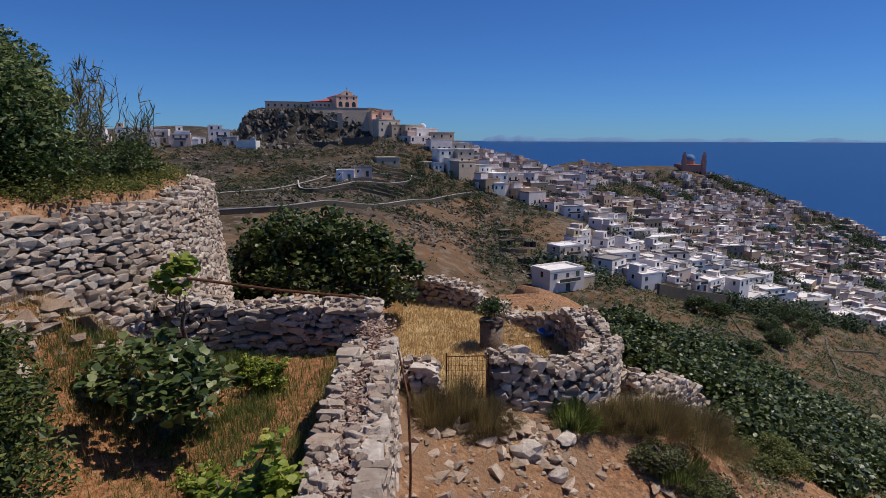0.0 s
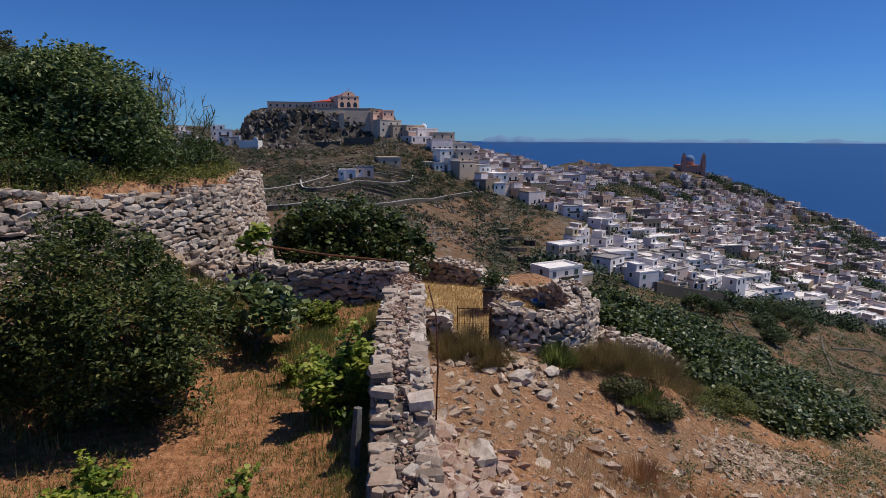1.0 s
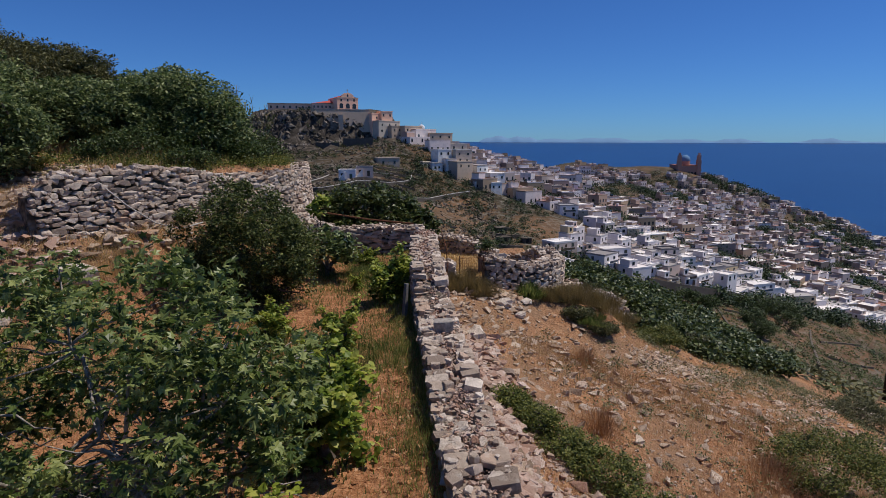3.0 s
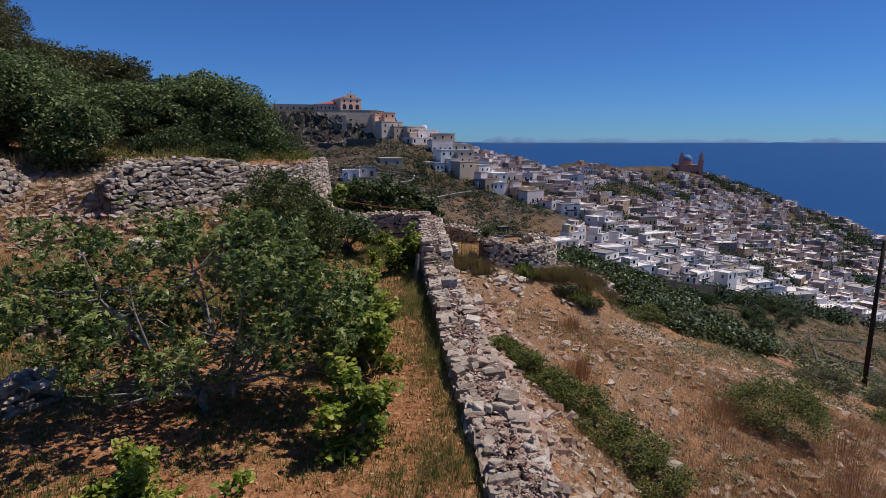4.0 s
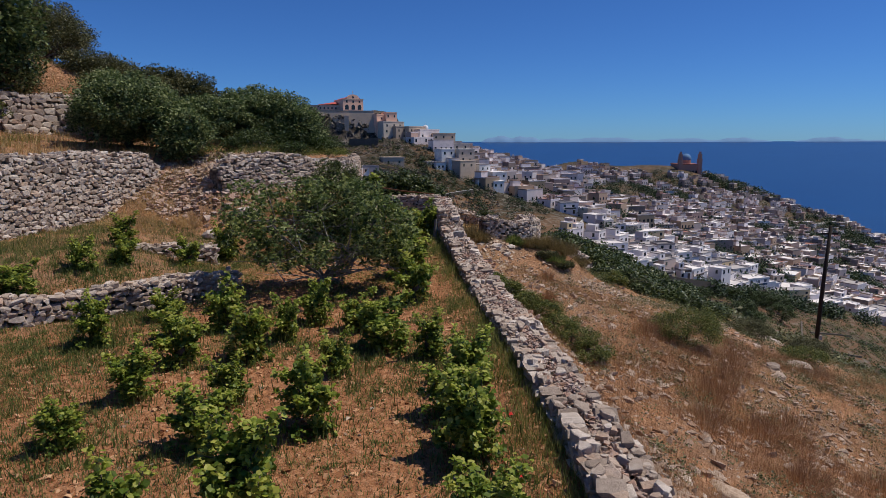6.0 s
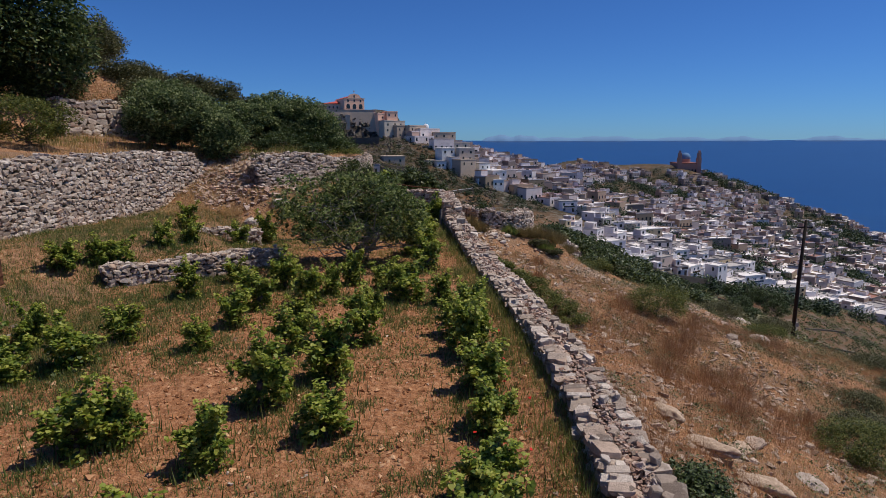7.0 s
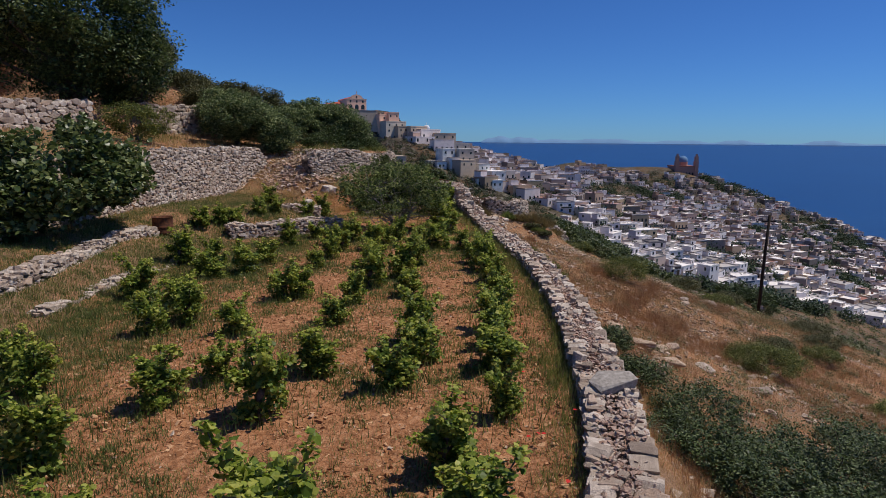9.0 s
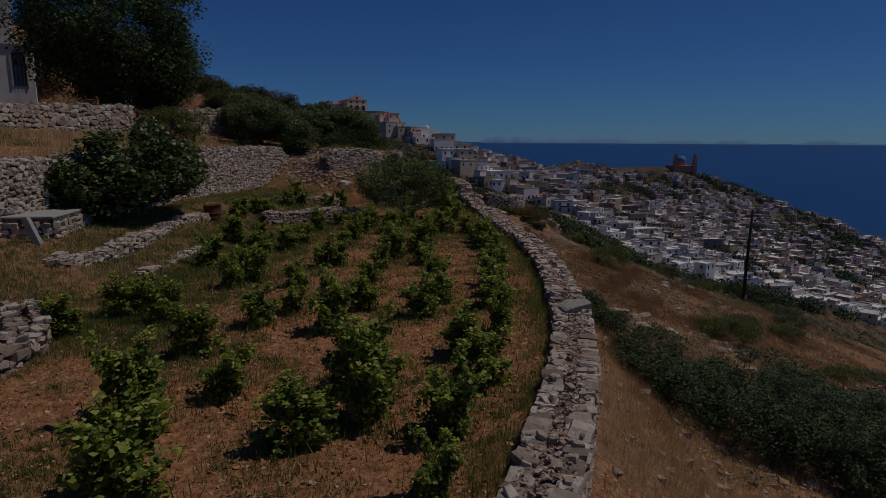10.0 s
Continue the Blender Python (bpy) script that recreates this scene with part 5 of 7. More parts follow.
def rubble(name, label, n, xr_, yr_, prob, lo, hi, lift=0.0, material=None):
    x, y = rng.uniform(*xr_, n * 5), rng.uniform(*yr_, n * 5)
    k = rng.random(n * 5) < prob(x, y)
    x, y = x[k][:n], y[k][:n]
    s = lo * (hi / lo) ** (rng.random(len(x)) ** 2.2)
    S = s[:, None] * np.stack([rng.uniform(0.8, 1.4, len(x)), rng.uniform(0.6, 1.0, len(x)), rng.uniform(0.28, 0.65, len(x))], 1) * 1.2
    P = np.stack([x, y, land(x, y) + S[:, 2] * 0.4 + lift], 1)
    return tagged(part(name, stone_heap(name, P, S), material or M_slope_stone), label, "stones", kind="stuff")


rubble("slope_stones", "loose limestone chips on the dry slope", 20000, (2.1, 20), (2, 40), lambda x, y: (0.12 + patch(0.6, 81, 0.0, 0.7)(x, y)) * (x - wall_x(y) > 0.4), 0.014, 0.12)
rubble("near_stones", "many broken stones on the slope below the wall", 4200, (1.0, 11), (15, 34), lambda x, y: (0.3 + patch(0.8, 141, -0.2, 0.5)(x, y)) * (x - wall_x(y) > 0.4) * (y < 32.0), 0.018, 0.15)
rubble("gate_rubble", "fallen wall stones piled before the yard gate", 240, (1.6, 3.4), (30.9, 32.3), lambda x, y: sstep(1.0, 0.2, np.hypot((x - 2.3) / 0.9, (y - 31.7) / 0.6)), 0.035, 0.14)
rubble("end_stones", "stones and chips beside the wall's end", 500, (0.2, 4.5), (-3, 6), lambda x, y: 0.6 * (x - wall_x(y) > 0.4), 0.02, 0.13)
rubble("grit", "fine limestone grit on the slope", 9000, (1.2, 10), (18, 33.5), lambda x, y: 0.6 * (x - wall_x(y) > 0.4), 0.008, 0.035)
rubble("foot_stones", "fallen stones along the wall's foot", 420, (0.6, 4.2), (21, 34), lambda x, y: sstep(2.6, 0.5, x - wall_x(y)) * (x - wall_x(y) > 0.4) * (y < 32.2), 0.03, 0.15)
rubble("scree", "patch of grey scree on the slope", 4200, (5.0, 11.5), (29.5, 36.5), lambda x, y: sstep(1.0, 0.5, np.hypot((x - 7.7) / 2.3, (y - 32.2 - 0.55 * (x - 7.7)) / 1.05)), 0.03, 0.11)
rubble("wall_spill", "gravel and broken stones spilling from the low wall", 3600, (0.6, 3.6), (20.5, 29.2), lambda x, y: sstep(1.9, 0.35, x - wall_x(y) + 0.3 * wob(x, y, 1.3, 14)) * (x - wall_x(y) > 0.22) * sstep(20.5, 22.5, y) * sstep(29.2, 28.0, y), 0.022, 0.15, 0.01, M_chip)
rubble("field_stones", "small stones in the tilled soil", 1800, (-7, 1.6), (-0.5, 31), lambda x, y: 0.5 * (x - wall_x(y) < -0.4), 0.01, 0.035)
NG = 15000
gs = rng.uniform(-3, 31.3, NG)
go = np.clip(rng.normal(0, 0.13, NG), -0.25, 0.25)
gz = np.array([MAIN_TOP(v + 3.0 + 0.4) for v in gs]) + rng.uniform(-0.055, 0.015, NG)
gsz = (0.012 + 0.04 * rng.random(NG) ** 2.5)[:, None] * rng.uniform(0.6, 1.3, (NG, 3)) * (1, 1, 0.6)
tagged(part("wall_gravel", stone_heap("wall_gravel", np.stack([wall_x(gs) + go, gs, gz], 1), gsz), M_chip), "pinkish gravel and chips filling the wall top", "gravel", kind="stuff")
rubble("fallen_wall", "collapsed heap of terrace wall stones", 1500, (-9.6, -6.0), (25.2, 29.6), lambda x, y: sstep(1.5, 0.5, np.hypot(x + 7.7, (y - 27.6) * 0.75)), 0.045, 0.16)
rubble("gap_rubble", "pinkish rubble fan spilling through the wall's gap", 1100, (-9.4, -5.2), (24.6, 28.6), lambda x, y: sstep(2.2, 0.4, np.hypot((x + 7.5) / 1.1, (y - 26.9) / 1.0)) * (side(RETAIN, x, y) < 0.5), 0.04, 0.14, 0.03, M_chip)
rubble("bastion_foot", "rubble slope at the bastion's foot", 480, (-5.8, -2.2), (26.4, 32.2), lambda x, y: sstep(1.5, 0.2, -side(RETAIN, x, y)) * (side(RETAIN, x, y) < -0.1), 0.05, 0.2)

cx_, cy_ = rng.uniform(-7.5, 1.6, 42000), rng.uniform(-3, 24, 42000)
kk = (cx_ - wall_x(cy_) < -0.4) & (cx_ > np.interp(cy_, [0, 14, 20, 24], [-7.2, -6.2, -4.4, -4.0]))
cx_, cy_ = cx_[kk], cy_[kk]
cs_ = 0.009 + 0.042 * rng.random(len(cx_)) ** 2.5
tagged(part("clods", stone_heap("clods", np.stack([cx_, cy_, land(cx_, cy_)], 1), cs_[:, None] * rng.uniform(0.6, 1.3, (len(cx_), 3)) * (1, 1, 0.7)), M_ground_clod), "crumbly clods of tilled red soil", "clods", kind="stuff")


def boulder(x, y, s, h, label="pale limestone boulder half sunk in the slope", turn=0.0, seed=0, material=None):
    """A single large stone with chipped, uneven faces."""
    bm = bmesh.new()
    bmesh.ops.create_icosphere(bm, subdivisions=2, radius=1)
    for v in bm.verts:
        c = v.co.copy()
        m = max(abs(c.x), abs(c.y), abs(c.z)) ** 0.55
        v.co = c / m
        f = 1 + 0.42 * noise.noise(c * 1.5 + Vector((seed * 7.1, 0, 0))) + 0.16 * noise.noise(c * 3.4 + Vector((0, seed * 3.3, 0)))
        v.co = Vector((v.co.x * s * f, v.co.y * s * 0.72 * f, v.co.z * h * f))
    bmesh.ops.dissolve_limit(bm, angle_limit=radians(7), verts=bm.verts[:], edges=bm.edges[:])
    ob = part("boulder", bm, material or M_stone)
    ob.matrix_basis = pose(x, y, ground(x, y) + h * 0.35, rng.uniform(-8, 8), rng.uniform(-4, 16), turn)
    return tagged(ob, label, "boulder", "boulders on the slope")


for i, (x, y, s, h) in enumerate([(1.42, 28.2, 0.33, 0.3), (1.9, 26.6, 0.2, 0.15), (6.65, 31.6, 0.2, 0.14), (9.4, 39.2, 0.3, 0.25), (3.0, 31.9, 0.22, 0.14), (4.45, 23.1, 0.3, 0.1), (11.0, 26.7, 0.45, 0.2), (10.6, 25.6, 0.3, 0.2), (2.2, 24.6, 0.3, 0.22),
                                  (2.3, 31.4, 0.3, 0.22), (2.75, 31.2, 0.2, 0.16), (3.3, 26.2, 0.16, 0.14), (3.5, 27.4, 0.22, 0.12), (7.0, 15.2, 0.35, 0.12), (6.4, 16.2, 0.35, 0.16), (8.2, 14.6, 0.5, 0.1), (13.0, 28.5, 0.6, 0.25), (16.5, 36.5, 0.7, 0.4), (15.0, 35.2, 0.6, 0.3), (12.0, 36.8, 0.35, 0.25), (7.4, 12.4, 0.16, 0.2)]):
    boulder(x, y, s * 0.75, h * 0.6, seed=i, turn=rng.uniform(0, 360))


def outcrop(x, y, lx, ly, h, turn, seed):
    """A worn low ledge of rock rising from the earth."""
    bm = bmesh.new()
    bmesh.ops.create_icosphere(bm, subdivisions=4, radius=1)
    for v in bm.verts:
        c = v.co.copy()
        f = 1 + 0.30 * noise.noise(c * 1.2 + Vector((seed * 5.1, 0, 0))) + 0.16 * noise.noise(c * 2.9 + Vector((0, seed * 2.7, 0))) + 0.06 * noise.noise(c * 8 + Vector((0, 0, seed)))
        v.co = Vector((c.x * lx * f, c.y * ly * f, c.z * h * f))
    ob = part("rock_outcrop", bm, M_buff, smooth=True)
    ob.matrix_basis = pose(x, y, ground(x, y) - 0.02, 0, 14, turn)
    return tagged(ob, "smooth buff rock ledge worn low into the slope", "rock outcrop", "rock ledges on the slope")


outcrop(4.75, 16.7, 0.6, 0.22, 0.16, 100, 1)
outcrop(5.0, 15.6, 0.85, 0.26, 0.15, 112, 2)
outcrop(5.5, 14.6, 0.7, 0.24, 0.13, 125, 3)
outcrop(6.0, 16.0, 0.4, 0.22, 0.12, 80, 4)
boulder(-5.6, 26.0, 0.34, 0.22, "large grey stone below the bastion", 30, 42)
boulder(-6.3, 24.9, 0.28, 0.16, "large grey stone below the bastion", 80, 43)


# ---- the town on the far hillside ----
def inside(poly, x, y):
    hit = False
    for (ax, ay), (bx, by) in zip(poly, poly[1:] + poly[:1]):
        if (ay > y) != (by > y) and x < (bx - ax) * (y - ay) / (by - ay) + ax:
            hit = not hit
    return hit


def window_part(w, h, depth, material, parent, x, y, z, turn, name="window", label=""):
    """A window: dark pane set in a shallow frame, on a wall face that looks along -y before its turn."""
    bm = bmesh.new()
    m = Matrix.Translation((x, y, z)) @ Matrix.Rotation(turn, 4, "Z")
    box(bm, -w / 2, w / 2, -0.05, depth, 0, h, m)
    return part(name, bm, material, parent, label)


def house_kind(i, w, d, h, storeys, plaster):
    """A flat-roofed island house of two or three blocks, with parapets, windows, door, and a balcony or outside stair on some."""
    root = empty("house", 0, 0, 0)
    blocks = [("wall", -w / 2, w / 2, -d / 2, d / 2, h)]
    if i % 2:
        e = w * rng.uniform(0.35, 0.55)
        blocks.append(("side_wing", w / 2, w / 2 + e, -d / 2 + rng.uniform(-0.8, 1.2), d / 2 - 0.6, 3.0 if storeys > 1 else 2.5))
    if i % 3 == 0:
        blocks.append(("upper_room", -w / 2 + 0.4, -w / 2 + 0.4 + w * rng.uniform(0.35, 0.55), -d / 2 + d * 0.3, d / 2 - 0.3, h + 2.5))
    t = 0.22
    for name, x0, x1, y0, y1, top in blocks:
        ob = part(name, slab(x0, x1, y0, y1, h + 0.1 if name == "upper_room" else -6, top), plaster, root)
        bm = bmesh.new()
        p = rng.uniform(0.3, 0.7)
        for a in ((x0 - 0.05, x1 + 0.05, y0 - 0.05, y0 + t), (x0 - 0.05, x1 + 0.05, y1 - t, y1 + 0.05), (x0 - 0.05, x0 + t, y0 + t, y1 - t), (x1 - t, x1 + 0.05, y0 + t, y1 - t)):
            box(bm, *a, top - 0.02, top + p)
        box(bm, x0 + t, x1 - t, y0 + t, y1 - t, top, top + 0.1)
        part("roof", bm, M_roof, root)
        if name == "upper_room":
            window_part(0.9, 1.2, 0.05, M_window, ob, (x0 + x1) / 2, y0, h + 0.9, 0)
    n = max(2, int(w / 2.8))
    for s in range(storeys):
        for k in range(n):
            xx = -w / 2 + (k + 0.5) * w / n + rng.uniform(-0.3, 0.3)
            if s == 0 and k == n // 2:
                window_part(1.1, 2.1, 0.05, M_shutter, root, xx, -d / 2, 0.1, 0, "door", "painted wooden door")
            elif rng.random() < 0.8:
                window_part(rng.uniform(0.8, 1.2), rng.uniform(1.1, 1.6), 0.05, M_window if rng.random() < 0.6 else M_shutter, root, xx, -d / 2, s * 2.9 + 0.9, 0)
    window_part(0.9, 1.4, 0.05, M_window, root, -w / 2, rng.uniform(-1, 1), 2.9 * (storeys - 1) + 1.0, -math.pi / 2)
    if i % 4 == 1:
        bal = part("balcony", slab(-w * 0.3, w * 0.3, -d / 2 - 1.1, -d / 2, 2.75, 2.9), M_whitewash, root)
        part("railing", slab(-w * 0.3, w * 0.3, -d / 2 - 1.1, -d / 2 - 1.05, 2.9, 3.75), M_shutter, bal)
    elif i % 4 == 2:
        bm = bmesh.new()
        prof_s = [(-w / 2, -1.0)]
        for k in range(8):
            prof_s += [(-w / 2 + 0.3 * k, 0.36 * (k + 1)), (-w / 2 + 0.3 * (k + 1), 0.36 * (k + 1))]
        prof_s.append((-w / 2 + 2.4, -1.0))
        fr = [[bm.verts.new((px_, yy_, pz_)) for px_, pz_ in prof_s] for yy_ in (-d / 2 - 1.0, -d / 2)]
        bm.faces.new(fr[0]), bm.faces.new(fr[1][::-1])
        for k in range(len(prof_s)):
            bm.faces.new((fr[0][k], fr[1][k], fr[1][(k + 1) % len(prof_s)], fr[0][(k + 1) % len(prof_s)]))
        bmesh.ops.recalc_face_normals(bm, faces=bm.faces[:])
        part("outside_stair", bm, M_whitewash, root, "whitewashed flight of outside steps")
    elif i % 4 == 3:
        part("chimney", slab(w / 2 - 0.9, w / 2 - 0.4, d / 2 - 1.2, d / 2 - 0.7, h, h + 1.3), plaster, root)
    return root


HOUSES = [(7.5, 6.5, 5.8, 2), (9, 6.5, 5.6, 2), (6.5, 6.5, 3.2, 1), (5.5, 6, 6.2, 2), (9.5, 7, 3.4, 1), (8, 7, 6.0, 2), (6.5, 6, 5.6, 2), (10.5, 6.5, 6.2, 2), (6, 7, 3.3, 1), (5, 5.5, 3.4, 1), (7, 6, 8.4, 3), (8.5, 6, 3.2, 1)]
NEAR_KINDS = [house_kind(i, *a, M_plaster) for i, a in enumerate(HOUSES)]
TOWN = [(-24, 346), (-7, 322), (2, 309), (15, 292), (37, 298), (58, 280), (66, 268), (52, 240), (42, 214), (24, 186), (31, 160), (44, 168), (60, 186), (86, 204), (125, 233), (160, 252), (215, 272), (300, 345), (440, 480), (640, 690), (420, 745), (330, 750), (258, 790), (110, 760), (30, 600), (0, 460), (-20, 380)]
HOLES = [[(104, 428), (178, 535), (222, 660), (136, 575)], [(44, 226), (60, 256), (80, 262), (66, 236)]]
PARKS = [(295, 540, 26, 10), (270, 480, 22, 9), (360, 560, 60, 22), (416, 604, 60, 24), (430, 640, 40, 20), (255, 378, 40, 13), (275, 390, 40, 12), (197, 383, 18, 8), (205, 478, 22, 12), (215, 600, 30, 18), (250, 640, 30, 20), (150, 285, 16, 7), (340, 450, 40, 16), (230, 320, 24, 9)]
houses = []
yy = 160.0
while yy < 760:
    sx_, sy_ = (8.6, 8.4) if yy < 300 else (10.5, 11.5) if yy < 450 else (12.5, 13.5)
    xx = -30 + rng.uniform(0, sx_)
    while xx < 640:
        x, y = xx + rng.normal(0, sx_ * 0.2), yy + rng.normal(0, sy_ * 0.25)
        if inside(TOWN, x, y) and all(math.hypot(x - a, y - b) > 0.9 * d for a, b, c, d in PARKS) and not any(inside(hh, x, y) for hh in HOLES) and rng.random() < 0.88 - 0.75 * float(patch(0.035, 111, 0.0, 0.5)(x, y)):
            houses.append((x, y))
        xx += sx_ * rng.uniform(0.8, 1.25)
    yy += sy_
far_verts, far_faces, far_slots = [], [], []


def far_house(x, y, z, turn, w, d, h):
    """A far house, added to the joined mass: blocks with parapets, windows, balconies, roof clutter."""
    m = Matrix.Translation((x, y, z)) @ Matrix.Rotation(radians(turn), 4, "Z")
    boxes = []
    blocks = [(-w / 2, w / 2, -d / 2, d / 2, -5, h)]
    if rng.random() < 0.55:
        blocks.append((w / 2, w / 2 + w * rng.uniform(0.3, 0.6), -d / 2 + rng.uniform(-0.5, 1.5), d / 2 - 0.5, -5, h * rng.choice([0.5, 0.55, 0.75])))
    if rng.random() < 0.45:
        blocks.append((-w / 2 + 0.3, -w / 2 + w * rng.uniform(0.35, 0.6), -d * 0.1, d / 2 - 0.3, h + 0.1, h + 2.6))
    for x0, x1, y0, y1, z0, z1 in blocks:
        boxes.append((x0, x1, y0, y1, z0, z1, 0))
        boxes.append((x0 + 0.2, x1 - 0.2, y0 + 0.2, y1 - 0.2, z1, z1 + 0.08, 1))
        for a in ((x0 - 0.05, x1 + 0.05, y0 - 0.05, y0 + 0.2), (x0 - 0.05, x1 + 0.05, y1 - 0.2, y1 + 0.05), (x0 - 0.05, x0 + 0.2, y0 + 0.2, y1 - 0.2), (x1 - 0.2, x1 + 0.05, y0 + 0.2, y1 - 0.2)):
            boxes.append((*a, z1, z1 + 0.5, 0))
    for s_ in range(max(1, int(h / 3))):
        n = max(2, int(w / 2.6))
        for k in range(n):
            if rng.random() < 0.85:
                xm = -w / 2 + (k + 0.5) * w / n + rng.uniform(-0.3, 0.3)
                boxes.append((xm - 0.5, xm + 0.5, -d / 2 - 0.05, -d / 2 + 0.05, s_ * 3 + 0.6, s_ * 3 + rng.uniform(2.1, 2.5), 2))
        boxes.append((-w / 2 - 0.05, -w / 2 + 0.05, -0.6, 0.6, s_ * 3 + 0.9, s_ * 3 + 2.4, 2))
        if s_ and rng.random() < 0.5:
            boxes.append((-w * 0.4, w * 0.4, -d / 2 - 1.2, -d / 2, s_ * 3 - 0.1, s_ * 3 + 0.05, 0))
            boxes.append((-w * 0.4, w * 0.4, -d / 2 - 1.2, -d / 2 - 1.1, s_ * 3 + 0.05, s_ * 3 + 0.9, rng.choice([0, 2])))
    for _ in range(rng.integers(0, 3)):
        a, b, c = rng.uniform(-w * 0.4, w * 0.3), rng.uniform(-d * 0.35, d * 0.25), rng.uniform(0.6, 1.4)
        boxes.append((a, a + c, b, b + c, h, h + rng.uniform(0.8, 1.8), rng.choice([0, 1, 2])))
    for x0, x1, y0, y1, z0, z1, slot in boxes:
        c = len(far_verts) * 8
        far_verts.append([tuple(m @ Vector((a, b, e))) for e in (z0, z1) for b in (y0, y1) for a in (x0, x1)])
        far_faces.extend([tuple(c + q_ for q_ in f) for f in ((0, 2, 3, 1), (4, 5, 7, 6), (0, 1, 5, 4), (2, 6, 7, 3), (0, 4, 6, 2), (1, 3, 7, 5))])
        far_slots.extend([slot] * 6)


made = 0
for x, y in houses:
    near = y < 290 and made < 160
    turn = rng.choice([35, 28, 20, 30, 42, 12, 50]) + rng.normal(0, 5)
    if near:
        made += 1
        src = NEAR_KINDS[rng.integers(0, len(NEAR_KINDS))]
        ob = copy_thing(src, pose(x, y, ground(x, y) - 0.2, 0, 0, turn))
        k = rng.uniform(0.8, 1.1)
        ob.scale = (k * 1.12, k, rng.uniform(0.68, 0.95))
        tagged(ob, "flat-roofed whitewashed island house with small windows", "house", "houses of the town")
    else:
        far_house(x, y, ground(x, y), turn, rng.uniform(6, 13), rng.uniform(6, 9), rng.choice([2.8, 3.2, 4.8, 5.6, 7.4]))
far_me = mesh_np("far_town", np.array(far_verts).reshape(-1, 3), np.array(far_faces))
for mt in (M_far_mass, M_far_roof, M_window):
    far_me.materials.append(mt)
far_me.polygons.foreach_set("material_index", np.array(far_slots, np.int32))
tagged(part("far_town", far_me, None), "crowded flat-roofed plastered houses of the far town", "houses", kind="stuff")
# the row of houses on the ridge behind the bastion
for x, y in [(-150, 330), (-140, 326), (-131, 330), (-122, 327), (-112, 332), (-127, 319), (-145, 316), (-103, 318), (-160, 330), (-118, 340), (-168, 322), (-175, 335)]:
    ob = copy_thing(NEAR_KINDS[rng.integers(0, len(NEAR_KINDS))], pose(x, y, ground(x, y), 0, 0, rng.normal(28, 9)))
    tagged(ob, "white flat-roofed house on the ridge", "house", "houses on the ridge")
for x, y, tn in [(-36, 250, 5), (-30, 254, 10)]:
    ob = copy_thing(NEAR_KINDS[2], pose(x, y, ground(x, y), 0, 0, tn))
    tagged(ob, "small white farmhouse among garden terraces", "house", "farmhouses below the hill")
for v in NEAR_KINDS:
    for o in (*v.children_recursive, v):
        bpy.data.objects.remove(o)


# ---- the monastery on the crag ----
def arch(bm, x, z0, w, h, y, depth, seg=8):
    """A dark arched opening as a shallow solid on a face that looks along -y."""
    pts = [(x - w / 2, z0), (x + w / 2, z0)] + [(x + math.cos(math.pi * k / seg) * w / 2, z0 + h - w / 2 + math.sin(math.pi * k / seg) * w / 2) for k in range(seg + 1)]
    a = [bm.verts.new((p, y, q)) for p, q in pts]
    b = [bm.verts.new((p, y + depth, q)) for p, q in pts]
    bm.faces.new(a), bm.faces.new(b[::-1])
    for k in range(len(a)):
        bm.faces.new((a[k], b[k], b[(k + 1) % len(a)], a[(k + 1) % len(a)]))


church = empty("hill_church", -49.6, 343, 20.3, 28)
church.scale = (0.72, 0.6, 0.78)
tagged(church, "ochre church with red roof and arcade crowning the crag", "church")
body = part("wall", slab(-8, 8, 0, 26, -2, 7.2), M_ochre, church)
bm = bmesh.new()
box(bm, -8.3, 8.3, -0.3, 0.3, 7.0, 7.6)
part("cornice", bm, M_pale_stone, body)
bm = bmesh.new()
vs = [bm.verts.new((x, y, z)) for y in (0.0, 1.0) for x, z in ((-5, 7.6), (5, 7.6), (4.4, 9.2), (2.6, 10.2), (0, 10.7), (-2.6, 10.2), (-4.4, 9.2))]
bm.faces.new(vs[:7][::-1]), bm.faces.new(vs[7:])
for k in range(7):
    bm.faces.new((vs[k], vs[(k + 1) % 7], vs[7 + (k + 1) % 7], vs[7 + k]))
part("pediment", bm, M_ochre, church)
bm = bmesh.new()
box(bm, -0.12, 0.12, 0.3, 0.5, 10.6, 13.2)
box(bm, -0.7, 0.7, 0.3, 0.5, 12.0, 12.25)
part("cross", bm, M_pale_stone, church)
bm = bmesh.new()
vs = [bm.verts.new(c) for c in ((-8.2, 1, 7.3), (8.2, 1, 7.3), (0, 1, 9.6), (-8.2, 26, 7.3), (8.2, 26, 7.3), (0, 26, 9.6))]
for f in ((0, 1, 2), (3, 5, 4), (0, 2, 5, 3), (1, 4, 5, 2), (0, 3, 4, 1)):
    bm.faces.new([vs[k] for k in f])
part("roof", bm, M_red_roof, church)
for x in (-5, 0, 5):
    bm = bmesh.new()
    arch(bm, x, 0.2, 2.9, 3.4, -0.06, 0.3)
    part("archway", bm, M_window, church)
    window_part(1.3, 1.6, 0.05, M_window, church, x, 0, 4.9, 0)
bm = bmesh.new()
arch(bm, 0, 8.0, 1.2, 1.6, -0.06, 0.3)
part("gable_window", bm, M_window, church)
wing = empty("monastery_wing", -80.5, 344, 19.6, 14)
tagged(wing, "long ochre monastery wing with a row of windows", "monastery")
part("wall", slab(-11.6, 11.6, 0, 10, -4, 3.2), M_ochre, wing)
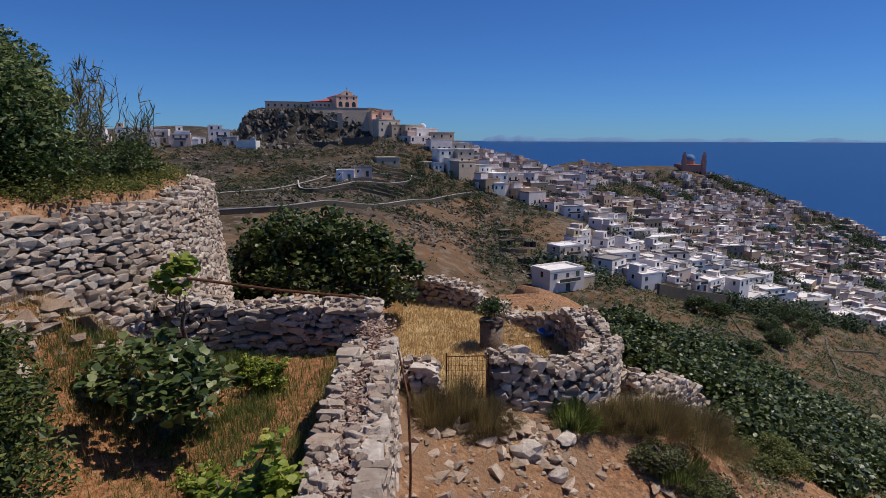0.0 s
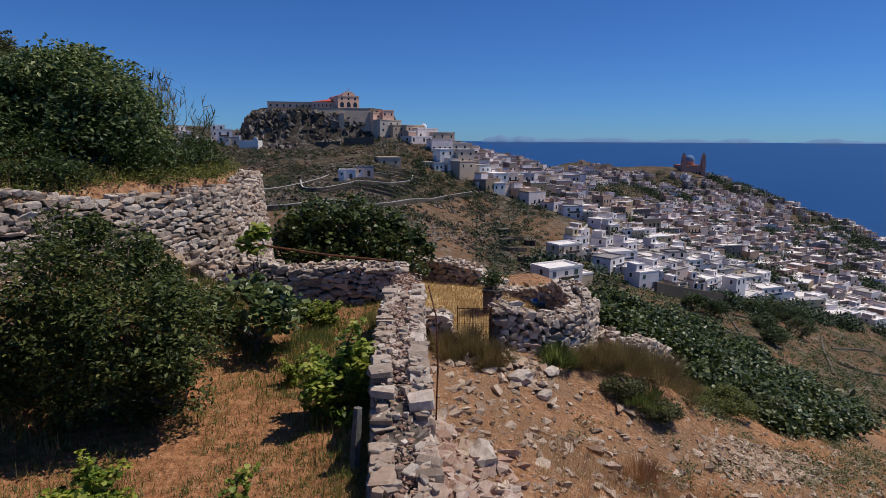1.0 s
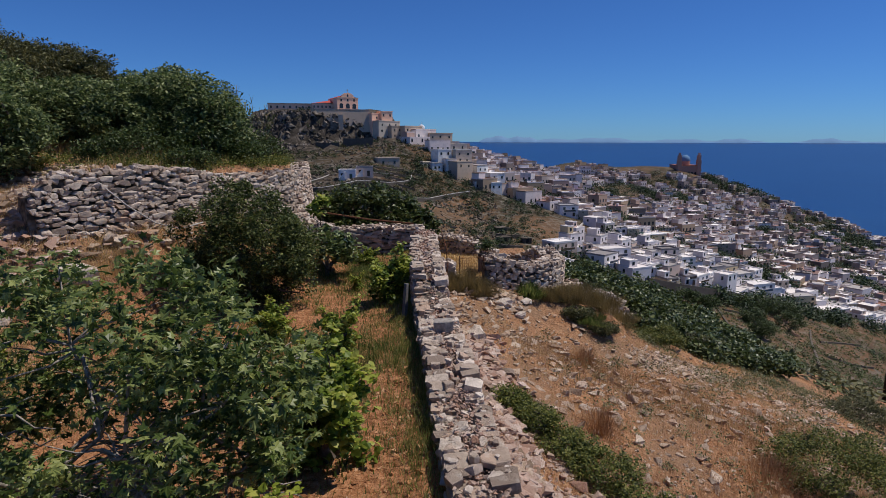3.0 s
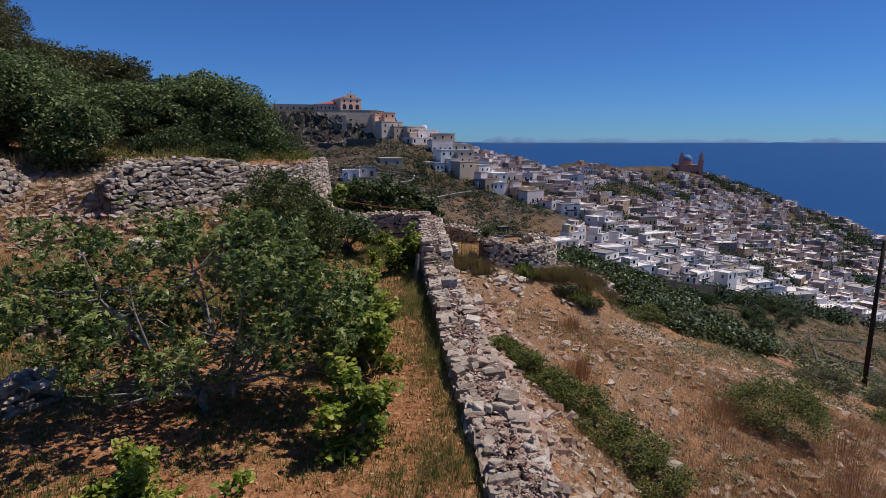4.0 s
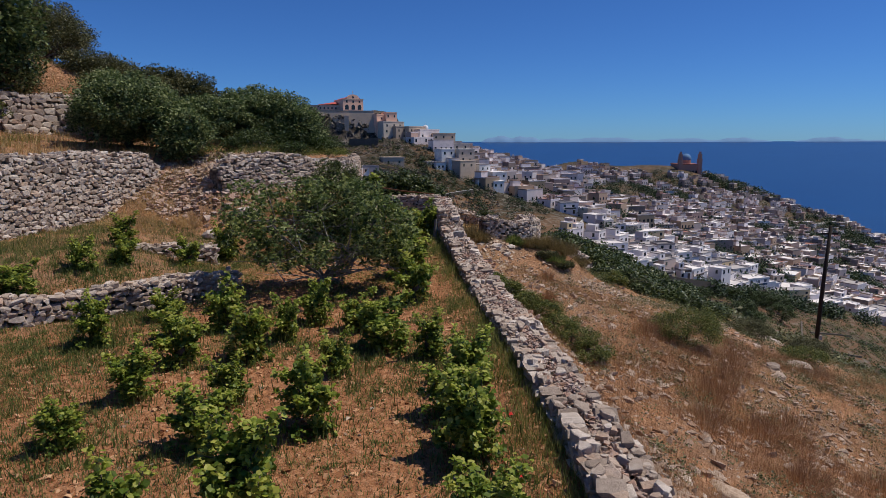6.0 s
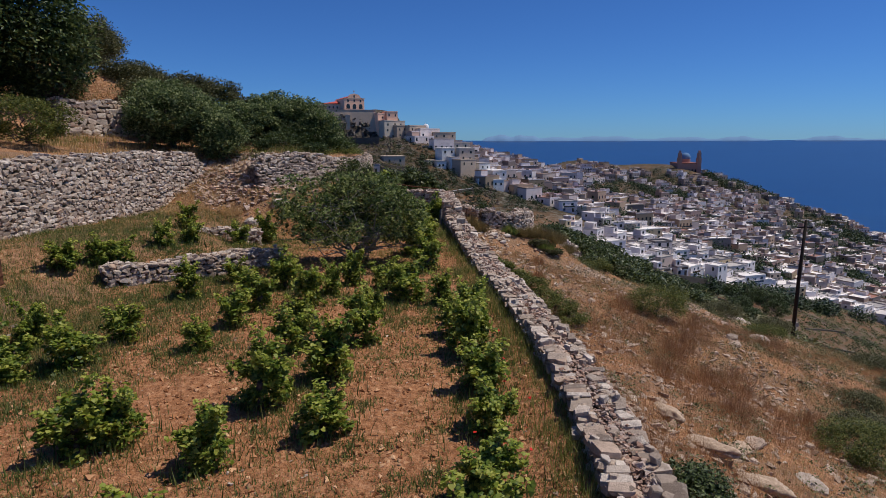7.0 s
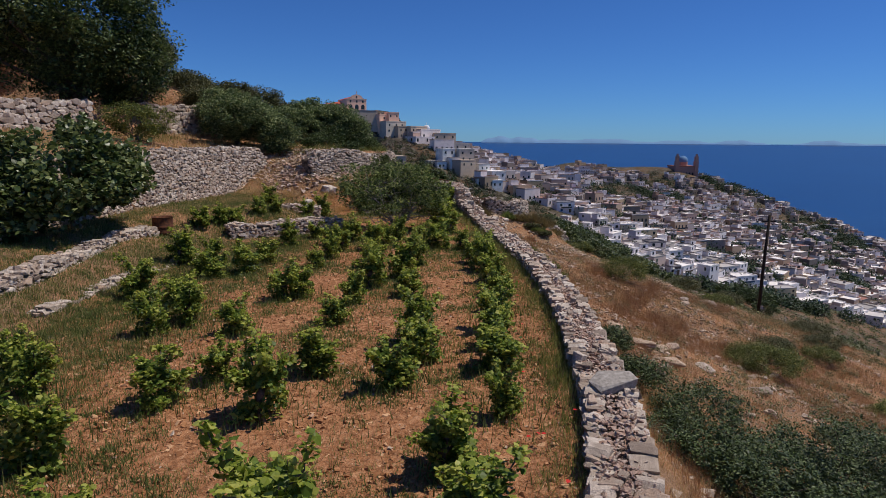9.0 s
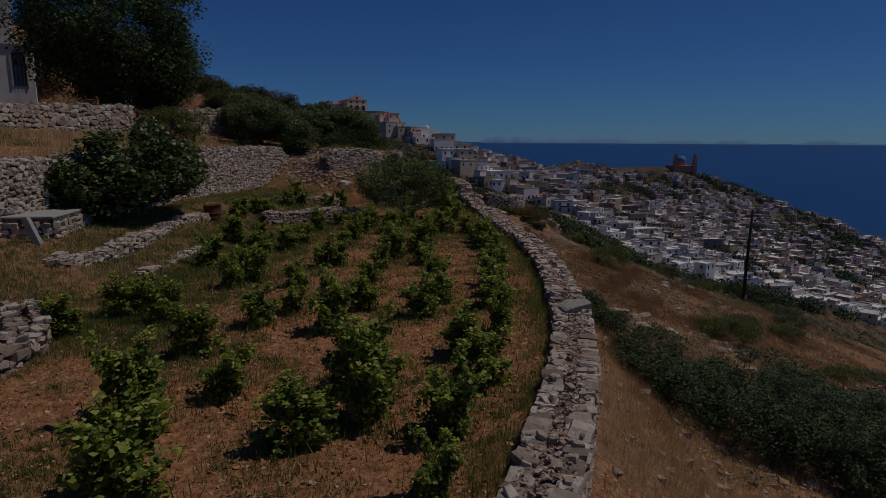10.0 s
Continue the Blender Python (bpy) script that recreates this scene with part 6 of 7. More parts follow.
part("roof", slab(-11.8, 11.8, -0.2, 10.2, 3.2, 3.6), M_pale_stone, wing)
for k in range(7):
    window_part(0.9, 1.2, 0.05, M_window, wing, -10 + k * 3.3, 0, 1.0, 0)
nave = empty("monastery_nave", -62.5, 345, 19.6, 18)
tagged(nave, "ochre side building with red roof beside the church", "monastery")
part("wall", slab(-6.6, 6.6, 0, 12, -4, 3.6), M_ochre, nave)
bm = bmesh.new()
vs = [bm.verts.new(c) for c in ((-6.7, -0.2, 3.6), (6.7, -0.2, 4.2), (6.7, 12, 4.2), (-6.7, 12, 3.6), (0, 5, 4.9), (6.7, 5, 6.0))]
for f in ((0, 1, 5, 4), (4, 5, 2, 3), (0, 4, 3), (1, 2, 5), (0, 3, 2, 1)):
    bm.faces.new([vs[k] for k in f])
part("roof", bm, M_red_roof, nave)
for k in range(6):
    window_part(0.7, 1.2, 0.05, M_window, nave, -5.4 + k * 2.1, 0, 1.2, 0)
terr = empty("monastery_terrace", -48, 338, 12, 12)
tagged(terr, "battered masonry terrace wall under the church", "retaining wall")
bm = bmesh.new()
vs = box(bm, -20, 10.4, 0, 24, -4, 7.2)
for v in vs:
    if v.co.z < 0:
        v.co.y -= 1.6 if v.co.y < 10 else 0
part("wall", bm, M_pale_stone, terr)
part("parapet", slab(-20, 10.4, -0.1, 0.4, 7.2, 7.8), M_pale_stone, terr)
part("buttress", slab(-6, -3.5, -2.2, 0, -5, 5.0), M_pale_stone, terr)
# x, y, foot, half width, height, finish
STACK = [(-32.3, 341, 12, 5.4, 5.5, M_ochre), (-28.5, 340, 12, 3.0, 6.6, M_ochre), (-27.2, 338, 5, 6.8, 8.6, M_far_plaster), (-23, 337, 2, 3.6, 9.0, M_pale_stone), (-14.5, 339, 3, 5.8, 8.0, M_pale_stone), (-15.5, 333, -2, 4.4, 7.4, M_far_plaster),
         (0, 339, 0, 6.6, 7.4, M_pale_stone), (-9, 330, -4, 4.6, 7.4, M_pale_stone), (-7, 322, -6, 4.5, 6.2, M_far_plaster), (9, 333, -6, 5, 8, M_far_plaster), (2.0, 303, -6, 4.2, 7.8, M_whitewash), (5.0, 299, -9, 3.0, 6.2, M_whitewash), (-1.5, 298, -11, 3.0, 6.4, M_whitewash), (-5.6, 301, -12, 3.2, 5.6, M_far_plaster), (11, 302, -8, 4.0, 7.4, M_far_plaster), (11.5, 297, -13, 5.0, 7.0, M_pale_stone),
         (20, 305, -12, 4.2, 6, M_whitewash), (-23, 284, -10, 5, 6, M_pale_stone), (27, 301, -16, 4.5, 6.6, M_whitewash), (19, 293, -19, 4.2, 6.4, M_whitewash), (26, 294, -19, 3.4, 5.4, M_whitewash)]
for x, y, z, w, h, mt in STACK:
    if mt is M_whitewash:
        z, w, h = z - 0.8, w * 0.85, h * 0.8
    hs = empty("hill_house", x, y, z, rng.uniform(18, 42))
    tagged(hs, "white flat-roofed house stepping down the ridge" if mt is M_whitewash else "stacked pale stone house on the ridge below the church", "house", "houses below the church")
    part("wall", slab(-w, w, 0, 8, -6, h), mt, hs)
    part("roof", slab(-w - 0.15, w + 0.15, -0.15, 8.1, h, h + 0.4), M_roof if mt is M_whitewash else mt, hs)
    for k in range(max(2, int(w / 1.9))):
        n_ = max(2, int(w / 1.9))
        for s_ in range(2 if h > 7 else 1):
            window_part(rng.uniform(0.7, 1.0), rng.uniform(1.0, 1.4), 0.05, M_window, hs, -w + (k + 0.5) * 2 * w / n_ + rng.uniform(-0.5, 0.5), 0, h - 2.4 - 3.0 * s_, 0)
chapel = empty("domed_chapel", -10.6, 346, 4.6)
tagged(chapel, "pale chapel with a white dome on the ridge", "chapel")
part("wall", slab(-4, 4, 0, 8, -4, 5.2), M_far_plaster, chapel)
bm = bmesh.new()
bmesh.ops.create_uvsphere(bm, u_segments=20, v_segments=12, radius=1.75)
for v in bm.verts:
    v.co += Vector((0, 4, 6.1))
part("dome", bm, M_white_dome, chapel, smooth=True)
part("cross", slab(-0.08, 0.08, 3.9, 4.1, 7.8, 9.0), M_whitewash, chapel)
white = empty("ridge_chapel", -92, 308, -1.5)
tagged(white, "small whitewashed chapel with a gabled bell wall", "chapel")
part("wall", slab(-4.6, 4.6, 0, 7, -3, 4.6), M_whitewash, white)
bm = bmesh.new()
vs = [bm.verts.new((x, y, z)) for y in (0.0, 0.6) for x, z in ((2, 4.6), (4.6, 4.6), (4.2, 5.8), (3.3, 6.4), (2.4, 5.8))]
bm.faces.new(vs[:5][::-1]), bm.faces.new(vs[5:])
for k in range(5):
    bm.faces.new((vs[k], vs[(k + 1) % 5], vs[5 + (k + 1) % 5], vs[5 + k]))
part("bell_wall", bm, M_whitewash, white)
part("post", slab(-4.6, -4.0, 0, 0.6, 4.6, 6.6), M_whitewash, white)

# jagged rock faces of the crag
qx, qy = rng.uniform(-122, -18, 9000), rng.uniform(310, 362, 9000)
qr = crag_r(qx, qy)
kk = (qr > 0.76) & (qr < 1.34) & (rng.random(9000) < 0.75)
qx, qy = qx[kk], qy[kk]
n_ = len(qx)
qs = 0.45 + 2.4 * rng.random(n_) ** 3
qh = qs * rng.uniform(0.6, 1.5, n_)
qz = np.minimum(land(qx, qy) + rng.uniform(-0.8, 0.4, n_), 19.2 - qh)
tagged(part("crag_rocks", stone_heap("crag_rocks", np.stack([qx, qy, qz], 1), np.stack([qs * rng.uniform(0.5, 1.1, n_), qs * rng.uniform(0.5, 1.1, n_), qh], 1), tilt=0.3), M_rock), "jagged dark limestone faces of the crag", "rocks", kind="stuff")

# the far cathedral with two towers and a blue dome
cath = empty("twin_tower_church", 304, 757, -40)
tagged(cath, "far church with twin bell towers and blue dome", "church")
part("wall", slab(-13, 13, 0, 30, -8, 14), M_church_wall, cath)
part("roof", slab(-13.4, 13.4, -0.4, 30.4, 14, 15), M_tile_roof, cath)
for sx in (-12, 12):
    tw = part("bell_tower", slab(sx - 2.4, sx + 2.4, -1, 4, -8, 21), M_church_wall, cath)
    part("belfry", slab(sx - 1.9, sx + 1.9, -0.4, 3.4, 21, 27), M_church_wall, tw)
    part("tower_cap", slab(sx - 1.1, sx + 1.1, 0.5, 2.5, 27, 30), M_church_wall, tw)
bm = bmesh.new()
bmesh.ops.create_cone(bm, cap_ends=True, segments=20, radius1=6, radius2=6, depth=6, matrix=Matrix.Translation((0, 14, 18)))
part("drum", bm, M_church_wall, cath)
bm = bmesh.new()
bmesh.ops.create_uvsphere(bm, u_segments=20, v_segments=12, radius=6.2)
for v in bm.verts:
    v.co += Vector((0, 14, 21))
part("dome", bm, M_blue_dome, cath, smooth=True)
for k in range(5):
    bm = bmesh.new()
    arch(bm, -8 + 4 * k, 1, 2.2, 6, -0.06, 0.3)
    part("archway", bm, M_window, cath)


# ---- walls, paths and scrub on the far slopes ----
def far_wall(label, pts, h, w, material, name="hillside_wall"):
    p = smooth_path(pts, 2)
    s, x, y, hd, total = along(p, 3.0)
    bm = bmesh.new()
    rows = []
    for i in range(len(s)):
        z = ground(x[i], y[i])
        a, b = -math.sin(hd[i]) * w / 2, math.cos(hd[i]) * w / 2
        rows.append([bm.verts.new(c) for c in ((x[i] + a, y[i] + b, z - 3), (x[i] + a, y[i] + b, z + h), (x[i] - a, y[i] - b, z + h), (x[i] - a, y[i] - b, z - 3))])
    for a, b in zip(rows, rows[1:]):
        for k in range(4):
            bm.faces.new((a[k], a[(k + 1) % 4], b[(k + 1) % 4], b[k]))
    bm.faces.new(rows[0]), bm.faces.new(rows[-1][::-1])
    bmesh.ops.recalc_face_normals(bm, faces=bm.faces[:])
    return tagged(part(name, bm, material), label, "wall", "walls on the far hillside", "structure")


def coped(label, pts, h, w=0.42, material=None, cap=0.18):
    """A hillside wall with a pale limewashed coping along its top."""
    root = far_wall(label, pts, h, w, material or M_dark_masonry)
    p = smooth_path(pts, 2)
    s, x, y, hd, total = along(p, 3.0)
    bm = bmesh.new()
    rows = []
    for i in range(len(s)):
        z = ground(x[i], y[i]) + h
        a, b = -math.sin(hd[i]) * (w / 2 + 0.03), math.cos(hd[i]) * (w / 2 + 0.03)
        rows.append([bm.verts.new(c) for c in ((x[i] + a, y[i] + b, z), (x[i] + a, y[i] + b, z + cap), (x[i] - a, y[i] - b, z + cap), (x[i] - a, y[i] - b, z))])
    for a, b in zip(rows, rows[1:]):
        for k in range(4):
            bm.faces.new((a[k], a[(k + 1) % 4], b[(k + 1) % 4], b[k]))
    bm.faces.new(rows[0]), bm.faces.new(rows[-1][::-1])
    bmesh.ops.recalc_face_normals(bm, faces=bm.faces[:])
    part("coping", bm, M_coping, root, "pale grey coping")


coped("road wall with pale coping across the brown hillside", [(-62, 165), (-46.9, 172.1), (-38.2, 174.7), (-22.7, 192.5), (-15.3, 214.4), (-6.7, 245.4), (3.1, 267.1), (12.9, 280.4)], 1.3)
coped("path wall with pale coping winding up the hillside", [(-74, 190), (-66.7, 198.3), (-57.7, 212.1), (-51.7, 233.6), (-43.6, 256.1)], 0.8)
coped("looping path wall round the garden terraces", [(-51.7, 240.3), (-48, 226), (-46.0, 221), (-41.4, 220.5), (-35.6, 227.8), (-30.6, 234.3), (-22.2, 246.4), (-14.3, 261.1), (-12.3, 268.8), (-12.7, 276.9)], 1.3)
coped("wall round the upper gardens below the church", [(-33, 256), (-26, 262), (-19, 270)], 0.6)
coped("white stair wall below the town", [(66, 286), (57.2, 260.6), (50, 240), (44.6, 222.6), (38, 212)], 0.5, 0.7, M_old_white)
far_wall("grey retaining wall below the church rock", [(-49, 322), (-40, 321), (-32, 322)], 3.6, 0.8, M_dark_masonry)
far_wall("grey retaining wall below the church rock", [(-62, 318), (-55, 316), (-50, 317)], 2.6, 0.8, M_dark_masonry)
far_wall("tall dark retaining wall at the town's lower edge", [(58, 178), (64.3, 182), (72.3, 186), (86.1, 194.5), (107.8, 214.8), (122.5, 224.0), (150, 243), (170, 252)], 3.4, 0.8, M_dark_masonry)
for ax, ay, bx, by in [(20, 231, 27, 233), (19, 216, 28, 219), (18, 202, 27, 205)]:
    far_wall("dark stone wall of small steep garden terraces", [(ax, ay), ((ax + bx) / 2, (ay + by) / 2 - 1), (bx, by)], 1.2, 0.7, M_dark_masonry)
for x, y, w in [(22, 226, 1.9), (21.5, 210, 2.2), (25.5, 192, 2.6), (29, 212, 1.5)]:
    shed = empty("stone_shed", x, y, ground(x, y) - 0.3, rng.uniform(0, 40))
    tagged(shed, "low dark stone shed with a flat earth roof", "shed", "sheds on the garden terraces")
    part("wall", slab(-w, w, 0, 3.0, -2, 1.9), M_dark_masonry, shed)
    part("roof", slab(-w - 0.15, w + 0.15, -0.15, 3.15, 1.9, 2.1), M_scree, shed)
    part("door", slab(-0.45, 0.45, -0.06, 0.04, 0.3, 1.9), M_window, shed)
for k in range(7):
    y0 = 218 + 9 * k
    far_wall("low dry terrace wall on the hillside", [(-40 + 2 * k, y0), (-30 + 2 * k, y0 + 8), (-14 + 1.4 * k, y0 + 12)], 1.0, 0.6, M_dark_masonry)
far_wall("dry stone field wall in the valley", [(80.4, 183.8), (76, 168), (72.2, 154.3)], 0.5, 0.5, M_dark_masonry)
far_wall("dry stone field wall in the valley", [(120, 202), (106, 178), (91.9, 152.8)], 0.5, 0.5, M_dark_masonry)
for ax, ay, bx, by in [(82, 183, 105, 196), (59, 151, 77, 165), (117, 192, 139, 204), (106, 172, 130, 184)]:
    far_wall("low dry terrace wall in the valley gardens", [(ax, ay), ((ax + bx) / 2, (ay + by) / 2), (bx, by)], 0.5, 0.6, M_dark_masonry)
far_wall("pale street through the lower town", [(255, 496), (300, 553), (332, 596), (424, 671)], 0.4, 9, M_concrete, "road")


def far_scrub(name, label, n, pts, size, leafmat, per=46, category="scrub"):
    """Many small bushes on the far slopes, one mesh."""
    x, y = pts
    z = land(x, y)
    r = size * rng.uniform(0.5, 1.5, len(x))
    c = np.repeat(np.stack([x, y, z + r * 0.45], 1), per, 0)
    rr = np.repeat(r, per)
    d = rng.normal(0, 1, (len(c), 3))
    d /= np.linalg.norm(d, axis=1)[:, None]
    p = c + d * (rr * rng.uniform(0.5, 1.05, len(c)))[:, None] * (1, 1, 0.75)
    return tagged(part(name, scatter(name, OVAL, rotations(len(c), tilt=0.9), p, (0.25 + 0.25 * rr) * rng.uniform(0.7, 1.2, len(c))), leafmat), label, category, kind="stuff")


def pts_in(n, x0, x1, y0, y1, prob):
    x, y = rng.uniform(x0, x1, n * 6), rng.uniform(y0, y1, n * 6)
    k = rng.random(n * 6) < prob(x, y)
    return x[k][:n], y[k][:n]


far_scrub("crag_scrub", "dark scrub on the crag and its foot", 1100, pts_in(1900, -125, 24, 200, 340, lambda x, y: patch(0.10, 91, -0.3, 0.5)(x, y)), 1.05, M_dark_leaf, 34)
far_scrub("crag_herbs", "olive and brown herbs at the crag's foot", 900, pts_in(2000, -125, 10, 180, 322, lambda x, y: patch(0.08, 93, -0.2, 0.5)(x, y) * (y > np.interp(x, [-62, -46.9, -38.2, -22.7, -15.3, -6.7, 3.1, 12.9], [165, 172, 175, 193, 215, 246, 268, 281]))), 0.7, M_scrub_leaf, 26)
far_scrub("slope_scrub", "olive scrub on the brown hillside", 650, pts_in(900, -120, 70, 75, 250, lambda x, y: patch(0.08, 95, -0.2, 0.6)(x, y) * (1 - sstep(140, 180, y) * sstep(-48, -34, x) * sstep(16, 6, x))), 0.7, M_shrub_leaf, 30)
far_scrub("cliff_scrub", "dark bushes on the steep bank below the houses", 150, pts_in(150, -14, 20, 258, 305, lambda x, y: 0.9 + 0 * x), 1.7, M_dark_leaf, 70)
far_scrub("gully_scrub", "dark bushes in the gully below the town", 150, pts_in(150, 10, 62, 170, 290, lambda x, y: sstep(14, 2, np.abs(x - 16 - 0.30 * (y - 200)))), 1.4, M_dark_leaf, 60)
far_scrub("garden_scrub", "low bushes along the valley's field walls", 260, pts_in(700, 40, 190, 110, 225, lambda x, y: patch(0.09, 97, 0.0, 0.5)(x, y)), 0.8, M_shrub_leaf, 24)
far_scrub("bank_scrub", "olive scrub on the bank above the valley", 1500, pts_in(2000, 17, 90, 34, 150, lambda x, y: (0.25 + patch(0.15, 161, -0.3, 0.5)(x, y)) * (x + 0.2 * y > 26)), 0.55, M_scrub_leaf, 30)
far_scrub("bank_herbs", "dry olive herbs on the bank above the valley", 1600, pts_in(3000, 17, 125, 34, 195, lambda x, y: (0.3 + patch(0.12, 163, -0.3, 0.5)(x, y)) * (x + 0.2 * y > 26)), 0.5, M_herb_leaf, 24)
far_scrub("valley_herbs", "dry herbs and low bushes over the valley fields", 4200, pts_in(4200, 45, 260, 110, 330, lambda x, y: (0.15 + patch(0.1, 167, -0.2, 0.4)(x, y)) * (y < 205 + 0.72 * (x - 80))), 0.6, M_herb_leaf, 22)
far_scrub("valley_bushes", "dark bushes along the valley's field edges", 900, pts_in(900, 45, 260, 110, 330, lambda x, y: patch(0.12, 169, 0.1, 0.5)(x, y) * (y < 208 + 0.72 * (x - 80))), 1.1, M_shrub_leaf, 40)
far_scrub("edge_trees", "dark trees under the town's lower wall", 120, pts_in(120, 82, 190, 190, 250, lambda x, y: sstep(8, 3, np.abs(y - 4 - np.interp(x, [86, 108, 122, 155, 190], [190, 209, 218, 240, 256])))), 3.0, M_dark_leaf, 150, "trees")
inn = np.vectorize(lambda x, y: inside(TOWN, x, y))
far_scrub("town_trees", "dark trees between the town's houses", 2500, pts_in(2500, 10, 520, 165, 740, lambda x, y: 0.8 * inn(x, y) * (0.22 + patch(0.035, 111, 0.0, 0.5)(x, y))), 3.3, M_dark_leaf, 75, "trees")
far_scrub("church_wood", "dark pines beside the far church", 90, pts_in(90, 315, 390, 700, 770, lambda x, y: sstep(40, 10, np.abs(y - 740))), 6.0, M_dark_leaf, 160, "trees")
for px_, py_, n_, sd_ in PARKS:
    far_scrub("park_trees", "dark park trees between the lower town's houses", n_, (rng.normal(px_, sd_ * 0.7, n_), rng.normal(py_, sd_ * 0.7, n_)), 4.4, M_dark_leaf, 130, "trees")
for ox, oy, r_, h_ in [(66, 172, 3.2, 4.4), (72.5, 174, 3.6, 4.6), (88.6, 178, 3.2, 4.4), (84, 165, 3.0, 4.2), (107, 192, 4.6, 6.0), (66, 144, 2.2, 3), (103, 203, 4.5, 5.5), (112, 207, 5, 5.5), (95, 199, 3.2, 4.2)]:
    woody("olive_tree", "round grey-green olive tree in the valley fields", "olive tree", ox, oy, ground(ox, oy), r_, r_, h_, 0.6, 46, 110, 0.42, M_shrub_leaf, M_bark, OVAL, 0.3, 1.1, "olive trees in the valley", low=-0.6, limbs=5, stem=1.0)
fx, fy = pts_in(7500, -122, 24, 176, 332, lambda x, y: 0.05 + patch(0.09, 103, -0.4, 0.5)(x, y))
fs = 0.22 + 1.0 * rng.random(len(fx)) ** 2.5
tagged(part("hillside_rocks", stone_heap("hillside_rocks", np.stack([fx, fy, land(fx, fy) + 0.1], 1), fs[:, None] * np.array((1.2, 1.0, 0.75)) * rng.uniform(0.6, 1.3, (len(fx), 3))), M_scree), "grey rock outcrops on the far hillside", "rocks", kind="stuff")
fx, fy = pts_in(2500, -70, 70, 70, 200, lambda x, y: 0.1 + patch(0.12, 107, 0.0, 0.6)(x, y))
fs = 0.12 + 0.5 * rng.random(len(fx)) ** 3
tagged(part("bank_rocks", stone_heap("bank_rocks", np.stack([fx, fy, land(fx, fy) + 0.05], 1), fs[:, None] * np.array((1.2, 1.0, 0.75)) * rng.uniform(0.6, 1.3, (len(fx), 3))), M_scree), "small grey stones on the brown bank", "rocks", kind="stuff")


# ---- single things near the path ----
def pole(x, y, z, h):
    root = empty("utility_pole", x, y, z)
    tagged(root, "dark tarred wooden utility pole on the slope", "utility pole")
    bm = bmesh.new()
    tube(bm, [(0, 0, -0.8), (0.02, 0, h * 0.5), (0.10, 0, h)], [0.15, 0.13, 0.10], 12)
    part("post", bm, M_tarred, root, smooth=True)
    bm = bmesh.new()
    box(bm, -0.5, 0.65, -0.05, 0.05, h - 0.62, h - 0.50)
    arm = part("crossarm", bm, M_tarred, root)
    for k in (-0.42, 0.25, 0.57):
        bm = bmesh.new()
        tube(bm, [(k, 0, h - 0.5), (k, 0, h - 0.40), (k, 0, h - 0.34)], [0.03, 0.045, 0.02], 8)
        part("insulator", bm, M_concrete, arm)
    bm = bmesh.new()
    box(bm, 0.06, 0.26, -0.2, -0.12, h * 0.13, h * 0.13 + 0.3)
    part("plate", bm, M_concrete, root)
    return root


pole(26.9, 49.2, ground(26.9, 49.2), -2.3 - ground(26.9, 49.2))

# concrete pillar in the yard with a bush growing from its top
pil = empty("stone_pillar", 2.22, 36.6, -0.95)
tagged(pil, "round plastered pillar stump in the walled yard", "pillar")
bm = bmesh.new()
bmesh.ops.create_cone(bm, cap_ends=True, segments=24, radius1=0.275, radius2=0.265, depth=1.04, matrix=Matrix.Translation((0, 0, 0.12)))
part("shaft", bm, M_pillar, pil, smooth=True)
bm = bmesh.new()
bmesh.ops.create_cone(bm, cap_ends=True, segments=24, radius1=0.29, radius2=0.28, depth=0.08, matrix=Matrix.Translation((0, 0, 0.68)))
part("cap", bm, M_core, pil)
woody("pillar_plant", "green shrub growing on the pillar top", "shrub", 2.22, 36.6, -0.23, 0.36, 0.36, 0.5, 0.0, 18, 60, 0.085, M_shrub_leaf, M_bark, OVAL, 0.03, 0.16, low=-0.4, limbs=5, stem=0.1)

# rusty gate of the yard
gate = empty("rusty_gate", 1.51, 32.5, -0.5, 4)
tagged(gate, "rusty iron wire gate in the yard wall", "gate")
for x in (-0.34, 0.34):
    bm = bmesh.new()
    tube(bm, [(x, 0, -0.1), (x, 0, 0.98)], [0.012, 0.012], 8)
    part("gate_post", bm, M_rust, gate)
for z in (0.12, 0.92):
    bm = bmesh.new()
    tube(bm, [(-0.34, 0, z), (0.34, 0, z)], [0.009, 0.009], 8)
    part("rail", bm, M_rust, gate)
for k in range(12):
    bm = bmesh.new()
    tube(bm, [(-0.31 + 0.056 * k, 0, 0.12), (-0.31 + 0.056 * k + rng.normal(0, 0.008), 0.01, 0.92)], [0.0032, 0.0032], 6)
    part("bar", bm, M_rust, gate)
for k in range(9):
    bm = bmesh.new()
    tube(bm, [(-0.34, 0.012, 0.2 + 0.08 * k), (0.34, 0.012, 0.2 + 0.08 * k + rng.normal(0, 0.01))], [0.0022, 0.0022], 6)
    part("mesh_wire", bm, M_rust, gate)

# blue basin
bas = empty("plastic_basin", 3.62, 37.2, ground(3.62, 37.2))
tagged(bas, "blue plastic basin lying in the yard", "basin")
bm = bmesh.new()
prev = None
for r, z in ((0.16, 0.02), (0.24, 0.20), (0.26, 0.20), (0.25, 0.22), (0.23, 0.21), (0.15, 0.04)):
    ring = [bm.verts.new((math.cos(2 * math.pi * k / 20) * r, math.sin(2 * math.pi * k / 20) * r, z)) for k in range(20)]
    if prev:
        for k in range(20):
            bm.faces.new((prev[k], prev[(k + 1) % 20], ring[(k + 1) % 20], ring[k]))
    else:
        bm.faces.new(ring[::-1])
    prev = ring
bm.faces.new(prev)
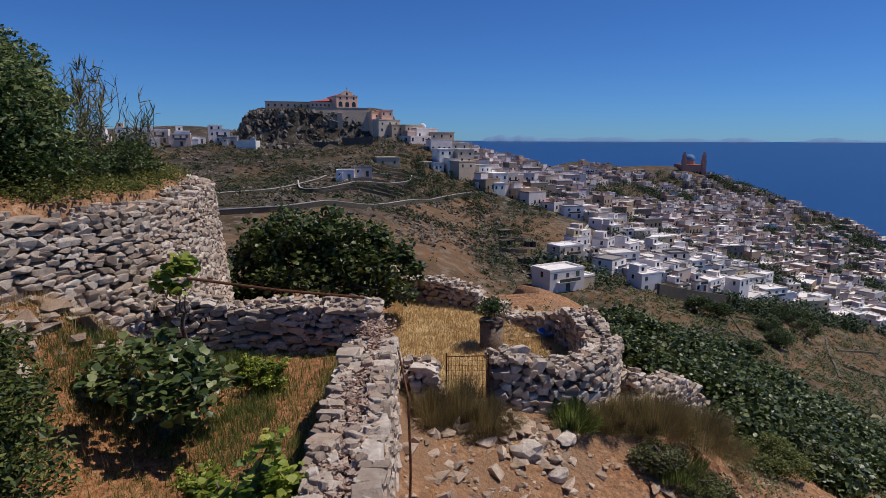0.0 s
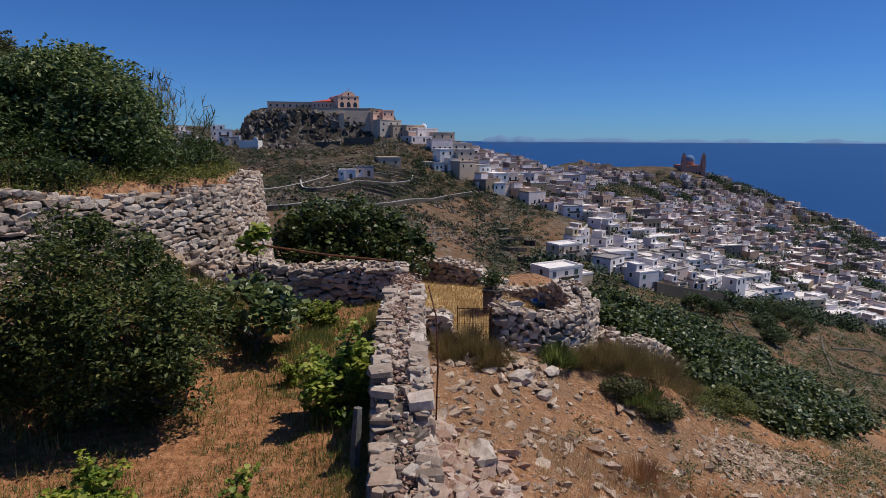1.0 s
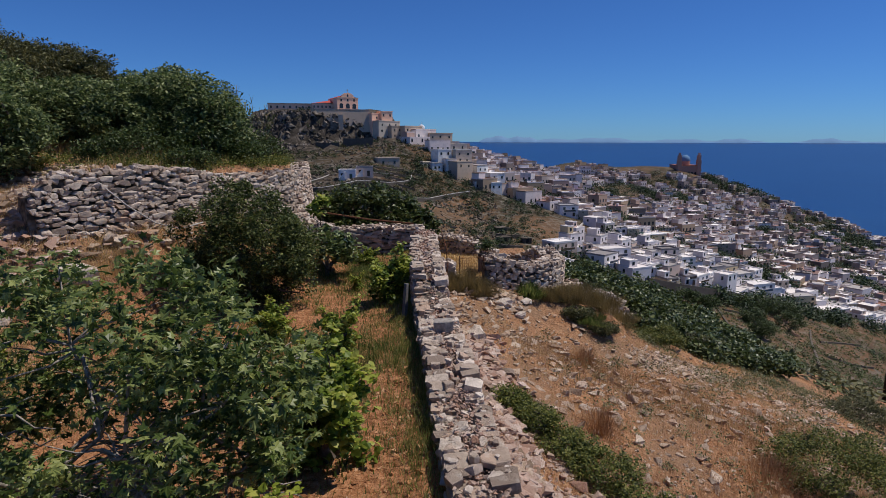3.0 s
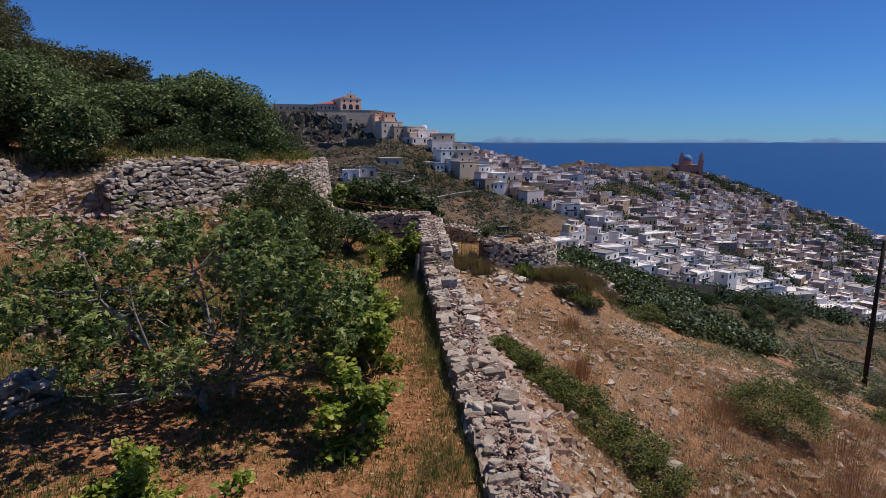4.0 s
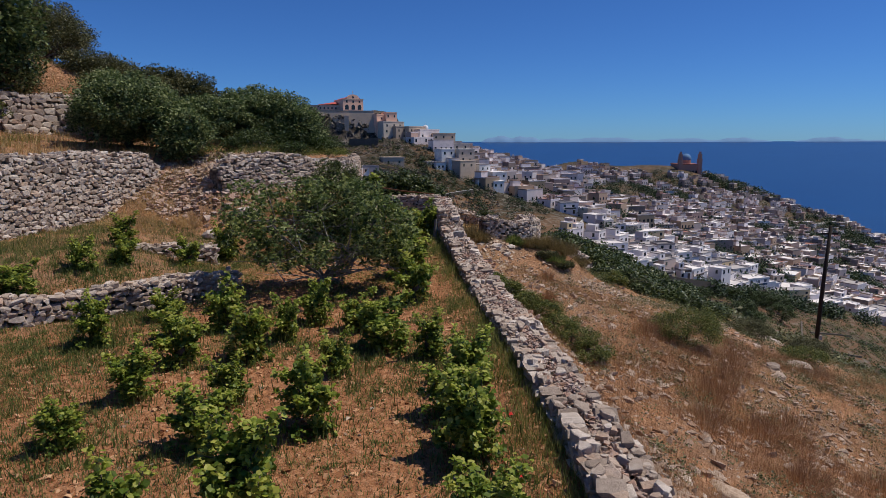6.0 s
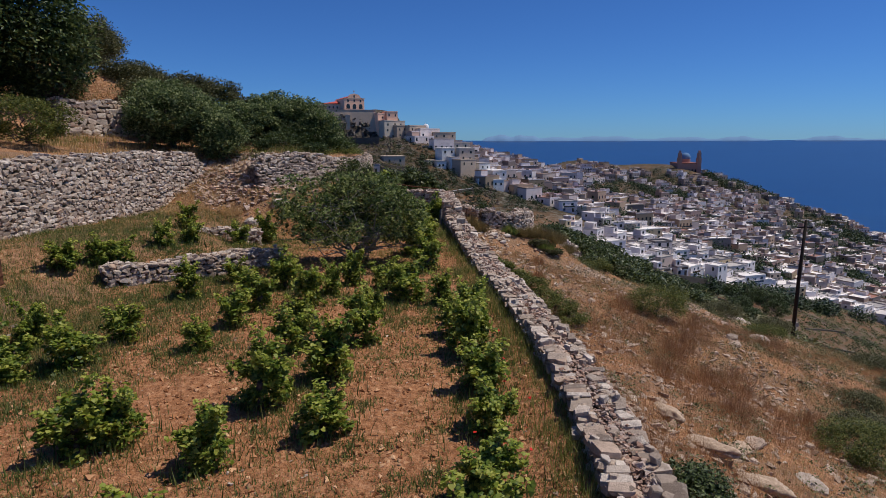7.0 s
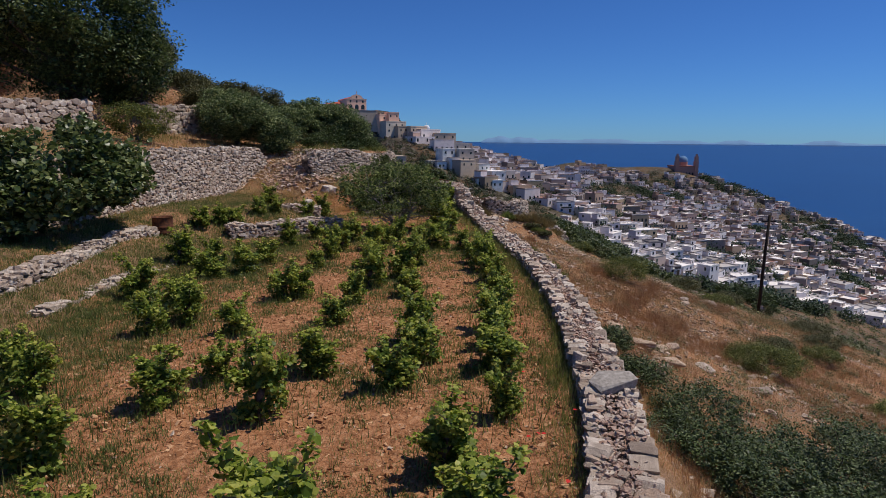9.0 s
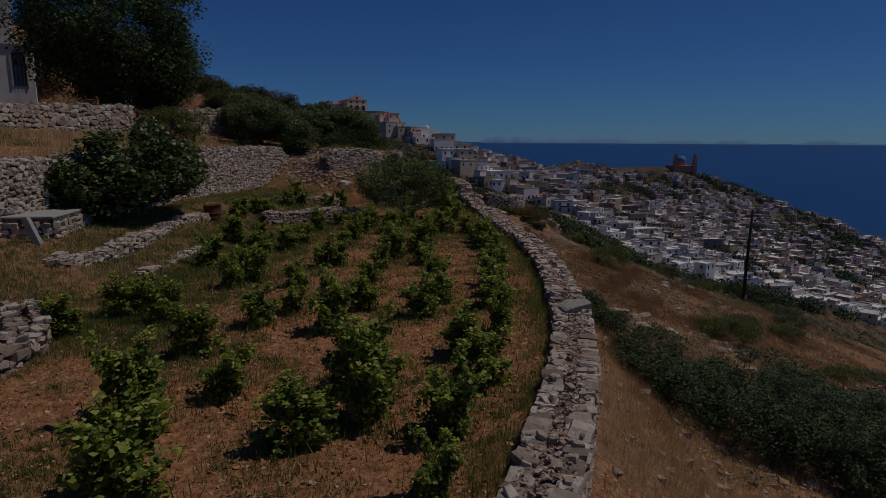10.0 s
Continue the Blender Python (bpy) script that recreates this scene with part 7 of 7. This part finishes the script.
part("bowl", bm, M_blue, bas, smooth=True)

# cut iron drum on the low wall's end
drum = empty("rusty_drum", -8.35, 15.8, 0.95, 12)
tagged(drum, "rusty cut-open iron drum standing by the low wall", "drum")
bm = bmesh.new()
prof_ = [(0.27, 0.0), (0.285, 0.02), (0.27, 0.05), (0.27, 0.16), (0.285, 0.18), (0.27, 0.2), (0.27, 0.44), (0.29, 0.46), (0.25, 0.45), (0.25, 0.06)]
prev = None
for r, z in prof_:
    ring = [bm.verts.new((math.cos(2 * math.pi * k / 24) * r, math.sin(2 * math.pi * k / 24) * r, z)) for k in range(24)]
    if prev:
        for k in range(24):
            bm.faces.new((prev[k], prev[(k + 1) % 24], ring[(k + 1) % 24], ring[k]))
    else:
        bm.faces.new(ring[::-1])
    prev = ring
bm.faces.new(prev)
part("shell", bm, M_rust, drum, smooth=True)

# flat slab on the wall, and the old stake and rod at the wall's step
for x, y, s, h, tn, lb in [(1.52, 5.6, 0.30, 0.06, 20, "large grey slab lying on the wall top"), (0.7, 24.4, 0.17, 0.09, 10, "pale block on the wall top")]:
    sl = STONES[NFACE + int(y) % 10][0].copy()
    sl.materials.clear()
    b = tagged(part("slab", sl, M_grey_slab), lb, "stone slab")
    b.matrix_basis = pose(x, y, MAIN_TOP(y + 3.4) + 0.05 + h * 0.5, 6, -7, tn) @ Matrix.Diagonal((s, s * 0.72, h, 1))
    b["group"] = "stones laid on the wall"
rod = empty("iron_rod", 0.78, 28.8, ground(0.9, 28.8))
tagged(rod, "thin bent rusty iron rod beside the wall", "rod")
bm = bmesh.new()
tube(bm, [(0, 0, -0.2), (0.03, 0.0, 0.9), (0.0, 0.15, 1.6), (-0.12, 0.5, 1.95)], [0.014, 0.014, 0.012, 0.010], 6)
part("bar", bm, M_rust, rod)
stake = empty("wooden_stake", 0.0, 26.2, 0.45)
tagged(stake, "split grey wooden stake leaning on the wall step", "stake")
bm = bmesh.new()
tube(bm, [(0, 0, -0.2), (0.03, 0.06, 0.42), (0.05, 0.10, 0.72)], [0.06, 0.055, 0.045], 6)
part("post", bm, M_grey_bark, stake)
beam = empty("rusty_pipe", -1.6, 32.3, 1.42)
tagged(beam, "long rusty pipe lying on the cross wall", "pipe")
bm = bmesh.new()
tube(bm, [(-1.1, -0.2, 0.35), (0.2, 0, 0.12), (1.5, 0.1, -0.02)], [0.022, 0.022, 0.022], 8)
part("bar", bm, M_rust, beam)

# the small white house above the terraces
hs = empty("farmhouse", -24.1, 31.4, 4.7, 32)
tagged(hs, "weathered white farmhouse with barred window above terraces", "house")
part("wall", slab(-6.0, 0.0, 0, 6.0, -1.2, 4.0), M_old_white, hs)
part("roof", slab(-6.1, 0.12, -0.12, 6.1, 4.0, 4.14), M_old_white, hs)
win = part("window", slab(-1.0, -0.35, -0.03, 0.12, 1.75, 3.55), M_window, hs)
for x in (-1.07, -0.35):
    part("frame", slab(x, x + 0.07, -0.07, 0.06, 1.7, 3.6), M_pale_stone, win)
for k in range(3):
    bm = bmesh.new()
    tube(bm, [(-0.85 + 0.18 * k, -0.06, 1.75), (-0.85 + 0.18 * k, -0.06, 3.55)], [0.012, 0.012], 6)
    part("bar", bm, M_rust, win)
part("window", slab(-0.12, 0.03, 1.6, 2.4, 1.0, 2.3), M_window, hs)
up = part("upper_storey", slab(-6.0, -1.0, 1.8, 6.0, 4.14, 7.4), M_concrete, hs)
part("upper_roof", slab(-6.1, -0.9, 1.7, 6.1, 7.4, 7.55), M_concrete, up)

# stone cistern with a cement rim, and a leaning post
cis = empty("cistern", -11.4, 10.6, 1.2, 10)
tagged(cis, "rough stone cistern with cement rim by the terrace", "cistern")
part("basin_wall", slab(-1.6, 1.5, -1.1, 1.1, -0.5, 0.5), M_core, cis)
part("rim", slab(-1.6, 1.5, -1.1, 1.1, 0.5, 0.57, 0.02), M_concrete, cis)
P_, S_ = [], []
for fx_ in np.arange(-1.5, 1.55, 0.22):
    for fz in np.arange(-0.2, 0.45, 0.14):
        P_.append((fx_ + rng.normal(0, 0.03), -1.12, fz)), S_.append((0.12, 0.06, 0.075))
for fy_ in np.arange(-1.0, 1.05, 0.22):
    for fz in np.arange(-0.2, 0.45, 0.14):
        P_.append((1.52, fy_, fz)), S_.append((0.06, 0.12, 0.075))
for p_, s_ in zip(P_, S_):
    st = new("stone", STONES[rng.integers(0, len(STONES))][0])
    st.parent = cis
    st.matrix_basis = Matrix.LocRotScale(p_, Euler(rng.normal(0, 0.08, 3)), s_)
pst = empty("concrete_post", -9.75, 9.2, ground(-9.75, 9.2))
tagged(pst, "leaning grey concrete fence post", "post")
bm = bmesh.new()
box(bm, -0.07, 0.07, -0.06, 0.06, -0.2, 0.62, Matrix.Rotation(radians(-22), 4, "Y"))
part("post", bm, M_concrete, pst)

# a slack hose hanging along the bastion
hose = empty("hose", -5.75, 27.2, 2.9)
tagged(hose, "slack pale grey water hose hanging along the wall", "hose")
bm = bmesh.new()
tube(bm, [(-0.5, -0.35, 0.15), (0.0, -0.05, 0.0), (0.42, 0.1, -0.45), (0.85, 0.3, -0.82), (1.2, 0.6, -0.98), (1.5, 1.0, -0.9)], [0.014] * 6, 6)
part("pipe", bm, M_concrete, hose, smooth=True)
